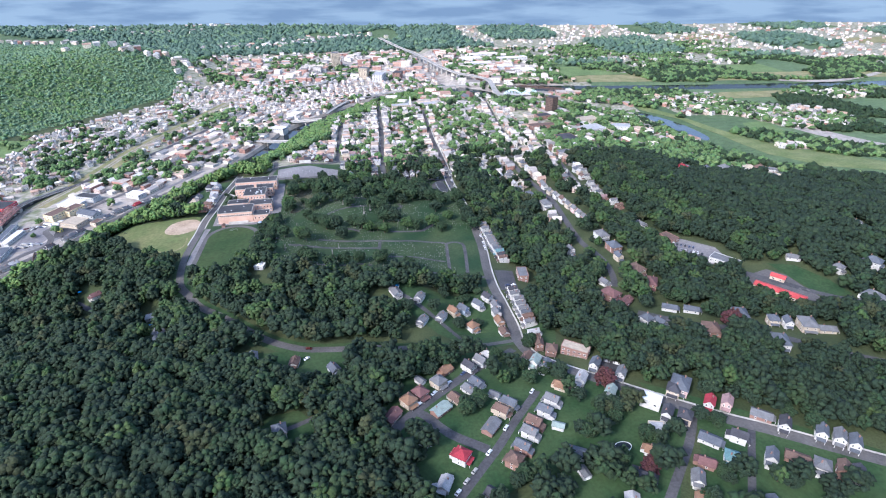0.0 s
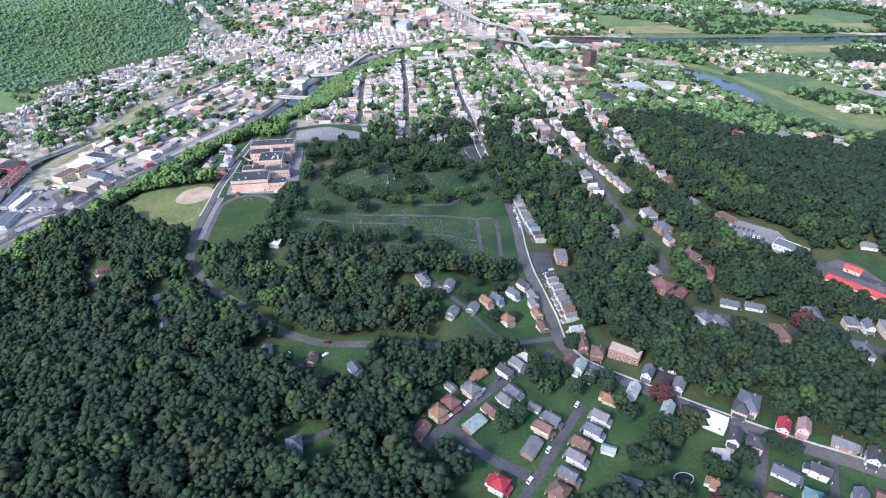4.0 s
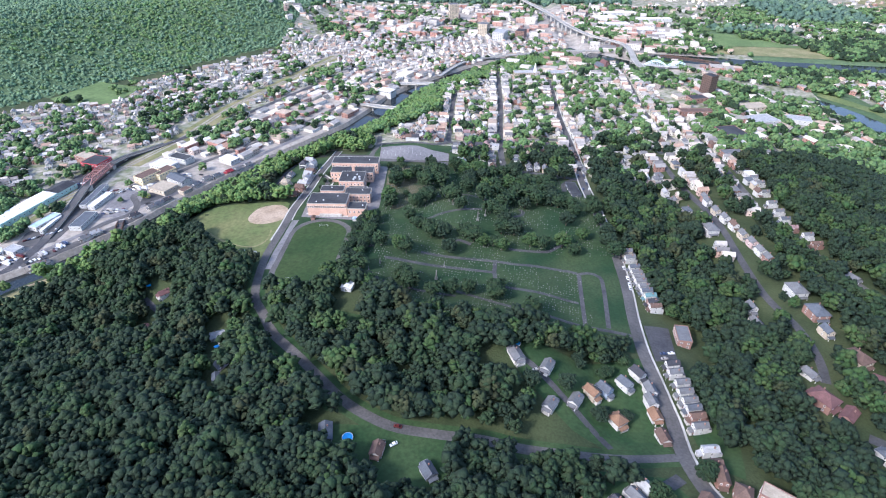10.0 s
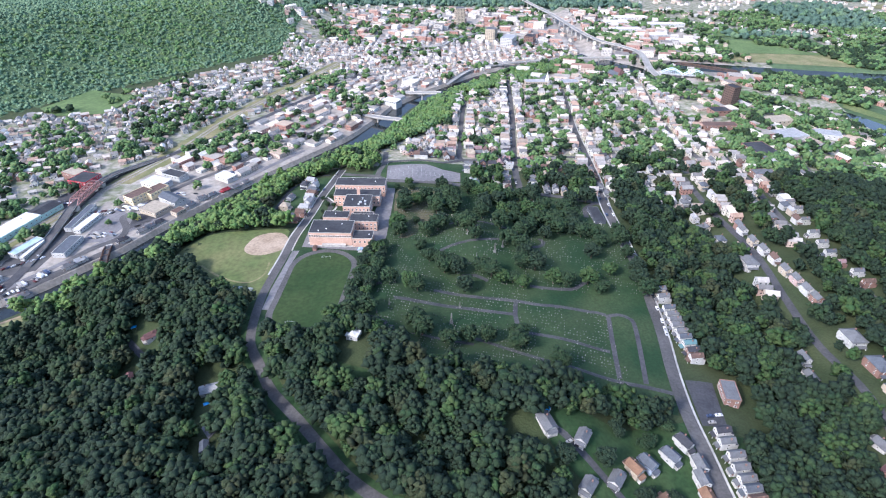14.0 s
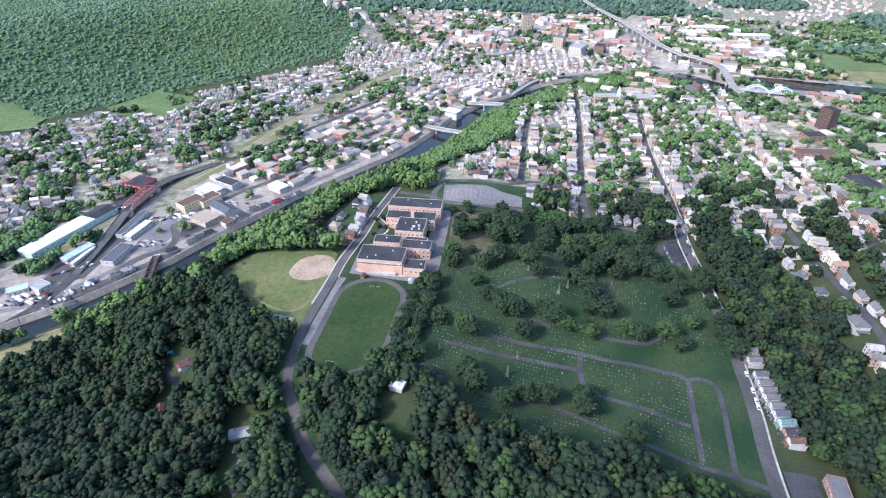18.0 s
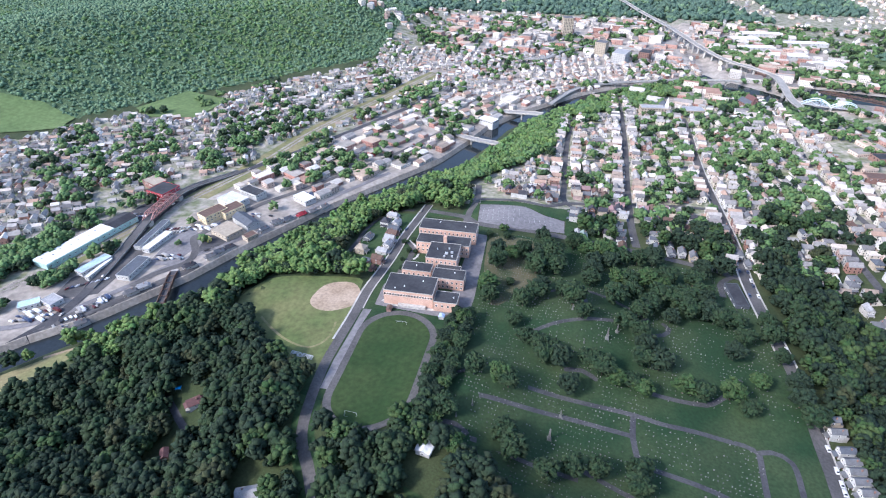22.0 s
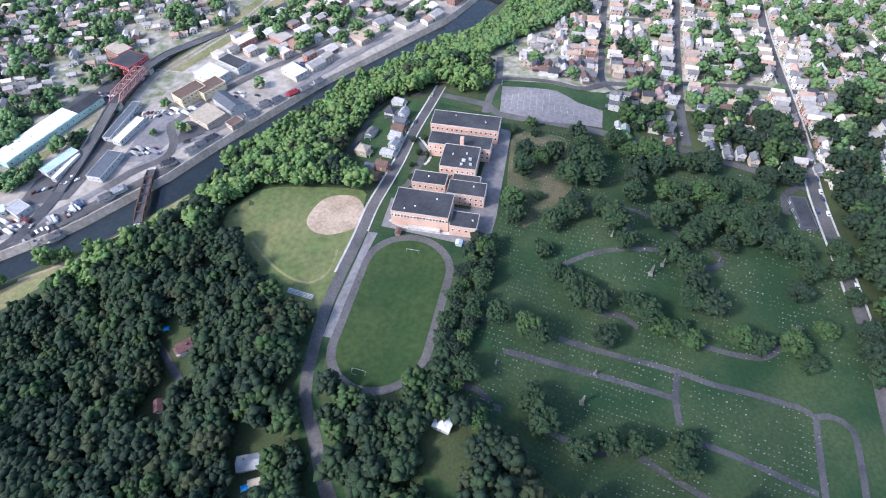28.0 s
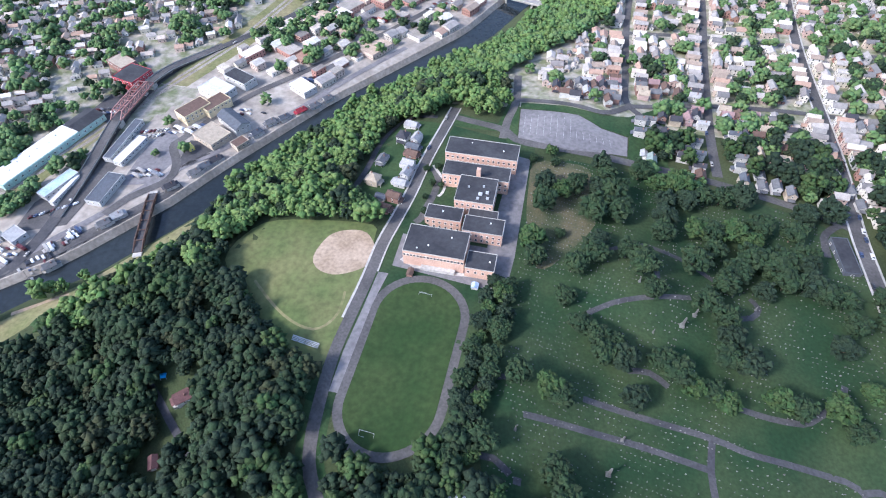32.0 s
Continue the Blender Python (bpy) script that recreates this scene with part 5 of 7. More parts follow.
        part("porch_roof", poly_mesh([(-w * 0.42, -d / 2 - 2.3, 2.4), (w * 0.42, -d / 2 - 2.3, 2.4), (w * 0.42, -d / 2 - 0.02, 3.0), (-w * 0.42, -d / 2 - 0.02, 3.0), (-w * 0.42, -d / 2 - 2.3, 2.25), (w * 0.42, -d / 2 - 2.3, 2.25), (w * 0.42, -d / 2 - 0.02, 2.85), (-w * 0.42, -d / 2 - 0.02, 2.85)],
                                     [(0, 1, 2, 3), (4, 7, 6, 5), (0, 4, 5, 1), (1, 5, 6, 2), (3, 7, 4, 0)]), "roof_" + roof, porch)
        if rich:
            for x in (-w * 0.36, w * 0.36):
                part("post", a_box(x, -d / 2 - 2.0, 0.1, 0.16, 0.16, 2.2), "trim", porch)
        if rich and kind != "ranch":
            e, q, z = w * 0.36, d / 2 + 2.6, 2.9 if floors == 1 else 3.4
            wing = part("rear_wing", a_box(w * 0.06, d / 2 + 1.25, -2.5, e * 2, 2.5, z + 2.3), "wall_" + wall, top, "low rear addition")
            part("wing_roof", poly_mesh([(w * 0.06 - e - 0.2, q, z - 0.25), (w * 0.06 + e + 0.2, q, z - 0.25), (w * 0.06 + e + 0.2, d / 2 + 0.02, z + 0.6), (w * 0.06 - e - 0.2, d / 2 + 0.02, z + 0.6), (w * 0.06 - e - 0.2, q, z - 0.4), (w * 0.06 + e + 0.2, q, z - 0.4), (w * 0.06 + e + 0.2, d / 2 + 0.02, z + 0.45), (w * 0.06 - e - 0.2, d / 2 + 0.02, z + 0.45)],
                                        [(3, 2, 1, 0), (5, 6, 7, 4), (0, 1, 5, 4), (1, 2, 6, 5), (3, 0, 4, 7)]), "roof_" + roof, wing)
        part("chimney", a_box(w * 0.18, d * 0.2, h, 0.7, 0.7, rh + 0.6, 0.05), "wall_brick", top, "brick chimney")
    top.matrix_basis = m
    MADE[key] = top
    return top


# x, y, turn, kind, wall, roof
LANE = [
    (64.7, 338.1, 20, "ranch", "white", "grey"), (82.9, 331.5, -30, "cottage", "white", "grey"), (81.5, 306.4, -35, "cottage", "white", "grey"),
    (97, 312, -35, "cottage", "white", "grey"), (108.4, 319.9, 35, "gable", "tan", "orange"), (117.3, 324.4, 35, "gable", "blue", "slate"),
    (131, 330, 35, "gable", "white", "slate"), (141, 338.6, 30, "gable", "white", "dark"), (120.1, 303.2, 30, "hip", "white", "orange"),
    (143.1, 308.6, 8, "cottage", "white", "orange"), (142.8, 293.3, 8, "cottage", "white", "brown"),
]
STREET_WEST = [
    (144.6, 325.5, 8, "gable", "white", "grey"), (142.9, 317.1, 8, "gable", "white", "grey"),
]
STREET_EAST = [
    (165.2, 348, 8, "row", "white", "dark"), (164.3, 340.3, 8, "row", "white", "grey"), (165.5, 331.6, 8, "row", "white", "grey"),
    (164.7, 323.9, 8, "row", "grey", "grey"), (164.9, 317.2, 8, "row", "white", "grey"), (165, 311.4, 8, "row", "grey", "slate"),
    (165.1, 305.5, 8, "row", "brick", "brown"), (164.1, 298.6, 8, "row", "white", "grey"), (161.1, 280, 5, "row", "white", "white"),
    (157.8, 269.2, 5, "row", "brick", "brown"), (172.7, 453.8, 8, "row", "grey", "grey"), (172.5, 460.6, 8, "row", "grey", "slate"), (171.6, 471.6, 8, "row", "grey", "grey"), (170.7, 478.7, 8, "row", "tan", "grey"),
    (172.6, 447.8, 8, "row", "white", "grey"), (172.6, 441.8, 8, "row", "grey", "grey"), (173.6, 435.7, 8, "row", "white", "grey"),
    (173.5, 429.7, 8, "row", "white", "slate"), (174.5, 423.7, 8, "row", "white", "teal"), (174.4, 416.7, 8, "row", "brick", "dark"),
    (174.4, 410.7, 8, "row", "white", "brown"),
]
LOWER_STREET = [
    (104, 243, 35, "gable", "white", "dark"), (113, 248, 35, "gable", "white", "grey"), (119, 254, 35, "gable", "white", "white"),
    (88, 244, 125, "cottage", "brick", "orange"), (81, 230, 35, "hip", "tan", "grey"), (68, 221, 35, "hip", "brick", "maroon"),
    (60, 215, 35, "hip", "tan", "orange"), (70, 236, 35, "garage", "white", "grey"), (105, 226, 215, "cottage", "white", "slate"),
    (99, 220, 215, "cottage", "white", "grey"), (89, 213, 215, "cottage", "tan", "brown"), (78, 205, 125, "ranch", "brick", "sage"),
    (68, 185, 140, "hip", "white", "grey"), (49, 205, -40, "ranch", "pink", "maroon"), (145, 247, 140, "cottage", "white", "brown"),
    (148, 239, 140, "gable", "white", "sage"), (153, 232, 140, "gable", "white", "slate"), (158.4, 260.6, -10, "gable", "brick", "brown"),
    (164, 251, -25, "hip", "brick", "brown"), (156, 211, 50, "cottage", "tan", "orange"), (170, 214, 140, "gable", "white", "white"),
    (185, 227, -40, "gable", "white", "slate"), (197, 214, -40, "gable", "white", "grey"), (182, 198, 140, "gable", "white", "sage"),
    (192, 196, 140, "cottage", "grey", "grey"),
]
SIDE_STREET = [
    (113, 212, 47, "garage", "white", "grey"), (119, 201, 47, "gable", "tan", "slate"), (113, 196, 47, "gable", "tan", "brown"),
    (104, 186, 137, "ranch", "brick", "grey"), (145, 199, 227, "gable", "white", "grey"), (138, 191, 227, "gable", "white", "slate"),
    (129, 184, 227, "gable", "brick", "brown"), (124, 177, 227, "gable", "white", "grey"), (117, 168, 227, "gable", "brick", "slate"),
    (110, 160, 227, "hip", "brick", "brown"), (94, 141, 227, "gable", "grey", "dark"), (81, 135, 227, "gable", "white", "slate"),
    (83, 168, 50, "hip", "white", "red"), (71, 153, -30, "cottage", "white", "white"), (65, 150, -30, "garage", "white", "white"),
    (144, 160, 60, "ranch", "white", "slate"), (144, 147, 10, "garage", "white", "grey"), (142, 180, 60, "garage", "white", "sage"),
]
LOW_MAIN = [
    (207, 176, 140, "gable", "white", "dark"), (216, 172, 140, "hip", "tan", "dark"), (221, 193, -40, "hip", "tan", "dark"),
    (236, 179, -40, "gable", "white", "red"), (246, 177, -40, "gable", "pink", "pink"), (261, 166, 50, "ranch", "brick", "grey"),
    (268, 156, -40, "gable", "grey", "dark"), (284, 147, -40, "gable", "white", "slate"), (291, 142, -40, "gable", "white", "grey"),
    (296, 137, -40, "gable", "white", "slate"), (186, 153, 50, "cottage", "white", "orange"), (192, 151, 140, "garage", "tan", "brown"),
    (173, 140, 55, "ranch", "white", "dark"), (160, 125, -20, "ranch", "white", "white"), (221, 155, 45, "ranch", "white", "slate"),
    (237, 153, 50, "gable", "white", "dark"), (224, 140, 145, "hip", "white", "teal"), (210, 141, 55, "cottage", "brick", "maroon"),
    (200, 133, -30, "cottage", "white", "grey"), (194, 120, -30, "cottage", "tan", "orange"), (245, 137, 140, "gable", "white", "slate"),
    (259, 135, 50, "ranch", "brick", "brown"), (267, 127, 140, "hip", "white", "grey"), (276, 123, 140, "gable", "brick", "brown"),
    (281, 119, 140, "gable", "grey", "dark"), (225, 111, 140, "gable", "white", "slate"),
]
WOOD_HOUSES = [
    (-135.5, 379, 112, "ranch", "white", "white"), (-117, 329, 20, "garage", "grey", "slate"), (-199.7, 433, -45, "cottage", "white", "maroon"), (-201.2, 400.9, 30, "garage", "brick", "maroon"), (-15, 204, 10, "hip", "grey", "slate"),
    (-41, 286, 10, "ranch", "grey", "slate"), (-12, 275, -10, "cottage", "white", "brown"), (15, 262, 30, "cottage", "grey", "slate"),
]
RIGHT_HILL = [
    (238, 314, 30, "manor", "brick", "maroon"), (247, 304, -50, "ranch", "brick", "maroon"), (278, 348, 20, "manor", "tan", "brown"),
    (278, 324, -30, "manor", "brick", "maroon"), (276, 289, 60, "ranch", "white", "slate"), (291, 283, 60, "ranch", "white", "slate"),
    (249, 275, 20, "hip", "grey", "slate"), (258, 271, 20, "cottage", "white", "slate"), (285, 250, -20, "manor", "brick", "brown"),
    (319, 265, -20, "manor", "brick", "slate"), (338, 253, -20, "hip", "tan", "slate"), (345, 247, -20, "gable", "white", "slate"),
    (320, 225, -20, "manor", "white", "slate"), (356, 241, -20, "manor", "tan", "grey"), (366, 234, 70, "ranch", "tan", "grey"),
    (421, 334, 60, "ranch", "white", "grey"), (443, 308, 20, "hip", "white", "grey"), (477, 309, 30, "manor", "grey", "slate"),
    (435, 264, 20, "manor", "white", "grey"), (523, 375, 20, "cottage", "white", "grey"), (244, 337, 20, "cottage", "white", "grey"),
    (280, 423, 5, "manor", "grey", "grey"), (280, 396, 5, "manor", "brick", "slate"), (338, 606, 5, "row", "grey", "grey"), (338, 620, 5, "row", "white", "grey"),
    (329, 500, 5, "row", "white", "grey"), (329, 486, 5, "row", "brick", "brown"), (249, 642, 5, "hip", "white", "grey"), (250, 560, 5, "hip", "white", "slate"), (256, 520, 5, "manor", "white", "grey"),
    (541, 602, 20, "manor", "white", "grey"), (557, 588, 20, "ranch", "tan", "grey"), (574, 596, 70, "manor", "white", "tan"), (590, 594, 20, "manor", "brick", "brown"), (604, 590, 60, "ranch", "white", "grey"),
    (585, 556, 30, "ranch", "tan", "tan"), (572, 548, 30, "hip", "white", "grey"), (480, 606, 20, "manor", "white", "red"), (495, 612, 20, "ranch", "grey", "grey"), (515, 604, 20, "hip", "white", "slate"),
    (332, 442, 25, "ranch", "white", "grey"), (227, 196, -40, "manor", "pink", "slate"),
]
RIDGE_STREET = [
    (272, 569, 5, "gable", "white", "grey"), (272, 549, 5, "gable", "tan", "grey"), (274, 534, 5, "gable", "white", "grey"),
    (276, 520, 5, "gable", "white", "brown"), (277, 504, 5, "gable", "tan", "grey"), (279, 491, 5, "gable", "pink", "grey"),
    (280, 478, 5, "gable", "white", "grey"), (281, 467, 5, "gable", "brick", "grey"), 
    (275, 375, 5, "gable", "tan", "slate"),
    (242, 408, 5, "gable", "white", "grey"), (239, 393, 5, "cottage", "white", "grey"), (245, 605, 5, "gable", "white", "white"),
    (243, 584, 5, "hip", "white", "grey"), (332, 583, 5, "row", "grey", "grey"),
    (327, 559, 5, "row", "white", "grey"), (325, 542, 5, "row", "white", "grey"), (323, 527, 5, "row", "grey", "slate"),
    (322, 512, 5, "row", "brick", "pink"),
]
SCHOOL_LANE = [
    (-134, 661, 80, "cottage", "white", "white"), (-136, 643, -10, "hip", "grey", "dark"), (-126, 642, -10, "gable", "white", "white"),
    (-126, 634, 80, "cottage", "grey", "slate"), (-125, 626, 80, "cottage", "brick", "brown"), (-124, 613, 80, "gable", "white", "white"),
    (-123, 603, -10, "gable", "white", "white"), (-125, 595, 80, "cottage", "white", "white"), (-144, 616, -10, "cottage", "grey", "grey"),
    (-143, 594, 80, "hip", "tan", "tan"), (-125, 580, 80, "gable", "brick", "brown"), (-134, 580, 80, "garage", "grey", "slate"),
    (-129, 570, 80, "cottage", "brick", "brown"),
]
LOT_ROWS = [
    (29.9, 694.3, 0, "row", "white", "grey"), (37, 697, 0, "row", "white", "grey"), (46.3, 706, 0, "gable", "brick", "dark"),
    (28.9, 679.2, 0, "row", "white", "slate"), (37, 681.9, 0, "row", "white", "slate"), (47.2, 682.9, 0, "gable", "white", "dark"),
    (75.8, 705.1, 0, "row", "white", "white"), (68.6, 680.6, 0, "row", "grey", "grey"), (69.7, 666.8, 0, "row", "grey", "slate"),
    (68.7, 653, 0, "row", "grey", "dark"), (69.8, 647.2, 0, "cottage", "brick", "brown"), (97, 697, 0, "row", "white", "slate"),
    (96, 683, 0, "row", "brick", "grey"), (98, 670, 0, "row", "grey", "grey"), (97, 660, 0, "row", "grey", "slate"),
    (97, 646, 0, "gable", "tan", "slate"), (109, 656, 0, "cottage", "grey", "slate"), (109, 644, 0, "cottage", "white", "grey"),
    (117, 644, 0, "gable", "white", "grey"), (125, 639, 0, "gable", "tan", "grey"), (37.2, 653.7, 0, "cottage", "white", "sage"),
    (32.1, 657.6, 0, "garage", "white", "white"), (142, 693, 90, "gable", "white", "white"), (145, 683, 0, "hip", "white", "grey"),
    (139, 711, 90, "gable", "white", "dark"), (164, 679, 0, "cottage", "tan", "brown"), (162, 651, 0, "hip", "white", "grey"),
    (168, 638, 0, "cottage", "grey", "grey"), (146, 634, 90, "gable", "white", "slate"), (162, 696, 0, "hip", "white", "grey"),
    (190, 727, 0, "gable", "white", "grey"), (186, 740, 90, "gable", "white", "dark"), (197, 724, 0, "gable", "tan", "grey"),
]
HILL_SIDE = [(256, 768), (244, 719), (229, 702), (243, 667), (279, 730), (276, 704), (308, 731), (273, 663), (274, 644), (337, 723), (245, 635), (247, 584), (239, 575), (309, 673), (300, 639), (307, 626), (305, 614), (371, 734),
             (376, 725), (410, 740), (391, 694), (273, 578), (331, 614), (331, 602), (327, 585), (306, 590)]
for i, (x, y) in enumerate(HILL_SIDE):
    house(("gable", "hip", "row")[i % 3], ("white", "tan", "grey", "brick")[i * 7 % 4], ("grey", "slate", "brown", "grey", "white")[i * 3 % 5], drop(x, y), radians(5), "houses on the far slope", False)

for rows, group in ((LANE, "houses on the lane"), (STREET_WEST, "houses along the main street"), (STREET_EAST, "terraces along the main street"), (LOWER_STREET, "houses on the lower street"),
                    (SIDE_STREET, "houses on the side street"), (LOW_MAIN, "houses along the lower main street"), (WOOD_HOUSES, "houses in the woods"), (RIGHT_HILL, "houses on the wooded hill"),
                    (RIDGE_STREET, "houses on the ridge street"), (SCHOOL_LANE, "houses behind the school"), (LOT_ROWS, "houses by the car park")):
    for x, y, a, kind, wall, roof in rows:
        house(kind, wall, roof, drop(x, y), radians(a - (90 if kind == "row" else 0)), group, rows is not LOT_ROWS)


# ---- the school ----
def school():
    top = thing("school_building", "long red-brick school with flat black tar roofs", "school")

    def wing(x, y, w, d, h, mat="brick", rows=2, sides=True, step=3.4):
        z = height(x, y)
        wall = part("wing", a_box(x, y, z - 4, w, d, h + 4), mat, top)
        part("roof", a_box(x, y, z + h - 0.02, w - 0.34, d - 0.34, 0.12), "tar", wall, "black tar roof")
        for cx, cy, sx, sy in ((x, y - d / 2, w + 0.16, 0.32), (x, y + d / 2, w + 0.16, 0.32), (x - w / 2, y, 0.32, d - 0.33), (x + w / 2, y, 0.32, d - 0.33)):
            part("coping", a_box(cx, cy, z + h - 0.1, sx, sy, 0.42), "concrete", wall)
        n = int(w / step)
        for k in range(rows):
            zz = z + h - 4.2 - 3.8 * k
            for i in range(n):
                px = x - w / 2 + (i + 0.5) * w / n
                ob = part("window", SCHOOL_WIN, None, wall)
                ob.matrix_basis = Matrix.Translation((px, y - d / 2, zz))
            if sides:
                for i in range(max(1, int(d / 4))):
                    py = y - d / 2 + (i + 0.5) * d / max(1, int(d / 4))
                    for s, a in ((1, math.pi / 2), (-1, -math.pi / 2)):
                        ob = part("window", SCHOOL_WIN, None, wall)
                        ob.matrix_basis = Matrix.Translation((x + s * w / 2, py, zz)) @ Matrix.Rotation(a, 4, "Z")
        return wall

    wing(-88, 541, 35.5, 20.5, 12.2, rows=1, sides=False, step=1.9)
    wing(-61, 535, 16.5, 12.5, 8.5, rows=1, sides=False)
    wing(-89, 566, 22, 11, 9.5)
    wing(-64, 561, 24, 12.5, 9.5)
    wing(-66, 571.5, 18, 8, 7.0, rows=1, sides=False)
    c3 = wing(-73, 587, 24, 22.5, 12.0)
    wing(-76, 605, 43, 13, 11.0)
    wing(-75.8, 626.5, 48, 16, 12.5)
    part("chimney", a_box(-74, 599.5, 0, 2.6, 2.6, 17, 0.1), "brick", c3, "square brick boiler chimney")
    for x, y, s in ((-70, 583, 2.4), (-66, 585, 2.0), (-71, 579, 1.6), (-65, 580, 1.6), (-69, 590, 1.2), (-78, 588, 1.0)):
        part("roof_unit", a_box(x, y, height(x, y) + 12.1, s, s * 0.8, 1.4, 0.08), "steel", c3, "grey roof ventilation unit")
    for x, y in ((-92, 537), (-80, 545), (-98, 534), (-61.7, 625.7), (-83.8, 630.8), (-90, 567), (-60, 563), (-56, 535)):
        part("roof_vent", a_box(x, y, height(x, y) + (12.3 if y < 550 and x < -70 else 12.6 if y > 600 else 9.5 if y > 550 else 8.5), 0.8, 0.8, 0.8, 0.1), "trim", top)
    part("entrance", a_box(-85, 529.2, height(-85, 529) - 1, 20, 2.6, 3.4, 0.05), "concrete", top, "pale concrete ramp and entrance")
    return top


SCHOOL_WIN = window_mesh(1.5, 1.9)
school()


def plain_building(name, x, y, w, d, h, turn, wall, roof, label, category="building", rise=0.0, rows=1, step=4.0, base=None):
    """A works, shop or block with parapet or gabled roof and its windows."""
    top = thing(name, label, category, at=drop(x, y) if base is None else Vector((x, y, base)), turn=radians(turn))
    BUILT.append((x, y, max(w, d) / 2))
    if rise:
        part("wall", wall_mesh(w, d, h, rise, False), wall, top)
        part("roof", roof_mesh(w, d, h, rise, False), roof, top)
    else:
        part("wall", a_box(0, 0, -3, w, d, h + 3), wall, top)
        part("roof", a_box(0, 0, h - 0.02, w - 0.6, d - 0.6, 0.14), roof, top)
        for cx, cy, sx, sy in ((0, -d / 2, w + 0.1, 0.35), (0, d / 2, w + 0.1, 0.35), (-w / 2, 0, 0.35, d - 0.36), (w / 2, 0, 0.35, d - 0.36)):
            part("parapet", a_box(cx, cy, h - 0.1, sx, sy, 0.5), wall, top)
    if y > 900:
        for k in range(rows):
            bm = bmesh.new()
            for side in (-1, 1):
                for n, half, flip in ((max(1, int(w / step)), w, 0), (max(1, int(d / step)), d, 1)):
                    for i in range(n):
                        q, o = -half / 2 + (i + 0.5) * half / n, side * ((w if flip else d) / 2 + 0.04)
                        box(bm, o if flip else q, q if flip else o, h - 2.6 - 3.2 * k, 0.1 if flip else 1.8, 1.8 if flip else 0.1, 1.5)
            tagged(part("window_band", bm, "glass", top), "row of small dark windows", "", "", "stuff")
        return top
    for k in range(rows):
        z = h - 2.6 - 3.2 * k
        for side, a in ((-1, 0.0), (1, math.pi)):
            n = max(1, int(w / step))
            for i in range(n):
                ob = part("window", WIDE, None, top)
                ob.matrix_basis = Matrix.Translation((-w / 2 + (i + 0.5) * w / n, side * d / 2, z)) @ Matrix.Rotation(a, 4, "Z")
            n = max(1, int(d / step))
            for i in range(n):
                ob = part("window", WIDE, None, top)
                ob.matrix_basis = Matrix.Translation((side * w / 2, -d / 2 + (i + 0.5) * d / n, z)) @ Matrix.Rotation(math.pi / 2 if side > 0 else -math.pi / 2, 4, "Z")
    return top


# ---- larger buildings near the streets ----
plain_building("apartment_block", 185.4, 382.7, 9, 16, 6.5, -8, "wall_brick", "roof_grey", "brick apartment block with a grey roof", rows=2, step=3.2)
plain_building("terrace", 180, 247, 8, 18.5, 6.2, 52, "wall_brick", "roof_tan", "long brown-brick terrace with a tan flat roof", rows=2, step=3.2)
plain_building("hall", 203, 187, 8, 11, 6.0, 50, "wall_white", "white", "white-roofed hall beside the main street", rows=1)
plain_building("workshop", 196, 167, 8.5, 9, 3.6, -15, "wall_tan", "roof_white", "square workshop with a pale roof", rows=1)
shed = plain_building("shed", -48.2, 407, 7.5, 8.5, 3.6, -12, "wall_white", "white", "small shed with a bright white metal roof", "shed", rise=1.2)
plain_building("motel", 375, 291, 8.5, 38, 3.4, 37, "wall_tan", "red", "long low motel with a bright red roof", rise=1.4, step=5)
plain_building("motel_office", 388, 310, 6.5, 11, 3.4, 37, "wall_tan", "red", "small office with a bright red roof", rise=1.6)
plain_building("shop", 362, 345, 12, 24, 4.5, 35, "wall_grey", "roof_grey", "flat-roofed shop beside a car park")
plain_building("shop", 341, 402, 10, 16, 4.5, 20, "wall_brick", "roof_brown", "low brick shop beside a car park")

for args in (("store", 452, 843, 46, 28, 6, 15, "wall_white", "roof_white", "wide store with a pale flat roof"), ("store", 371, 864, 46, 14, 7, 3, "wall_brick", "roof_brown", "long low brown-brick store on the flats"),
             ("warehouse", 381, 770, 28, 34, 7, 12, "wall_brick", "tar", "brick warehouse with a dark flat roof"), ("shop", 347, 692, 24, 13, 6, 5, "wall_brick", "roof_grey", "brick shop beside a car park"),
             ("shop", 340, 631, 10, 12, 5, 5, "wall_white", "white", "small shop with a white roof"), ("store", 470, 905, 40, 22, 6, 12, "wall_tan", "roof_tan", "low tan store on the flats"),
             ("warehouse", 520, 870, 38, 22, 6, -20, "wall_grey", "roof_white", "pale warehouse on the flats"), ("store", 395, 925, 26, 18, 7, 10, "wall_brick", "tar", "brick store near the tower block")):
    plain_building(*args, "shop", step=6)

# ---- works across the canal ----
for args in (("warehouse", -331, 715, 28, 20, 7, -23, "wall_white", "flat_pale", "large works shed with a pale roof"),
             ("warehouse", -318, 735, 28, 14, 7.5, -23, "wall_grey", "tar", "works shed with a black roof"),
             ("factory", -336, 682, 15, 26, 9, -27, "yellow", "roof_brown", "yellow-walled factory with brown roofs"),
             ("factory", -322, 694, 15, 24, 8, -27, "yellow", "roof_brown", "yellow-walled factory wing with brown roof"),
             ("warehouse", -306, 656, 25, 20, 6, -25, "wall_tan", "roof_tan", "low works with a tan roof"),
             ("kiosk", -318, 640, 6, 4.5, 3.4, -33, "bright", "bright", "small bright yellow kiosk on a forecourt"),
             ("warehouse", -257, 735, 22, 14, 6, -30, "wall_white", "white", "works with a clean white roof"),
             ("workshop", -280, 653, 9.5, 12, 4.5, -28, "wall_tan", "roof_brown", "low brown workshop beside the quay"),
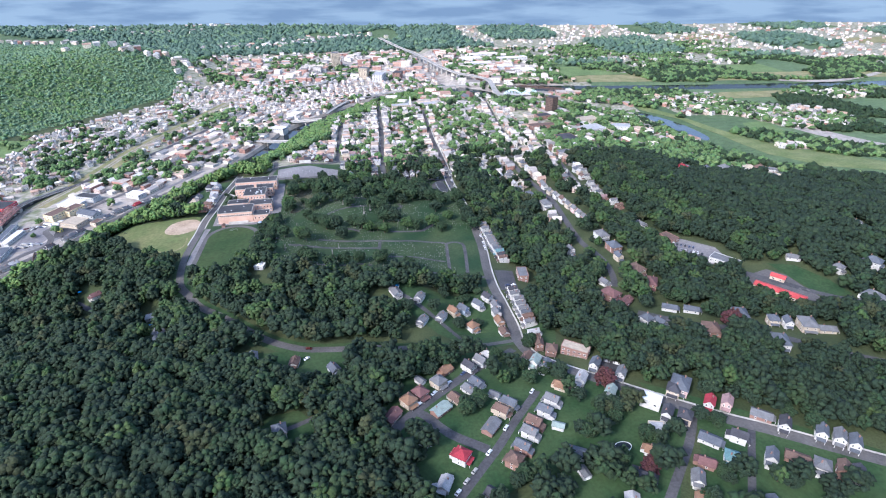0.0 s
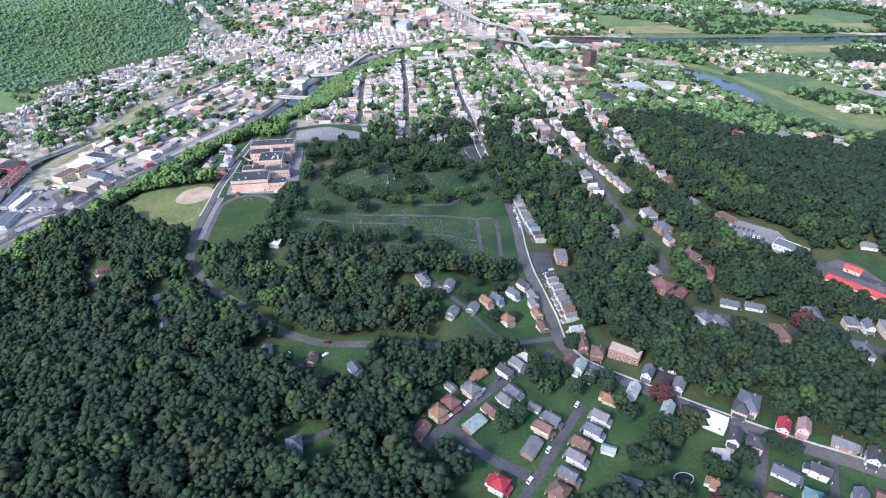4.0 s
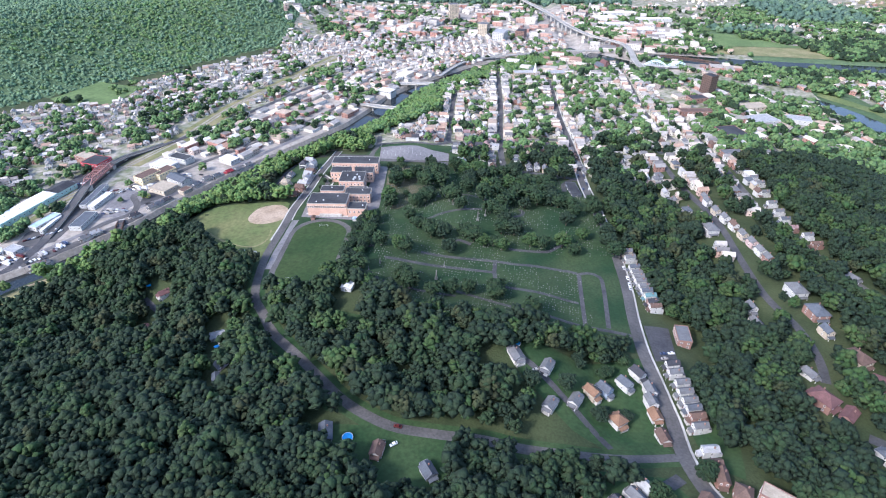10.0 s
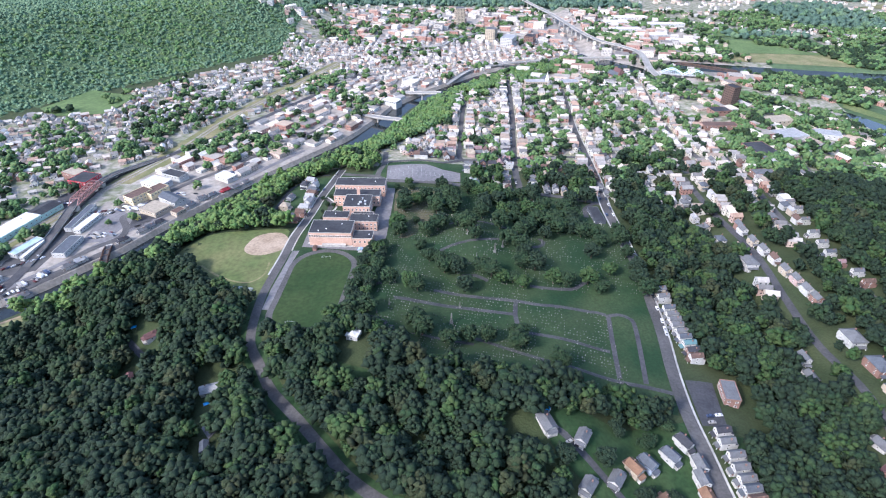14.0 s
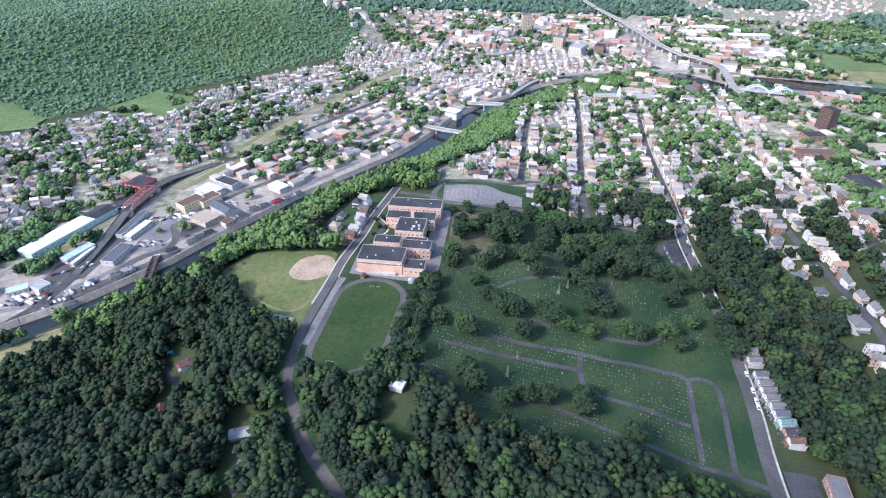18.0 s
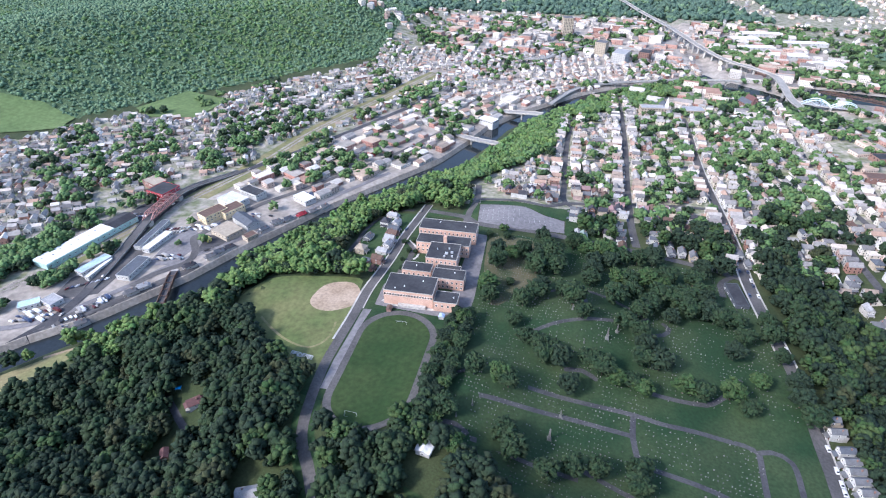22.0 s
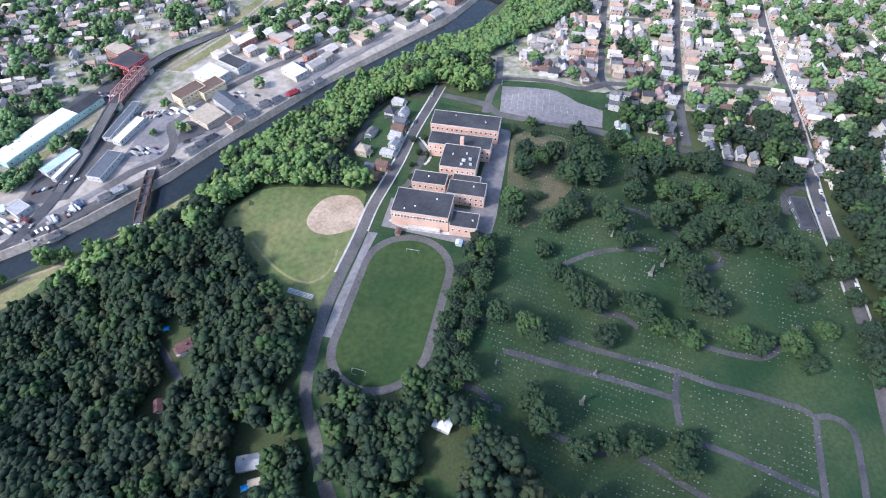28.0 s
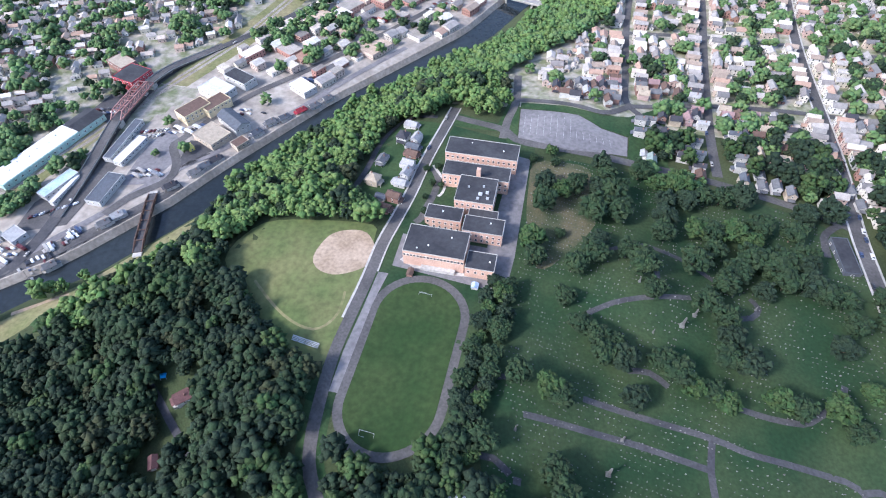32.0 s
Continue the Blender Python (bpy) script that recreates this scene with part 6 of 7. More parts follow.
             ("warehouse", -439, 735, 24, 16, 8, -24, "wall_brick", "roof_tan", "brick works with a sandy roof"),
             ("shed", -376, 637, 7, 50, 4.5, 2, "wall_grey", "roof_slate", "very long narrow grey shed beside the viaduct"),
             ("shed", -363, 626, 8, 33, 4.5, -6, "wall_white", "white", "long shed with a pale roof in a yard"),
             ("warehouse", -357, 582, 12.5, 31, 5, 0, "wall_grey", "roof_slate", "long grey-roofed warehouse beside the viaduct"),
             ("warehouse", -395, 579, 9.5, 30, 5, -16, "wall_white", "roof_blue", "long warehouse with a pale blue roof"),
             ("shed", -387, 575, 4, 30, 4, -3, "wall_white", "white", "long white-roofed shed beside a yard"),
             ("garage", -393, 527, 14, 11, 4.5, -19, "wall_white", "roof_white", "truck garage with a pale roof"),
             ("workshop", -409, 520, 9, 16, 4.0, -50, "wall_white", "teal", "small workshop with a pale teal roof"),
             ("works", -415, 716, 24.5, 24, 10, -14, "red_wall", "tar", "red-painted works with a black roof")):
    plain_building(*args[:-1], args[-1], "works", rows=2 if args[5] > 8 else 1)
plain_building("warehouse", -296, 676, 13.5, 29, 7, 58, "wall_grey", "roof_slate", "grey gabled works shed beside a yard", "works", rise=3)
for x, y, a, wall, roof in ((-248, 705, -38, "brick", "red"), (-267, 684, -40, "white", "grey"), (-273, 668, -30, "white", "slate"), (-240, 715, -35, "grey", "grey"), (-258, 692, -38, "grey", "slate"), (-232, 728, -35, "white", "grey"), (-338, 551, -40, "white", "grey"), (-333, 560, -40, "white", "white"), (-311, 596, -40, "white", "dark"), (-300, 614, -40, "white", "grey"), (-296, 622, -40, "grey", "slate"), (-291, 631, -40, "white", "dark"), (-355, 511, -40, "white", "grey")):
    house("cottage", wall, roof, drop(x, y), radians(a), "buildings along the quay")


def long_teal():
    top = thing("factory", "very long teal metal factory with a white membrane roof", "factory", at=Vector((-430.5, 616, -44)), turn=radians(-14.2))
    BUILT.extend(((-440, 575, 14), (-435, 598, 14), (-430, 616, 14), (-425, 636, 14), (-420, 655, 12)))
    part("wall", a_box(0, 0, -2, 20, 97, 8), "teal", top)
    part("roof", a_box(-0.3, -13, 6.02, 19, 70, 0.4), "white", top, "white membrane roof")
    part("roof", poly_mesh([(-10.2, 22.2, 6.05), (10.2, 22.2, 6.05), (10.2, 48.7, 6.05), (-10.2, 48.7, 6.05), (0, 22.2, 8.4), (0, 48.7, 8.4)], [(0, 4, 5, 3), (4, 1, 2, 5), (0, 1, 4), (2, 3, 5)]), "tar", top, "black monitor roof")
    for i in range(16):
        ob = part("window", WIDE, None, top)
        ob.matrix_basis = Matrix.Translation((10.0, -45 + i * 6.0, 2.6)) @ Matrix.Rotation(math.pi / 2, 4, "Z")
    for i in range(7):
        part("roof_vent", a_box(-3 + 3 * (i % 2), -44 + 9 * i, 6.3, 1.2, 1.2, 0.9, 0.1), "steel", top)


long_teal()


def beam(bm, a, b, w):
    a, b = Vector(a), Vector(b)
    d = b - a
    m = Matrix.Translation((a + b) / 2) @ d.to_track_quat("Z", "Y").to_matrix().to_4x4() @ Matrix.Diagonal((w, w, d.length, 1))
    bmesh.ops.create_cube(bm, size=1.0, matrix=m)


def truss_bridge(name, a, b, width, tall, bays, mat, z, label):
    """Two lattice trusses with a deck and cross bracing."""
    top = thing(name, label, "bridge")
    a, b = Vector((*a, z)), Vector((*b, z))
    t = (b - a).normalized()
    s = Vector((t.y, -t.x, 0)) * width / 2
    up = Vector((0, 0, tall))
    deck = bmesh.new()
    m = Matrix.Translation((a + b) / 2) @ Matrix.Rotation(math.atan2(t.y, t.x), 4, "Z") @ Matrix.Diagonal(((b - a).length, width, 0.8, 1))
    bmesh.ops.create_cube(deck, size=1.0, matrix=m)
    part("deck", deck, "asphalt", top)
    for q in (-s, s):
        bm = bmesh.new()
        p = [a + (b - a) * i / bays for i in range(bays + 1)]
        beam(bm, a + q, b + q, 0.9)
        beam(bm, p[1] + q + up, p[-2] + q + up, 0.8)
        beam(bm, p[0] + q, p[1] + q + up, 0.7)
        beam(bm, p[-1] + q, p[-2] + q + up, 0.7)
        for i in range(1, bays):
            beam(bm, p[i] + q, p[i] + q + up, 0.5)
            if i < bays - 1:
                beam(bm, p[i] + q, p[i + 1] + q + up, 0.4)
                beam(bm, p[i + 1] + q, p[i] + q + up, 0.4)
        part("truss", bm, mat, top)
    for i in range(1, bays):
        bm = bmesh.new()
        c = a + (b - a) * i / bays + up
        beam(bm, c - s, c + s, 0.5)
        part("cross_beam", bm, mat, top)
    for c in (a, b):
        part("abutment", a_box(c.x, c.y, z - 8, 7, width, 7.6, 0.1, math.atan2(t.y, t.x)), "concrete", top)
    return top


truss_bridge("truss_bridge", (-394, 655), (-396, 711), 9, 5.5, 8, "redsteel", -38.0, "rusty red steel truss bridge over railway tracks")
truss_bridge("railway_bridge", (-320, 586), (-300, 532), 6, 1.8, 6, "rust", -42.5, "dark rusted railway bridge over the channel")


def arch_bridge():
    top = thing("arch_bridge", "pale blue bridge with two bowstring arches over the river", "bridge")
    a, b, z = Vector((396, 1192, -40)), Vector((476, 1172, -40)), -40
    t = (b - a).normalized()
    s = Vector((t.y, -t.x, 0)) * 5
    bm = bmesh.new()
    bmesh.ops.create_cube(bm, size=1.0, matrix=Matrix.Translation((a + b) / 2) @ Matrix.Rotation(math.atan2(t.y, t.x), 4, "Z") @ Matrix.Diagonal(((b - a).length + 30, 10, 1.0, 1)))
    part("deck", bm, "concrete", top)
    for span in (0, 1):
        for q in (-s, s):
            bm, n = bmesh.new(), 12
            p0, p1 = a + (b - a) * span * 0.5, a + (b - a) * (span * 0.5 + 0.5)
            pts = [p0 + (p1 - p0) * i / n + q + Vector((0, 0, 9 * math.sin(math.pi * i / n))) for i in range(n + 1)]
            for u, v in zip(pts, pts[1:]):
                beam(bm, u, v, 1.1)
            arch = part("arch", bm, "paleblue", top)
            for i in range(1, n):
                rod = bmesh.new()
                beam(rod, pts[i], Vector((pts[i].x, pts[i].y, z)), 0.35)
                part("hanger", rod, "paleblue", arch)
    for k in (0, 0.5, 1):
        c = a + (b - a) * k
        part("pier", a_box(c.x, c.y, -50, 3, 10, 9.6, 0.2, math.atan2(t.y, t.x)), "concrete", top)


arch_bridge()
truss_bridge("railway_bridge", (446, 1262), (552, 1196), 6, 3.5, 10, "rust", -41, "long dark railway bridge over the river")


def highway(points, width, z0, z1, label, surface="deck"):
    """A raised road on piers."""
    v, f, path = strip(points, width, 0, 14, level=0)
    top = thing("elevated_road", label, "road")
    n = len(path)
    zs = [z0 + (z1 - z0) * sst(0, 1, i / (n - 1)) for i in range(n)]
    row = len(v) // n
    top_v = [(x, y, zs[i // row]) for i, (x, y, _) in enumerate(v)]
    low_v = [(x, y, z - 1.4) for x, y, z in top_v]
    k = len(top_v)
    faces = list(f) + [tuple(k + q for q in reversed(p)) for p in f]
    for i in range(n - 1):
        for c in (0, row - 1):
            faces.append((i * row + c, (i + 1) * row + c, k + (i + 1) * row + c, k + i * row + c))
    part("deck", mesh_from("deck", top_v + low_v, faces, [surface]), None, top)
    for side in (0, row - 1):
        pv = [(x, y, z + dz) for i in range(n) for x, y, z in (top_v[i * row + side],) for dz in (0, 0.9)]
        part("barrier", mesh_from("barrier", pv, [(2 * i, 2 * i + 2, 2 * i + 3, 2 * i + 1) for i in range(n - 1)], ["concrete"]), None, top)
    for i in range(2, n - 1, 2):
        x, y = path[i].x, path[i].y
        g = height(x, y)
        if zs[i] - g > 3:
            part("pier", a_box(x, y, g - 2, 2, width * 0.6, zs[i] - g + 0.8, 0.1), "concrete", top)
    ROADS.append((path, width))


highway([(180, 2050), (217, 1870), (270, 1660), (300, 1500), (330, 1402), (366, 1355), (388, 1310), (385, 1254), (376, 1188), (378, 1142), (390, 1095)], 12, -30, -32, "curving grey elevated highway on concrete piers")
highway([(-113, 1372), (-75, 1354), (-16, 1367), (8, 1420), (73, 1490), (139, 1493), (187, 1456)], 9, -36, -36, "pale elevated road curving into the town")
highway([(-378, 550), (-381, 575), (-386, 612), (-394, 655)], 9, -43.2, -38.0, "road ramp rising to the truss bridge", "street")
highway([(-396, 711), (-391, 737), (-381, 760), (-363, 790)], 9, -38.0, -43.2, "road ramp falling from the truss bridge", "street")
highway([(-70, 1062), (-10, 1040)], 12, -41, -34, "low road bridge over the channel")
highway([(-125, 955), (-88, 935), (-60, 925)], 10, -41, -38, "low road bridge over the channel")
highway([(0, 1104), (42, 1193), (97, 1234), (189, 1267), (236, 1282), (330, 1290)], 8, -40, -38, "pale riverside road on a wall")

# ---- landmarks of the town ----
plain_building("tower_block", 424, 962, 14, 18, 30, 25, "roof_brown", "tar", "dark brown tower block", rows=8, step=3.5)
plain_building("tower_block", 24, 1600, 22, 26, 42, 10, "wall_tan", "roof_grey", "tan high-rise block in the town centre", rows=11, step=3.5)
plain_building("office_block", 130, 1400, 26, 40, 20, -20, "wall_white", "roof_white", "white office block with flat roof", rows=5)
plain_building("office_block", 95, 1450, 22, 24, 26, -20, "wall_tan", "roof_grey", "tall pale office block with flat roof", rows=7)
plain_building("office_block", 180, 1430, 20, 30, 16, -20, "wall_brick", "tar", "dark brick office block in the town", rows=4)
plain_building("store", -86, 1010, 26, 16, 9, -28, "wall_white", "white", "bright white store beside the channel", rows=1)
for x, y, w, d in ((430, 1560, 60, 26), (470, 1500, 70, 30), (520, 1440, 60, 34), (540, 1620, 90, 24), (420, 1640, 60, 30), (470, 1700, 90, 26)):
    plain_building("warehouse", x, y, w, d, 8, 5, "wall_white", "white", "long white-roofed warehouse in the town", "warehouse", step=9)


def church(x, y, turn, wall, spire_mat, tall, label):
    top = plain_building("church", x, y, 12, 26, 9, turn, wall, "roof_slate", label, "church", rise=5, step=4)
    tower = part("tower", a_box(0, -15, -2, 5, 5, tall * 0.5 + 2, 0.1), wall, top)
    part("spire", poly_mesh([(-2.6, -17.6, tall * 0.5), (2.6, -17.6, tall * 0.5), (2.6, -12.4, tall * 0.5), (-2.6, -12.4, tall * 0.5), (0, -15, tall)], [(0, 1, 4), (1, 2, 4), (2, 3, 4), (3, 0, 4), (3, 2, 1, 0)]), spire_mat, tower)


plain_building("garage", 146.5, 590, 9.5, 27, 3.4, 5, "roof_slate", "tar", "low dark flat-roofed garage beside the cemetery gate", "garage", step=6)
church(166, 1075, 0, "wall_white", "trim", 28, "white church with a tall pointed spire")
church(301, 1150, 20, "wall_brick", "roof_maroon", 22, "red-brick church with a tower")
plain_building("church", 310, 1160, 10, 20, 12, 20, "wall_brick", "roof_maroon", "red-brick church hall with steep roof", rise=6)
plain_building("hospital", 150, 1062, 40, 16, 10, 5, "wall_tan", "roof_white", "broad pale institutional block with flat roof", rows=2)
plain_building("hospital", 205, 1070, 30, 20, 9, 8, "wall_tan", "roof_white", "pale institutional block with flat roof", rows=2)


# ---- single trees ----
TREE = {}


def tree(x, y, size, mat, label, category="tree", cone=False):
    """A tree as a thing: tapered trunk with limbs, and a crown of leafy clumps."""
    k = (mat, cone, random.randrange(4))
    m = Matrix.Translation(drop(x, y)) @ Matrix.Rotation(random.uniform(0, 6.28), 4, "Z")
    if k in TREE:
        ob = copy_thing(TREE[k], m)
    else:
        ob = thing("tree", label, category)
        v, f = trunk(4.5, 0.38)
        part("trunk", mesh_from("trunk", v, f, ["bark"]), None, ob, "brown bark trunk")
        v, f = crown(46, 2.4, 12.0, 1.0, 1.1, 0.35, True) if cone else crown(130, 5.1, 8.2, 2.6, 1.3, 0.42)
        part("crown", mesh_from("crown", v, f, [mat]), None, ob)
        TREE[k] = ob
        ob.matrix_basis = m
    ob.scale = (size, size, size * random.uniform(0.85, 1.1))
    return tagged(ob, label, category, "cemetery trees" if "cemetery" in label else "")


random.seed(5)
CEMETERY_TREES = [(-31, 591), (-32, 610), (-21, 606), (-12, 612), (2, 612), (3, 634), (7, 626), (12, 608), (14, 592), (-1, 589), (-35, 560), (-32, 546), (4, 566), (1, 553), (19, 560), (26, 546), (-8, 543), (28, 633), (39, 626), (52, 628),
                  (44, 611), (42, 595), (40, 579), (57, 614), (60, 588), (67, 620), (79, 622), (68, 587), (91, 623), (69, 573), (81, 590), (91, 585), (55, 556), (99, 600), (117, 597), (99, 567), (106, 571), (89, 569), (118, 577), (119, 570),
                  (106, 557), (120, 557), (80, 559), (72, 548), (135, 552), (125, 553), (143, 621), (127, 616)]
KNOLL_TREES = [(-13, 521), (-4, 504), (5, 499), (13, 496), (18, 489), (8, 489), (33, 532), (37, 492), (44, 487), (60, 531), (70, 523), (72, 513), (79, 499), (68, 500), (52, 482), (60, 482), (67, 477), (24, 470), (-17, 464), (-11, 461), (93, 548),
               (137, 535), (155, 541), (156, 521), (157, 498), (160, 477), (157, 487), (157, 558), (127, 519), (-46, 517), (-46, 494), (-32, 468), (91, 484), (101, 482), (118, 485), (126, 477), (137, 497),
               (-43, 433), (-35, 410), (-10, 427), (-5, 416), (12, 406), (25, 413), (57, 409), (59, 420), (38, 415), (81, 392)]
for x, y in CEMETERY_TREES + KNOLL_TREES:
    tree(x, y, random.uniform(1.1, 1.65) if (x, y) in CEMETERY_TREES else random.uniform(0.95, 1.4), random.choice(("leaf_dark", "leaf", "leaf", "leaf", "leaf_light")), "dark green broadleaf tree on the cemetery lawn")
for x, y in ((-19, 570), (-42, 634), (-27, 632)):
    tree(x, y, 0.6, "leaf", "small round tree on the cemetery lawn")
for x, y in ((-160, 565), (-164, 562), (-152, 567), (-148, 571), (-168, 558)):
    tree(x, y, random.uniform(0.75, 0.95), "leaf_blue", "blue-green spruce beside the ball field", cone=True)
for x, y, s in ((183, 208, 1.15), (304, 254, 1.4), (178, 143, 0.9)):
    tree(x, y, s, "leaf_red", "copper-leaved beech beside houses")
GARDEN = [(160, 225), (135, 240), (128, 228), (140, 222), (150, 228), (100, 205), (92, 200), (128, 250), (95, 258), (75, 245), (175, 178), (180, 185), (170, 192), (165, 180), (232, 165), (225, 172), (156, 170), (150, 150), (165, 150), (190, 162),
          (112, 150), (95, 142), (85, 135), (240, 190), (262, 178), (278, 168), (285, 150), (215, 130), (240, 125), (125.4, 306.5), (110, 304.5), (94.3, 323.3), (122.2, 338.9), (134.6, 349), (105, 340), (73.4, 322.9), (150.5, 262.9), (60, 172), (130, 140), (200, 120)]
for x, y in GARDEN:
    for k in range(2):
        tree(x + random.uniform(-5, 5) * k, y + random.uniform(-5, 5) * k, random.uniform(0.55, 1.0), random.choice(("leaf", "leaf_dark")), "leafy shade tree in a back garden")
for x, y in ((-100, 560), (-103, 572), (-106, 585), (-104, 598), (-111, 612), (-98, 597), (-104, 615)):
    tree(x, y, random.uniform(0.35, 0.55), "leaf", "small round tree beside the school")
for y in range(424, 524, 9):
    for x in (-57, -48):
        tree(x + 0.06 * (y - 438) + random.uniform(-2, 2), y + random.uniform(-3, 3), random.uniform(0.75, 1.1), random.choice(("leaf_dark", "leaf", "leaf_light")), "tree along the edge of the running track")
for x, y in ((-155, 578), (-160, 585), (-168, 572), (-175, 565), (-150, 575), (-165, 592), (-172, 583), (-140, 566), (-182, 560), (-190, 556)):
    tree(x, y, random.uniform(0.7, 1.0), random.choice(("leaf", "leaf_dark")), "tree behind the ball field")


# ---- cars ----
def car_parts():
    top = thing("car", "parked car on the asphalt", "car", "parked cars")
    bm = bmesh.new()
    prof = [(-2.2, 0.35), (-2.2, 0.85), (-1.2, 0.95), (-0.7, 1.45), (0.9, 1.45), (1.7, 0.95), (2.2, 0.8), (2.2, 0.35)]
    vs = [[bm.verts.new((x * (0.98 if z > 1.2 else 1), s * (0.72 if z > 1.2 else 0.9), z)) for x, z in prof] for s in (-1, 1)]
    for i in range(len(prof)):
        j = (i + 1) % len(prof)
        bm.faces.new((vs[0][i], vs[0][j], vs[1][j], vs[1][i]))
    bm.faces.new(vs[0][::-1])
    bm.faces.new(vs[1])
    body = part("body", bm, "car", top)
    part("windscreen", poly_mesh([(0.98, -0.66, 1.42), (0.98, 0.66, 1.42), (1.68, 0.78, 1.0), (1.68, -0.78, 1.0)], [(0, 1, 2, 3)]), "glass", body, "dark glass")
    part("rear_window", poly_mesh([(-0.78, -0.66, 1.42), (-0.78, 0.66, 1.42), (-1.24, 0.76, 1.0), (-1.24, -0.76, 1.0)], [(3, 2, 1, 0)]), "glass", body, "dark glass")
    for x in (-1.4, 1.4):
        for y in (-0.8, 0.8):
            bm = bmesh.new()
            bmesh.ops.create_cone(bm, cap_ends=True, segments=10, radius1=0.33, radius2=0.33, depth=0.24, matrix=Matrix.Translation((x, y, 0.33)) @ Matrix.Rotation(math.pi / 2, 4, "X"))
            part("wheel", bm, "tyre", top)
    return top


CAR = None


def park(x, y, turn, up=0.42):
    global CAR
    m = Matrix.Translation(drop(x, y, up)) @ Matrix.Rotation(turn, 4, "Z")
    if CAR is None:
        CAR = car_parts()
        CAR.matrix_basis = m
        return
    copy_thing(CAR, m)


def along(points, off, gap, a, b, chance):
    path = strip(points, 4)[2]
    n = len(path)
    s = 0.0
    for i in range(int(a * n), int(b * n) - 1):
        s += (path[i + 1] - path[i]).length
        if s > gap:
            s = 0.0
            if random.random() < chance:
                t = (path[i + 1] - path[i]).normalized()
                park(path[i].x + t.y * off, path[i].y - t.x * off, math.atan2(t.y, t.x))


along(MAIN_STREET, -3.1, 7, 0.33, 0.62, 0.5)
along(MAIN_STREET, 3.1, 7, 0.05, 0.5, 0.45)
along([(140, 212), (135, 206), (119, 189), (105, 173), (94, 162), (70, 138)], 2.2, 7, 0, 1, 0.5)
along([(140.6, 263), (107, 242), (84, 225), (64, 209)], 2.4, 8, 0, 1, 0.4)
along([(109, 1177), (100, 1000), (96, 900), (88, 795), (81.8, 699.3), (82, 650)], 2.6, 8, 0.3, 1, 0.6)
along(SCHOOL_ROAD, 2.8, 9, 0.0, 0.2, 0.35)
along(VIADUCT, 2.2, 22, 0, 0.6, 0.6)
for x, y, a in ((165.1, 361.9, 0.1), (164.1, 356.9, 0.1), (171.2, 363.8, 0.1), (-3, 292, -0.2), (-4, 280, 0.6), (75.9, 329, 0.5), (196, 232, -0.6), (201, 228, -0.6), (206, 225, -0.5), (-125, 354, 1.9), (-121.5, 350, 1.9), (-119, 341, 1.7)):
    park(x, y, a, 0.5)
for k in range(16):
    park(-372 + 3.1 * (k % 8), 660 - 7 * (k // 8) + 1.2 * (k % 8) - 10, 1.2, 0.3)
for k in range(12):
    park(340 + 2.6 * (k % 6), 392 - 14 * (k // 6) - 2.6 * (k % 6), 0.9, 0.4)
for k in range(9):
    park(-396 + 3.0 * k, 552 + 2.4 * k - 6, 1.0, 0.3)


# ---- vehicles far across the water ----
def far_vehicles():
    r = np.random.default_rng(31)
    vs, fs, base = [], [], 0
    spots = [(-367 + 0.42 * k + r.uniform(-5, 5), 500 + 1.5 * k, 1.0) for k in range(30)]
    spots += [(x0 + 3.0 * (k % 9) + 0.8 * (k // 9), y0 + 6.0 * (k // 9) + 0.9 * (k % 9), 1.3) for x0, y0, n in ((-350, 600, 18), (-408, 500, 27), (-425, 665, 18), (-345, 655, 18), (-300, 690, 12), (-270, 745, 18), (-230, 800, 27), (-290, 790, 18), (-180, 900, 27), (-240, 860, 18), (-130, 980, 18)) for k in range(n) if r.random() < 0.7]
    for x, y, a in spots:
        long = r.random() < 0.12
        w, d, h = (1.2, 4.5, 2.8) if long else (0.9, 2.2, 1.4)
        z, c, s = height(x, y) + 0.45, math.cos(a + r.uniform(-0.1, 0.1)), math.sin(a)
        for px, py, pz in [(-w, -d, 0.3), (w, -d, 0.3), (w, d, 0.3), (-w, d, 0.3), (-w, -d, h * 0.62), (w, -d, h * 0.62), (w, d, h * 0.62), (-w, d, h * 0.62), (-w * 0.8, -d * 0.6, h), (w * 0.8, -d * 0.6, h), (w * 0.8, d * 0.35, h), (-w * 0.8, d * 0.35, h)]:
            vs.append((x + px * c - py * s, y + px * s + py * c, z + pz))
        fs += [tuple(base + i for i in q) for q in ((0, 1, 5, 4), (1, 2, 6, 5), (2, 3, 7, 6), (3, 0, 4, 7), (4, 5, 9, 8), (5, 6, 10, 9), (6, 7, 11, 10), (7, 4, 8, 11), (8, 9, 10, 11))]
        base += 12
    tagged(new("parked_vehicles", mesh_from("parked_vehicles", vs, fs, ["cars"])), "many parked cars and vans across the channel", "vehicles", "", "stuff")


far_vehicles()


# ---- graves ----
def graves():
    """Rows of small headstones, and a few obelisks as things."""
    r = np.random.default_rng(21)
    vs, fs, base = [], [], 0
    dirn = Vector((0.965, -0.16))
    for row in range(-52, 60):
        for col in range(-60, 66):
            u, v = col * 2.2 + r.uniform(-0.6, 0.6), row * 3.3 + r.uniform(-0.3, 0.3)
            x, y = 50 + u * dirn.x + v * 0.16, 510 + u * dirn.y + v * 0.965
            keep = 0.85 if x < 8 and y > 540 else (0.75 if y < 470 else 0.55) * (0.12 + 0.88 * (math.sin(x * 0.13 + 0.6) * math.sin(y * 0.11) > -0.2))
            if r.random() > keep or not inside(np.array(x), np.array(y), CEMETERY) or x < -40 or (x > 80 and 455 < y < 475) or (x > 126 and y < 470):
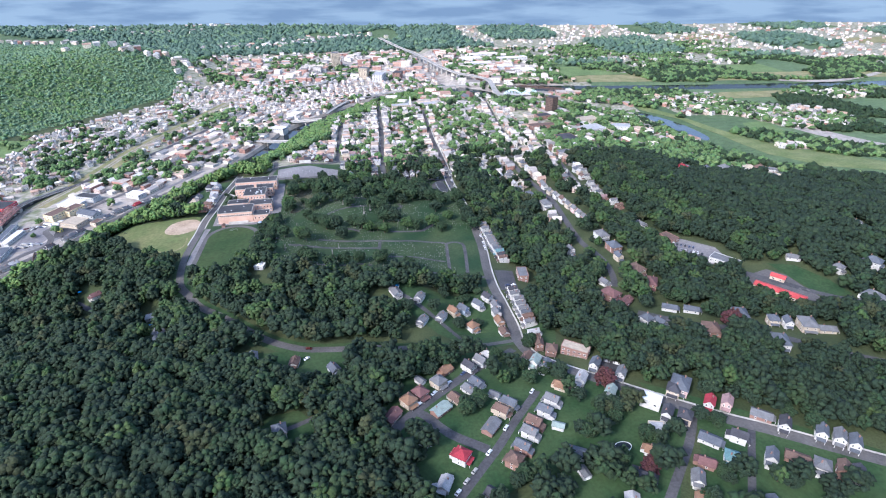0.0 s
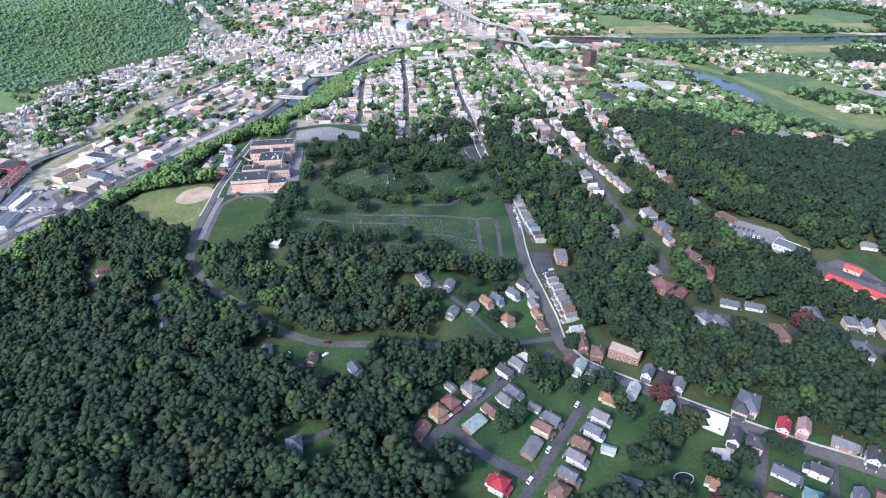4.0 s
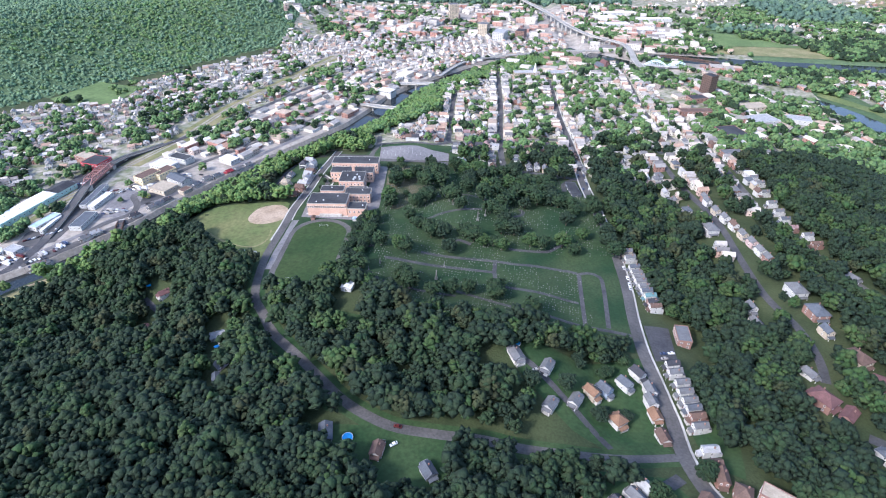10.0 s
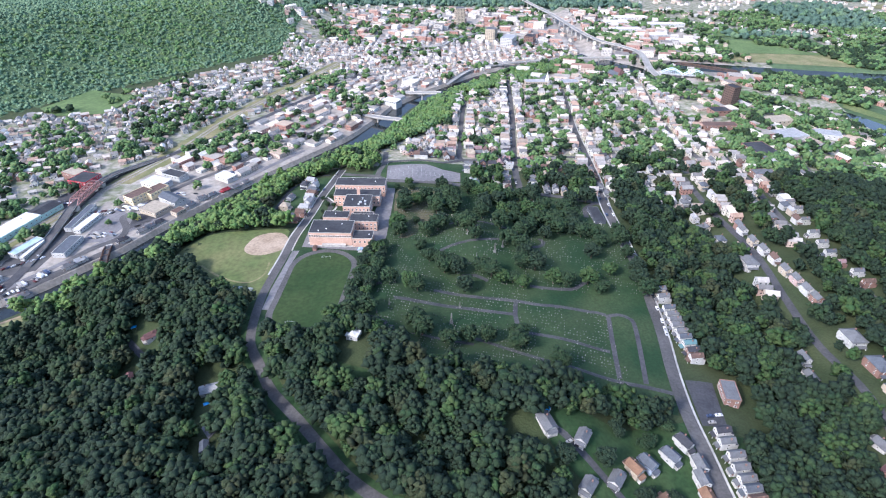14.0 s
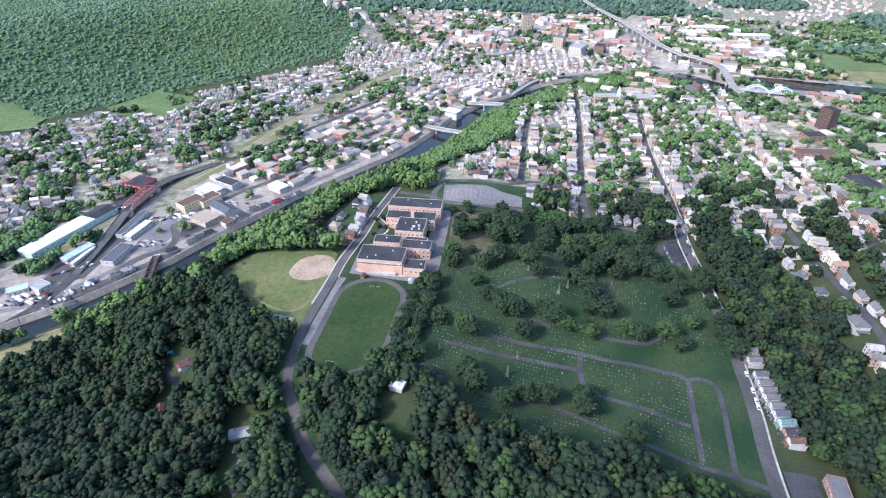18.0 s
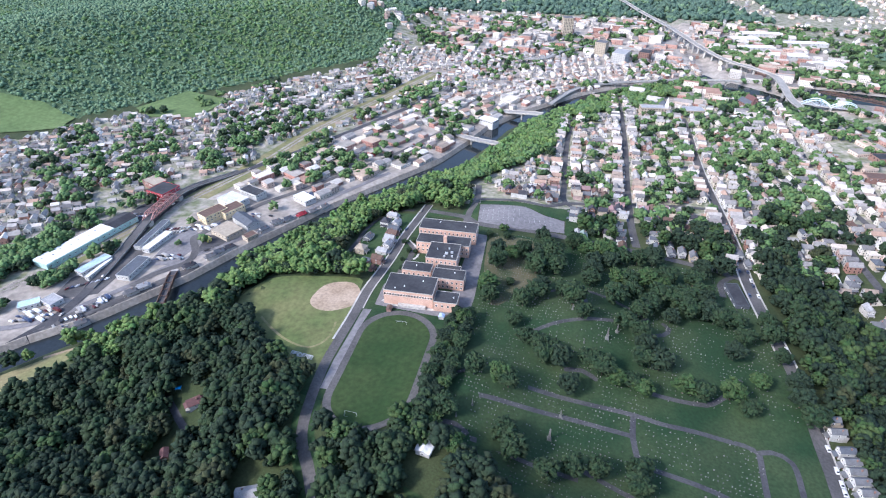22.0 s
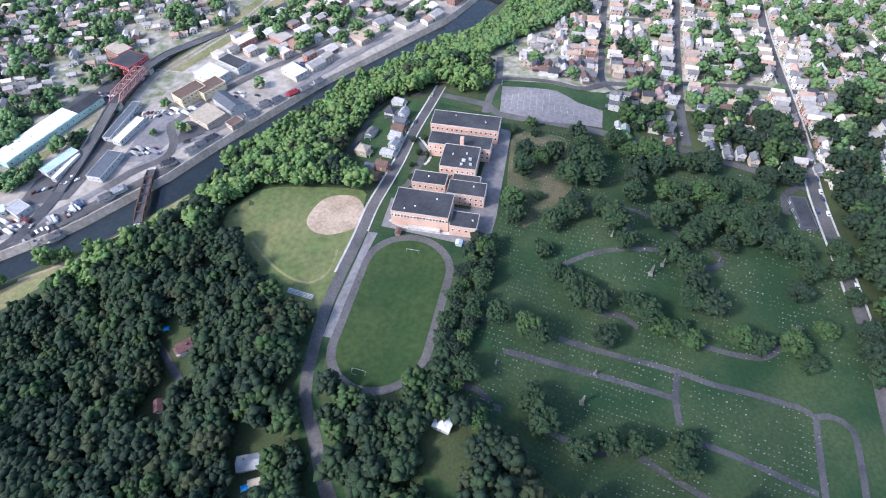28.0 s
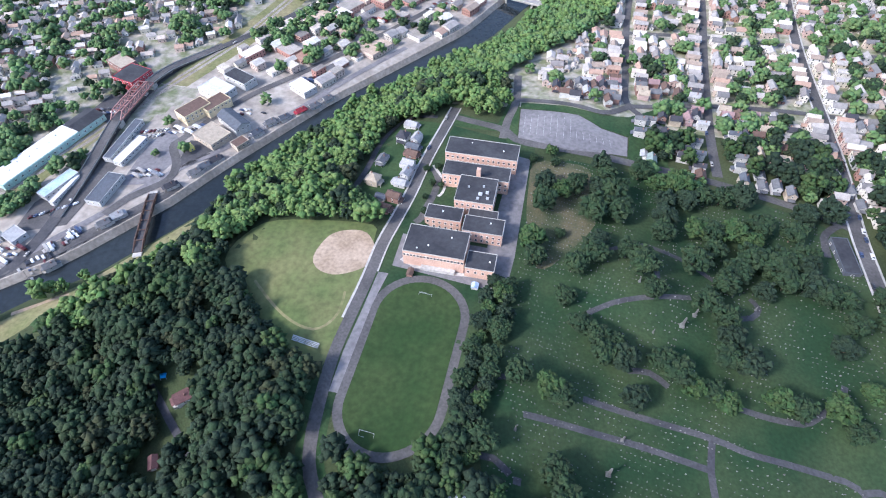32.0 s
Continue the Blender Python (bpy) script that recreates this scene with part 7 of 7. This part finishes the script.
                continue
            if (np.hypot(PAVED[:, 0] - x, PAVED[:, 1] - y) - PAVED[:, 2]).min() < 0.8:
                continue
            w, d, h = r.uniform(0.18, 0.38), r.uniform(0.08, 0.18), r.uniform(0.25, 0.9)
            z = height(x, y) + 0.1
            a = -0.16 + r.uniform(-0.06, 0.06)
            c, s = math.cos(a), math.sin(a)
            for k, (px, py, pz) in enumerate([(-w, -d, 0), (w, -d, 0), (w, d, 0), (-w, d, 0), (-w, -d, h), (w, -d, h), (w, d, h), (-w, d, h), (0, -d, h * 1.12), (0, d, h * 1.12)]):
                vs.append((x + px * c - py * s, y + px * s + py * c, z + pz))
            fs += [tuple(base + i for i in q) for q in ((0, 1, 5, 8, 4), (1, 2, 6, 5), (2, 3, 7, 9, 6), (3, 0, 4, 7), (4, 8, 9, 7), (5, 6, 9, 8))]
            base += 10
    tagged(new("headstones", mesh_from("headstones", vs, fs, ["stone"])), "rows of pale weathered headstones on grass", "headstones", "", "stuff")
    first = None
    for x, y, h in ((13.9, 433.9, 9), (19.8, 450.8, 6), (48.1, 516.4, 9), (55.1, 524.7, 7), (26.2, 539.5, 5), (68.8, 517.3, 4), (-29.4, 442.1, 5), (-36.9, 431.8, 4), (89.6, 539.1, 4), (33.4, 509.2, 4)):
        m = Matrix.Translation(drop(x, y, 0.15)) @ Matrix.Scale(h / 9, 4)
        if first is None:
            first = thing("obelisk", "tall pale stone obelisk on a stepped base", "monument", "cemetery monuments")
            part("base", a_box(0, 0, -0.3, 2.4, 2.4, 1.2, 0.05), "stone", first)
            part("plinth", a_box(0, 0, 0.9, 1.7, 1.7, 1.4, 0.05), "stone", first)
            part("shaft", poly_mesh([(-0.6, -0.6, 2.3), (0.6, -0.6, 2.3), (0.6, 0.6, 2.3), (-0.6, 0.6, 2.3), (-0.35, -0.35, 8.2), (0.35, -0.35, 8.2), (0.35, 0.35, 8.2), (-0.35, 0.35, 8.2), (0, 0, 9)],
                                    [(0, 1, 5, 4), (1, 2, 6, 5), (2, 3, 7, 6), (3, 0, 4, 7), (4, 5, 8), (5, 6, 8), (6, 7, 8), (7, 4, 8)]), "stone", first)
            first.matrix_basis = m
        else:
            copy_thing(first, Matrix.Translation(m.translation)).scale = (h / 9,) * 3


graves()


# ---- small things of the grounds ----
def bleachers(x, y, turn):
    for k in range(4):
        top = thing("bleacher", "pale aluminium bench stand beside the ball field", "bleacher", "bench stands", at=drop(x + 4.0 * k * math.cos(turn), y + 4.0 * k * math.sin(turn), 0.2), turn=turn)
        for i in range(4):
            part("bench", a_box(0, i * 0.7, 0.3 + 0.35 * i, 3.6, 0.45, 0.08), "steel", top)
        for s in (-1.6, 1.6):
            bm = bmesh.new()
            beam(bm, (s, 0, 0), (s, 2.3, 1.4), 0.1)
            beam(bm, (s, 2.2, 0), (s, 2.2, 1.4), 0.1)
            part("frame", bm, "steel", top)


bleachers(-149, 469.5, radians(-8))


def goal(x, y, turn):
    top = thing("soccer_goal", "white soccer goal on the turf", "goal", "soccer goals", at=drop(x, y, 0.42), turn=turn)
    for name, a, b in (("post", (-3.6, 0, 0), (-3.6, 0, 2.4)), ("post", (3.6, 0, 0), (3.6, 0, 2.4)), ("crossbar", (-3.6, 0, 2.4), (3.6, 0, 2.4)), ("stay", (-3.6, 0, 2.4), (-3.6, 2, 0)), ("stay", (3.6, 0, 2.4), (3.6, 2, 0)), ("back_bar", (-3.6, 2, 0), (3.6, 2, 0))):
        bm = bmesh.new()
        beam(bm, a, b, 0.09)
        part(name, bm, "steel", top)


goal(-88, 511, radians(-2))
goal(-96, 429, radians(176))


def pool(x, y, w, d, label, up=0.2, fill="pool"):
    top = thing("swimming_pool", label, "swimming pool", at=drop(x, y, up))
    n = 20
    ring = [(w * math.cos(2 * math.pi * i / n), d * math.sin(2 * math.pi * i / n)) for i in range(n)]
    v = [(q * 1.06, r * 1.06, -0.6) for q, r in ring] + [(q * 1.06, r * 1.06, 1.2) for q, r in ring] + [(q, r, 1.2) for q, r in ring] + [(q, r, 0.9) for q, r in ring]
    f = [(k * n + i, k * n + (i + 1) % n, (k + 1) * n + (i + 1) % n, (k + 1) * n + i) for k in range(3) for i in range(n)]
    part("wall", poly_mesh(v, f), "trim", top)
    part("water", poly_mesh([(q * 0.99, r * 0.99, 1.0) for q, r in ring], [tuple(range(n))]), fill, top, "clear blue water" if fill == "pool" else "dark pool water")


pool(64.5, 349.7, 4.2, 4.2, "round blue above-ground pool beside a house")
pool(-29, 284, 2.8, 2.8, "small round pale-blue pool in a clearing")
pool(172, 160, 4.6, 3.0, "oval dark pool on a deck", 0.2, "water")
pool(-164, 583, 3.2, 6.0, "bright blue garden pool among trees")
def canopy(x, y):
    top = thing("garden_canopy", "small bright blue canopy on thin posts", "canopy", at=drop(x, y), turn=0.4)
    for px, py in ((-1.6, -1.3), (1.6, -1.3), (1.6, 1.3), (-1.6, 1.3)):
        part("post", a_box(px, py, -0.3, 0.08, 0.08, 2.5), "steel", top)
    part("cover", poly_mesh([(-1.8, -1.5, 2.1), (1.8, -1.5, 2.1), (1.8, 1.5, 2.1), (-1.8, 1.5, 2.1), (0, 0, 2.9)], [(0, 1, 4), (1, 2, 4), (2, 3, 4), (3, 0, 4), (3, 2, 1, 0)]), "pool", top)


canopy(-215.9, 441.6)
patch("yard", [(-128, 362), (-121, 359), (-115, 344), (-118, 336), (-126, 345)], "lot", 0.26, "worn asphalt drive of a house in the woods", "yard")
tarp = thing("tarpaulin", "crumpled bright blue tarpaulin over a garden heap", "tarpaulin", at=drop(-133, 368), turn=0.5)
part("sheet", poly_mesh([(-2.2, -1.5, 0), (0, -1.7, 0.1), (2.2, -1.4, 0), (-2.0, 0, 0.7), (0.2, 0.1, 1.3), (2.0, 0, 0.8), (-2.3, 1.5, 0), (0.1, 1.6, 0.2), (2.1, 1.6, 0)], [(0, 1, 4, 3), (1, 2, 5, 4), (3, 4, 7, 6), (4, 5, 8, 7)]), "pool", tarp)
part("weight", a_box(-1.9, -1.3, 0.1, 0.5, 0.4, 0.3, 0.05), "concrete", tarp)
deck = thing("deck", "weathered timber deck beside a white house", "deck", at=drop(-130, 371), turn=0.45)
for k in range(8):
    part("plank", a_box(0, -1.6 + 0.45 * k, 0.75, 6.0, 0.42, 0.06), "wall_tan", deck)
for px, py in ((-2.8, -1.5), (2.8, -1.5), (-2.8, 1.5), (2.8, 1.5)):
    part("post", a_box(px, py, -0.5, 0.15, 0.15, 1.25), "wall_tan", deck)
kiosk = thing("kiosk", "small blue-roofed hut beside the track", "hut", at=drop(-62, 522), turn=0)
part("wall", a_box(0, 0, -0.5, 3.6, 2.8, 3.0, 0.05), "wall_grey", kiosk)
part("roof", roof_mesh(3.8, 3.0, 2.5, 0.8, False), "roof_blue", kiosk, "blue roof")
hut = thing("hut", "small brown brick hut beside the school", "hut", at=drop(-100, 524), turn=0)
part("wall", a_box(0, 0, -0.5, 3.2, 4.0, 3.0, 0.05), "wall_brick", hut)
part("roof", roof_mesh(3.4, 4.2, 2.5, 0.8, False), "roof_brown", hut)


def town():
    r = np.random.default_rng(11)
    homes, far, blocks = [], [], []
    taken = {}
    lanes = np.array([(q.x, q.y, width / 2) for path, width in ROADS for q in path])
    for x, y, size in BUILT:
        taken.setdefault((int(x // 8), int(y // 8)), []).append((x, y, size * 2))

    def free(x, y, size):
        k = (int(x // 8), int(y // 8))
        for i in (-2, -1, 0, 1, 2):
            for j in (-2, -1, 0, 1, 2):
                for u, v, s in taken.get((k[0] + i, k[1] + j), ()):
                    if math.hypot(u - x, v - y) < (s + size) * 0.5:
                        return False
        taken.setdefault(k, []).append((x, y, size))
        return True

    def paved(x, y, m):
        return (np.hypot(lanes[:, 0] - x, lanes[:, 1] - y) - lanes[:, 2]).min() < m

    for pts, gap in (([(109, 1170), (100, 1000), (96, 900), (88, 795), (83, 715)], 8.5), ([(187, 1040), (182, 962), (175, 858), (169, 740), (164, 625)], 8.5),
                     ([(349, 1215), (315, 1000), (300, 850), (299, 779), (304, 700)], 10), ([(35, 1020), (25, 900), (22, 780), (23.2, 723.3)], 8.5),
                     
                     ([(354, 873), (337, 800), (331, 726), (327, 674), (322, 630), (318, 587), (313, 540)], 9.5), ([(263, 690), (266, 598), (268, 531), (263, 473)], 10), ([(225, 690), (222, 600)], 14)):
        for x, y, a in street_houses(pts, 10.5, gap * 0.82, 7, 10, r):
            if not paved(x, y, 4.5) and free(x, y, 6.6):
                homes.append((x + r.uniform(-1.2, 1.2), y, a + r.normal(0, 0.05) + (math.pi / 2 if r.random() < 0.25 else 0), r.uniform(4.6, 6.8), r.uniform(8, 11.5), r.choice([5.8, 6.0, 6.4]), r.uniform(1.6, 2.6), 0))
    # houses and sheds scattered inside the blocks of the spur
    for k in range(2600):
        x, y = r.uniform(-45, 345), r.uniform(655, 1120)
        small = r.random() < 0.3
        if canal_off(x, y) < 105 or x < -62 + 0.0 * y or (x < 45 and y < 712) or paved(x, y, 6.5) or not free(x, y, 4.8 if small else 7.4 if x < 110 else 9.8):
            continue
        a = 0.05 + r.normal(0, 0.07) + (math.pi / 2 if r.random() < 0.5 else 0)
        homes.append((x, y, a, r.uniform(3, 4.5), r.uniform(4, 6), 2.8, 1.0, 0) if small else (x, y, a, r.uniform(5, 7.5), r.uniform(8, 12), r.choice([4.2, 5.8, 6.2]), r.uniform(1.5, 2.5), 0))
    # the low town across the canal: rows that follow the valley
    for k in range(39):
        for j in range(150):
            u, v = -20 - k * 14.5 - (k % 2) * 3, 430 + j * 9.2
            base = np.interp(v, CANAL_Y, CANAL_X)
            x, y = base + u * 1.12 + r.uniform(-1, 1), v - u * 0.12 + r.uniform(-1.2, 1.2)
            if not is_town(np.float64(x), np.float64(y)) or y > 1420 or x < -1000:
                continue
            near_works = u > (-150 if y > 760 else -185) and y < 1130
            if near_works or r.random() < 0.08 + 0.22 * (np.sin(x * 0.023) * np.sin(y * 0.019) > 0.35) or paved(x, y, 5):
                continue
            if free(x, y, 7.2) and not any(inside(np.array(x), np.array(y), p) for p in HAY):
                a = 0.45 + r.normal(0, 0.06) + (math.pi / 2 if r.random() < 0.45 else 0)
                homes.append((x, y, a, r.uniform(4.8, 7), r.uniform(7.5, 11), r.choice([3.2, 4.4, 5.2]), r.uniform(1.4, 2.3), 0))
                if r.random() < 0.55:
                    x, y = x + r.uniform(-9, 9), y + r.uniform(-9, 9)
                    if not paved(x, y, 3) and free(x, y, 4.4):
                        homes.append((x, y, a, r.uniform(2.6, 4), r.uniform(3.5, 5.5), 2.4, r.uniform(0.6, 1.1), r.integers(0, 2)))
    # works and shops along the quay
    for k in range(620):
        v = r.uniform(745, 1250)
        x = np.interp(v, CANAL_Y, CANAL_X) - r.uniform(26, 175)
        w, d = (r.uniform(9, 24), r.uniform(12, 32)) if k < 110 else (r.uniform(5.5, 12), r.uniform(8, 17))
        if not paved(x, v, max(w, d) / 2) and free(x, v, max(w, d) * 0.9):
            (blocks if k % 2 or w > 12 else homes).append((x, v, -0.5 + r.uniform(-0.05, 0.05), w, d, r.uniform(3.5, 7), 2, 1 if k % 2 or w > 12 else 0))
    # the middle of the town and the flats beside the river
    for k in range(900):
        x, y = r.uniform(-260, 560), r.uniform(1130, 1780)
        w, d = r.uniform(9, 28), r.uniform(10, 30)
        if river_off(np.float64(x), np.float64(y)) < 1.6 or abs(canal_off(x, y)) < 30:
            continue
        if not paved(x, y, max(w, d) * 0.5) and free(x, y, max(w, d) * 0.85):
            blocks.append((x, y, -0.25 + (math.pi / 2) * r.integers(0, 2), w, d, r.choice([6, 8, 10, 12, 15], p=[0.3, 0.3, 0.2, 0.15, 0.05]), 0, 1))
    for k in range(260):
        x, y = r.uniform(350, 640), r.uniform(740, 1120)
        w, d = r.uniform(7, 22), r.uniform(9, 30)
        if river_off(np.float64(x), np.float64(y)) < 1.5 or not is_town(np.float64(x), np.float64(y)):
            continue
        if free(x, y, max(w, d) * 0.95):
            (blocks if w > 11 else homes).append((x, y, 0.3, w, d, r.uniform(4, 7), 2, 1 if w > 11 else 0))
    # towns far off
    for k in range(8000):
        x, y = (r.uniform(-1400, 2600), r.uniform(1300, 2900)) if k % 3 else (r.uniform(640, 1400), r.uniform(690, 1120))
        if river_off(np.float64(x), np.float64(y)) < 2 or not is_town(np.float64(x), np.float64(y)):
            continue
        if y < 2460 - 0.17 * x and free(x, y, 11):
            far.append((x, y, r.uniform(0, 3.1), r.uniform(6, 9), r.uniform(8, 13), r.uniform(4.5, 7), 2.4, 0))
    for cx, cy in ((-460, 1533), (-264, 2017), (-81, 2127), (-956, 2527), (296, 2601), (-443, 2560), (-1012, 2221), (-614, 2428), (-150, 2040), (60, 2160)):
        for k in range(26):
            x, y = cx + r.normal(0, 70), cy + r.normal(0, 22)
            if free(x, y, 16):
                far.append((x, y, r.uniform(0, 3.1), r.uniform(8, 14), r.uniform(10, 20), r.uniform(8, 11), 2.6, 0))
    for x, y, *_ in homes + blocks:
        BUILT.append((x, y, 3.4))
    shades = ["white", "tan", "brick", "brick", "grey", "white", "pink"]
    tops = ["grey", "brown", "tan", "dark", "white", "pink"]
    near = sorted(homes, key=lambda q: math.hypot(q[0] - 40, q[1] - 660))[:52]
    for x, y, a, *_ in near:
        house("gable", shades[r.integers(0, 7)], tops[r.integers(0, 6)], drop(x, y), a, "houses on the hill streets", False)
    chosen = set(near)
    homes = [q for q in homes if q not in chosen]
    joined_houses("town_houses", homes, "close rows of pale town houses with dark roofs", "houses")
    joined_houses("town_blocks", blocks, "flat-roofed shops, works and brick blocks", "buildings", "flats", "block_walls")
    joined_houses("far_houses", far, "scattered pale houses of a distant town", "houses")


town()
plant_woods()
plant_town_trees()
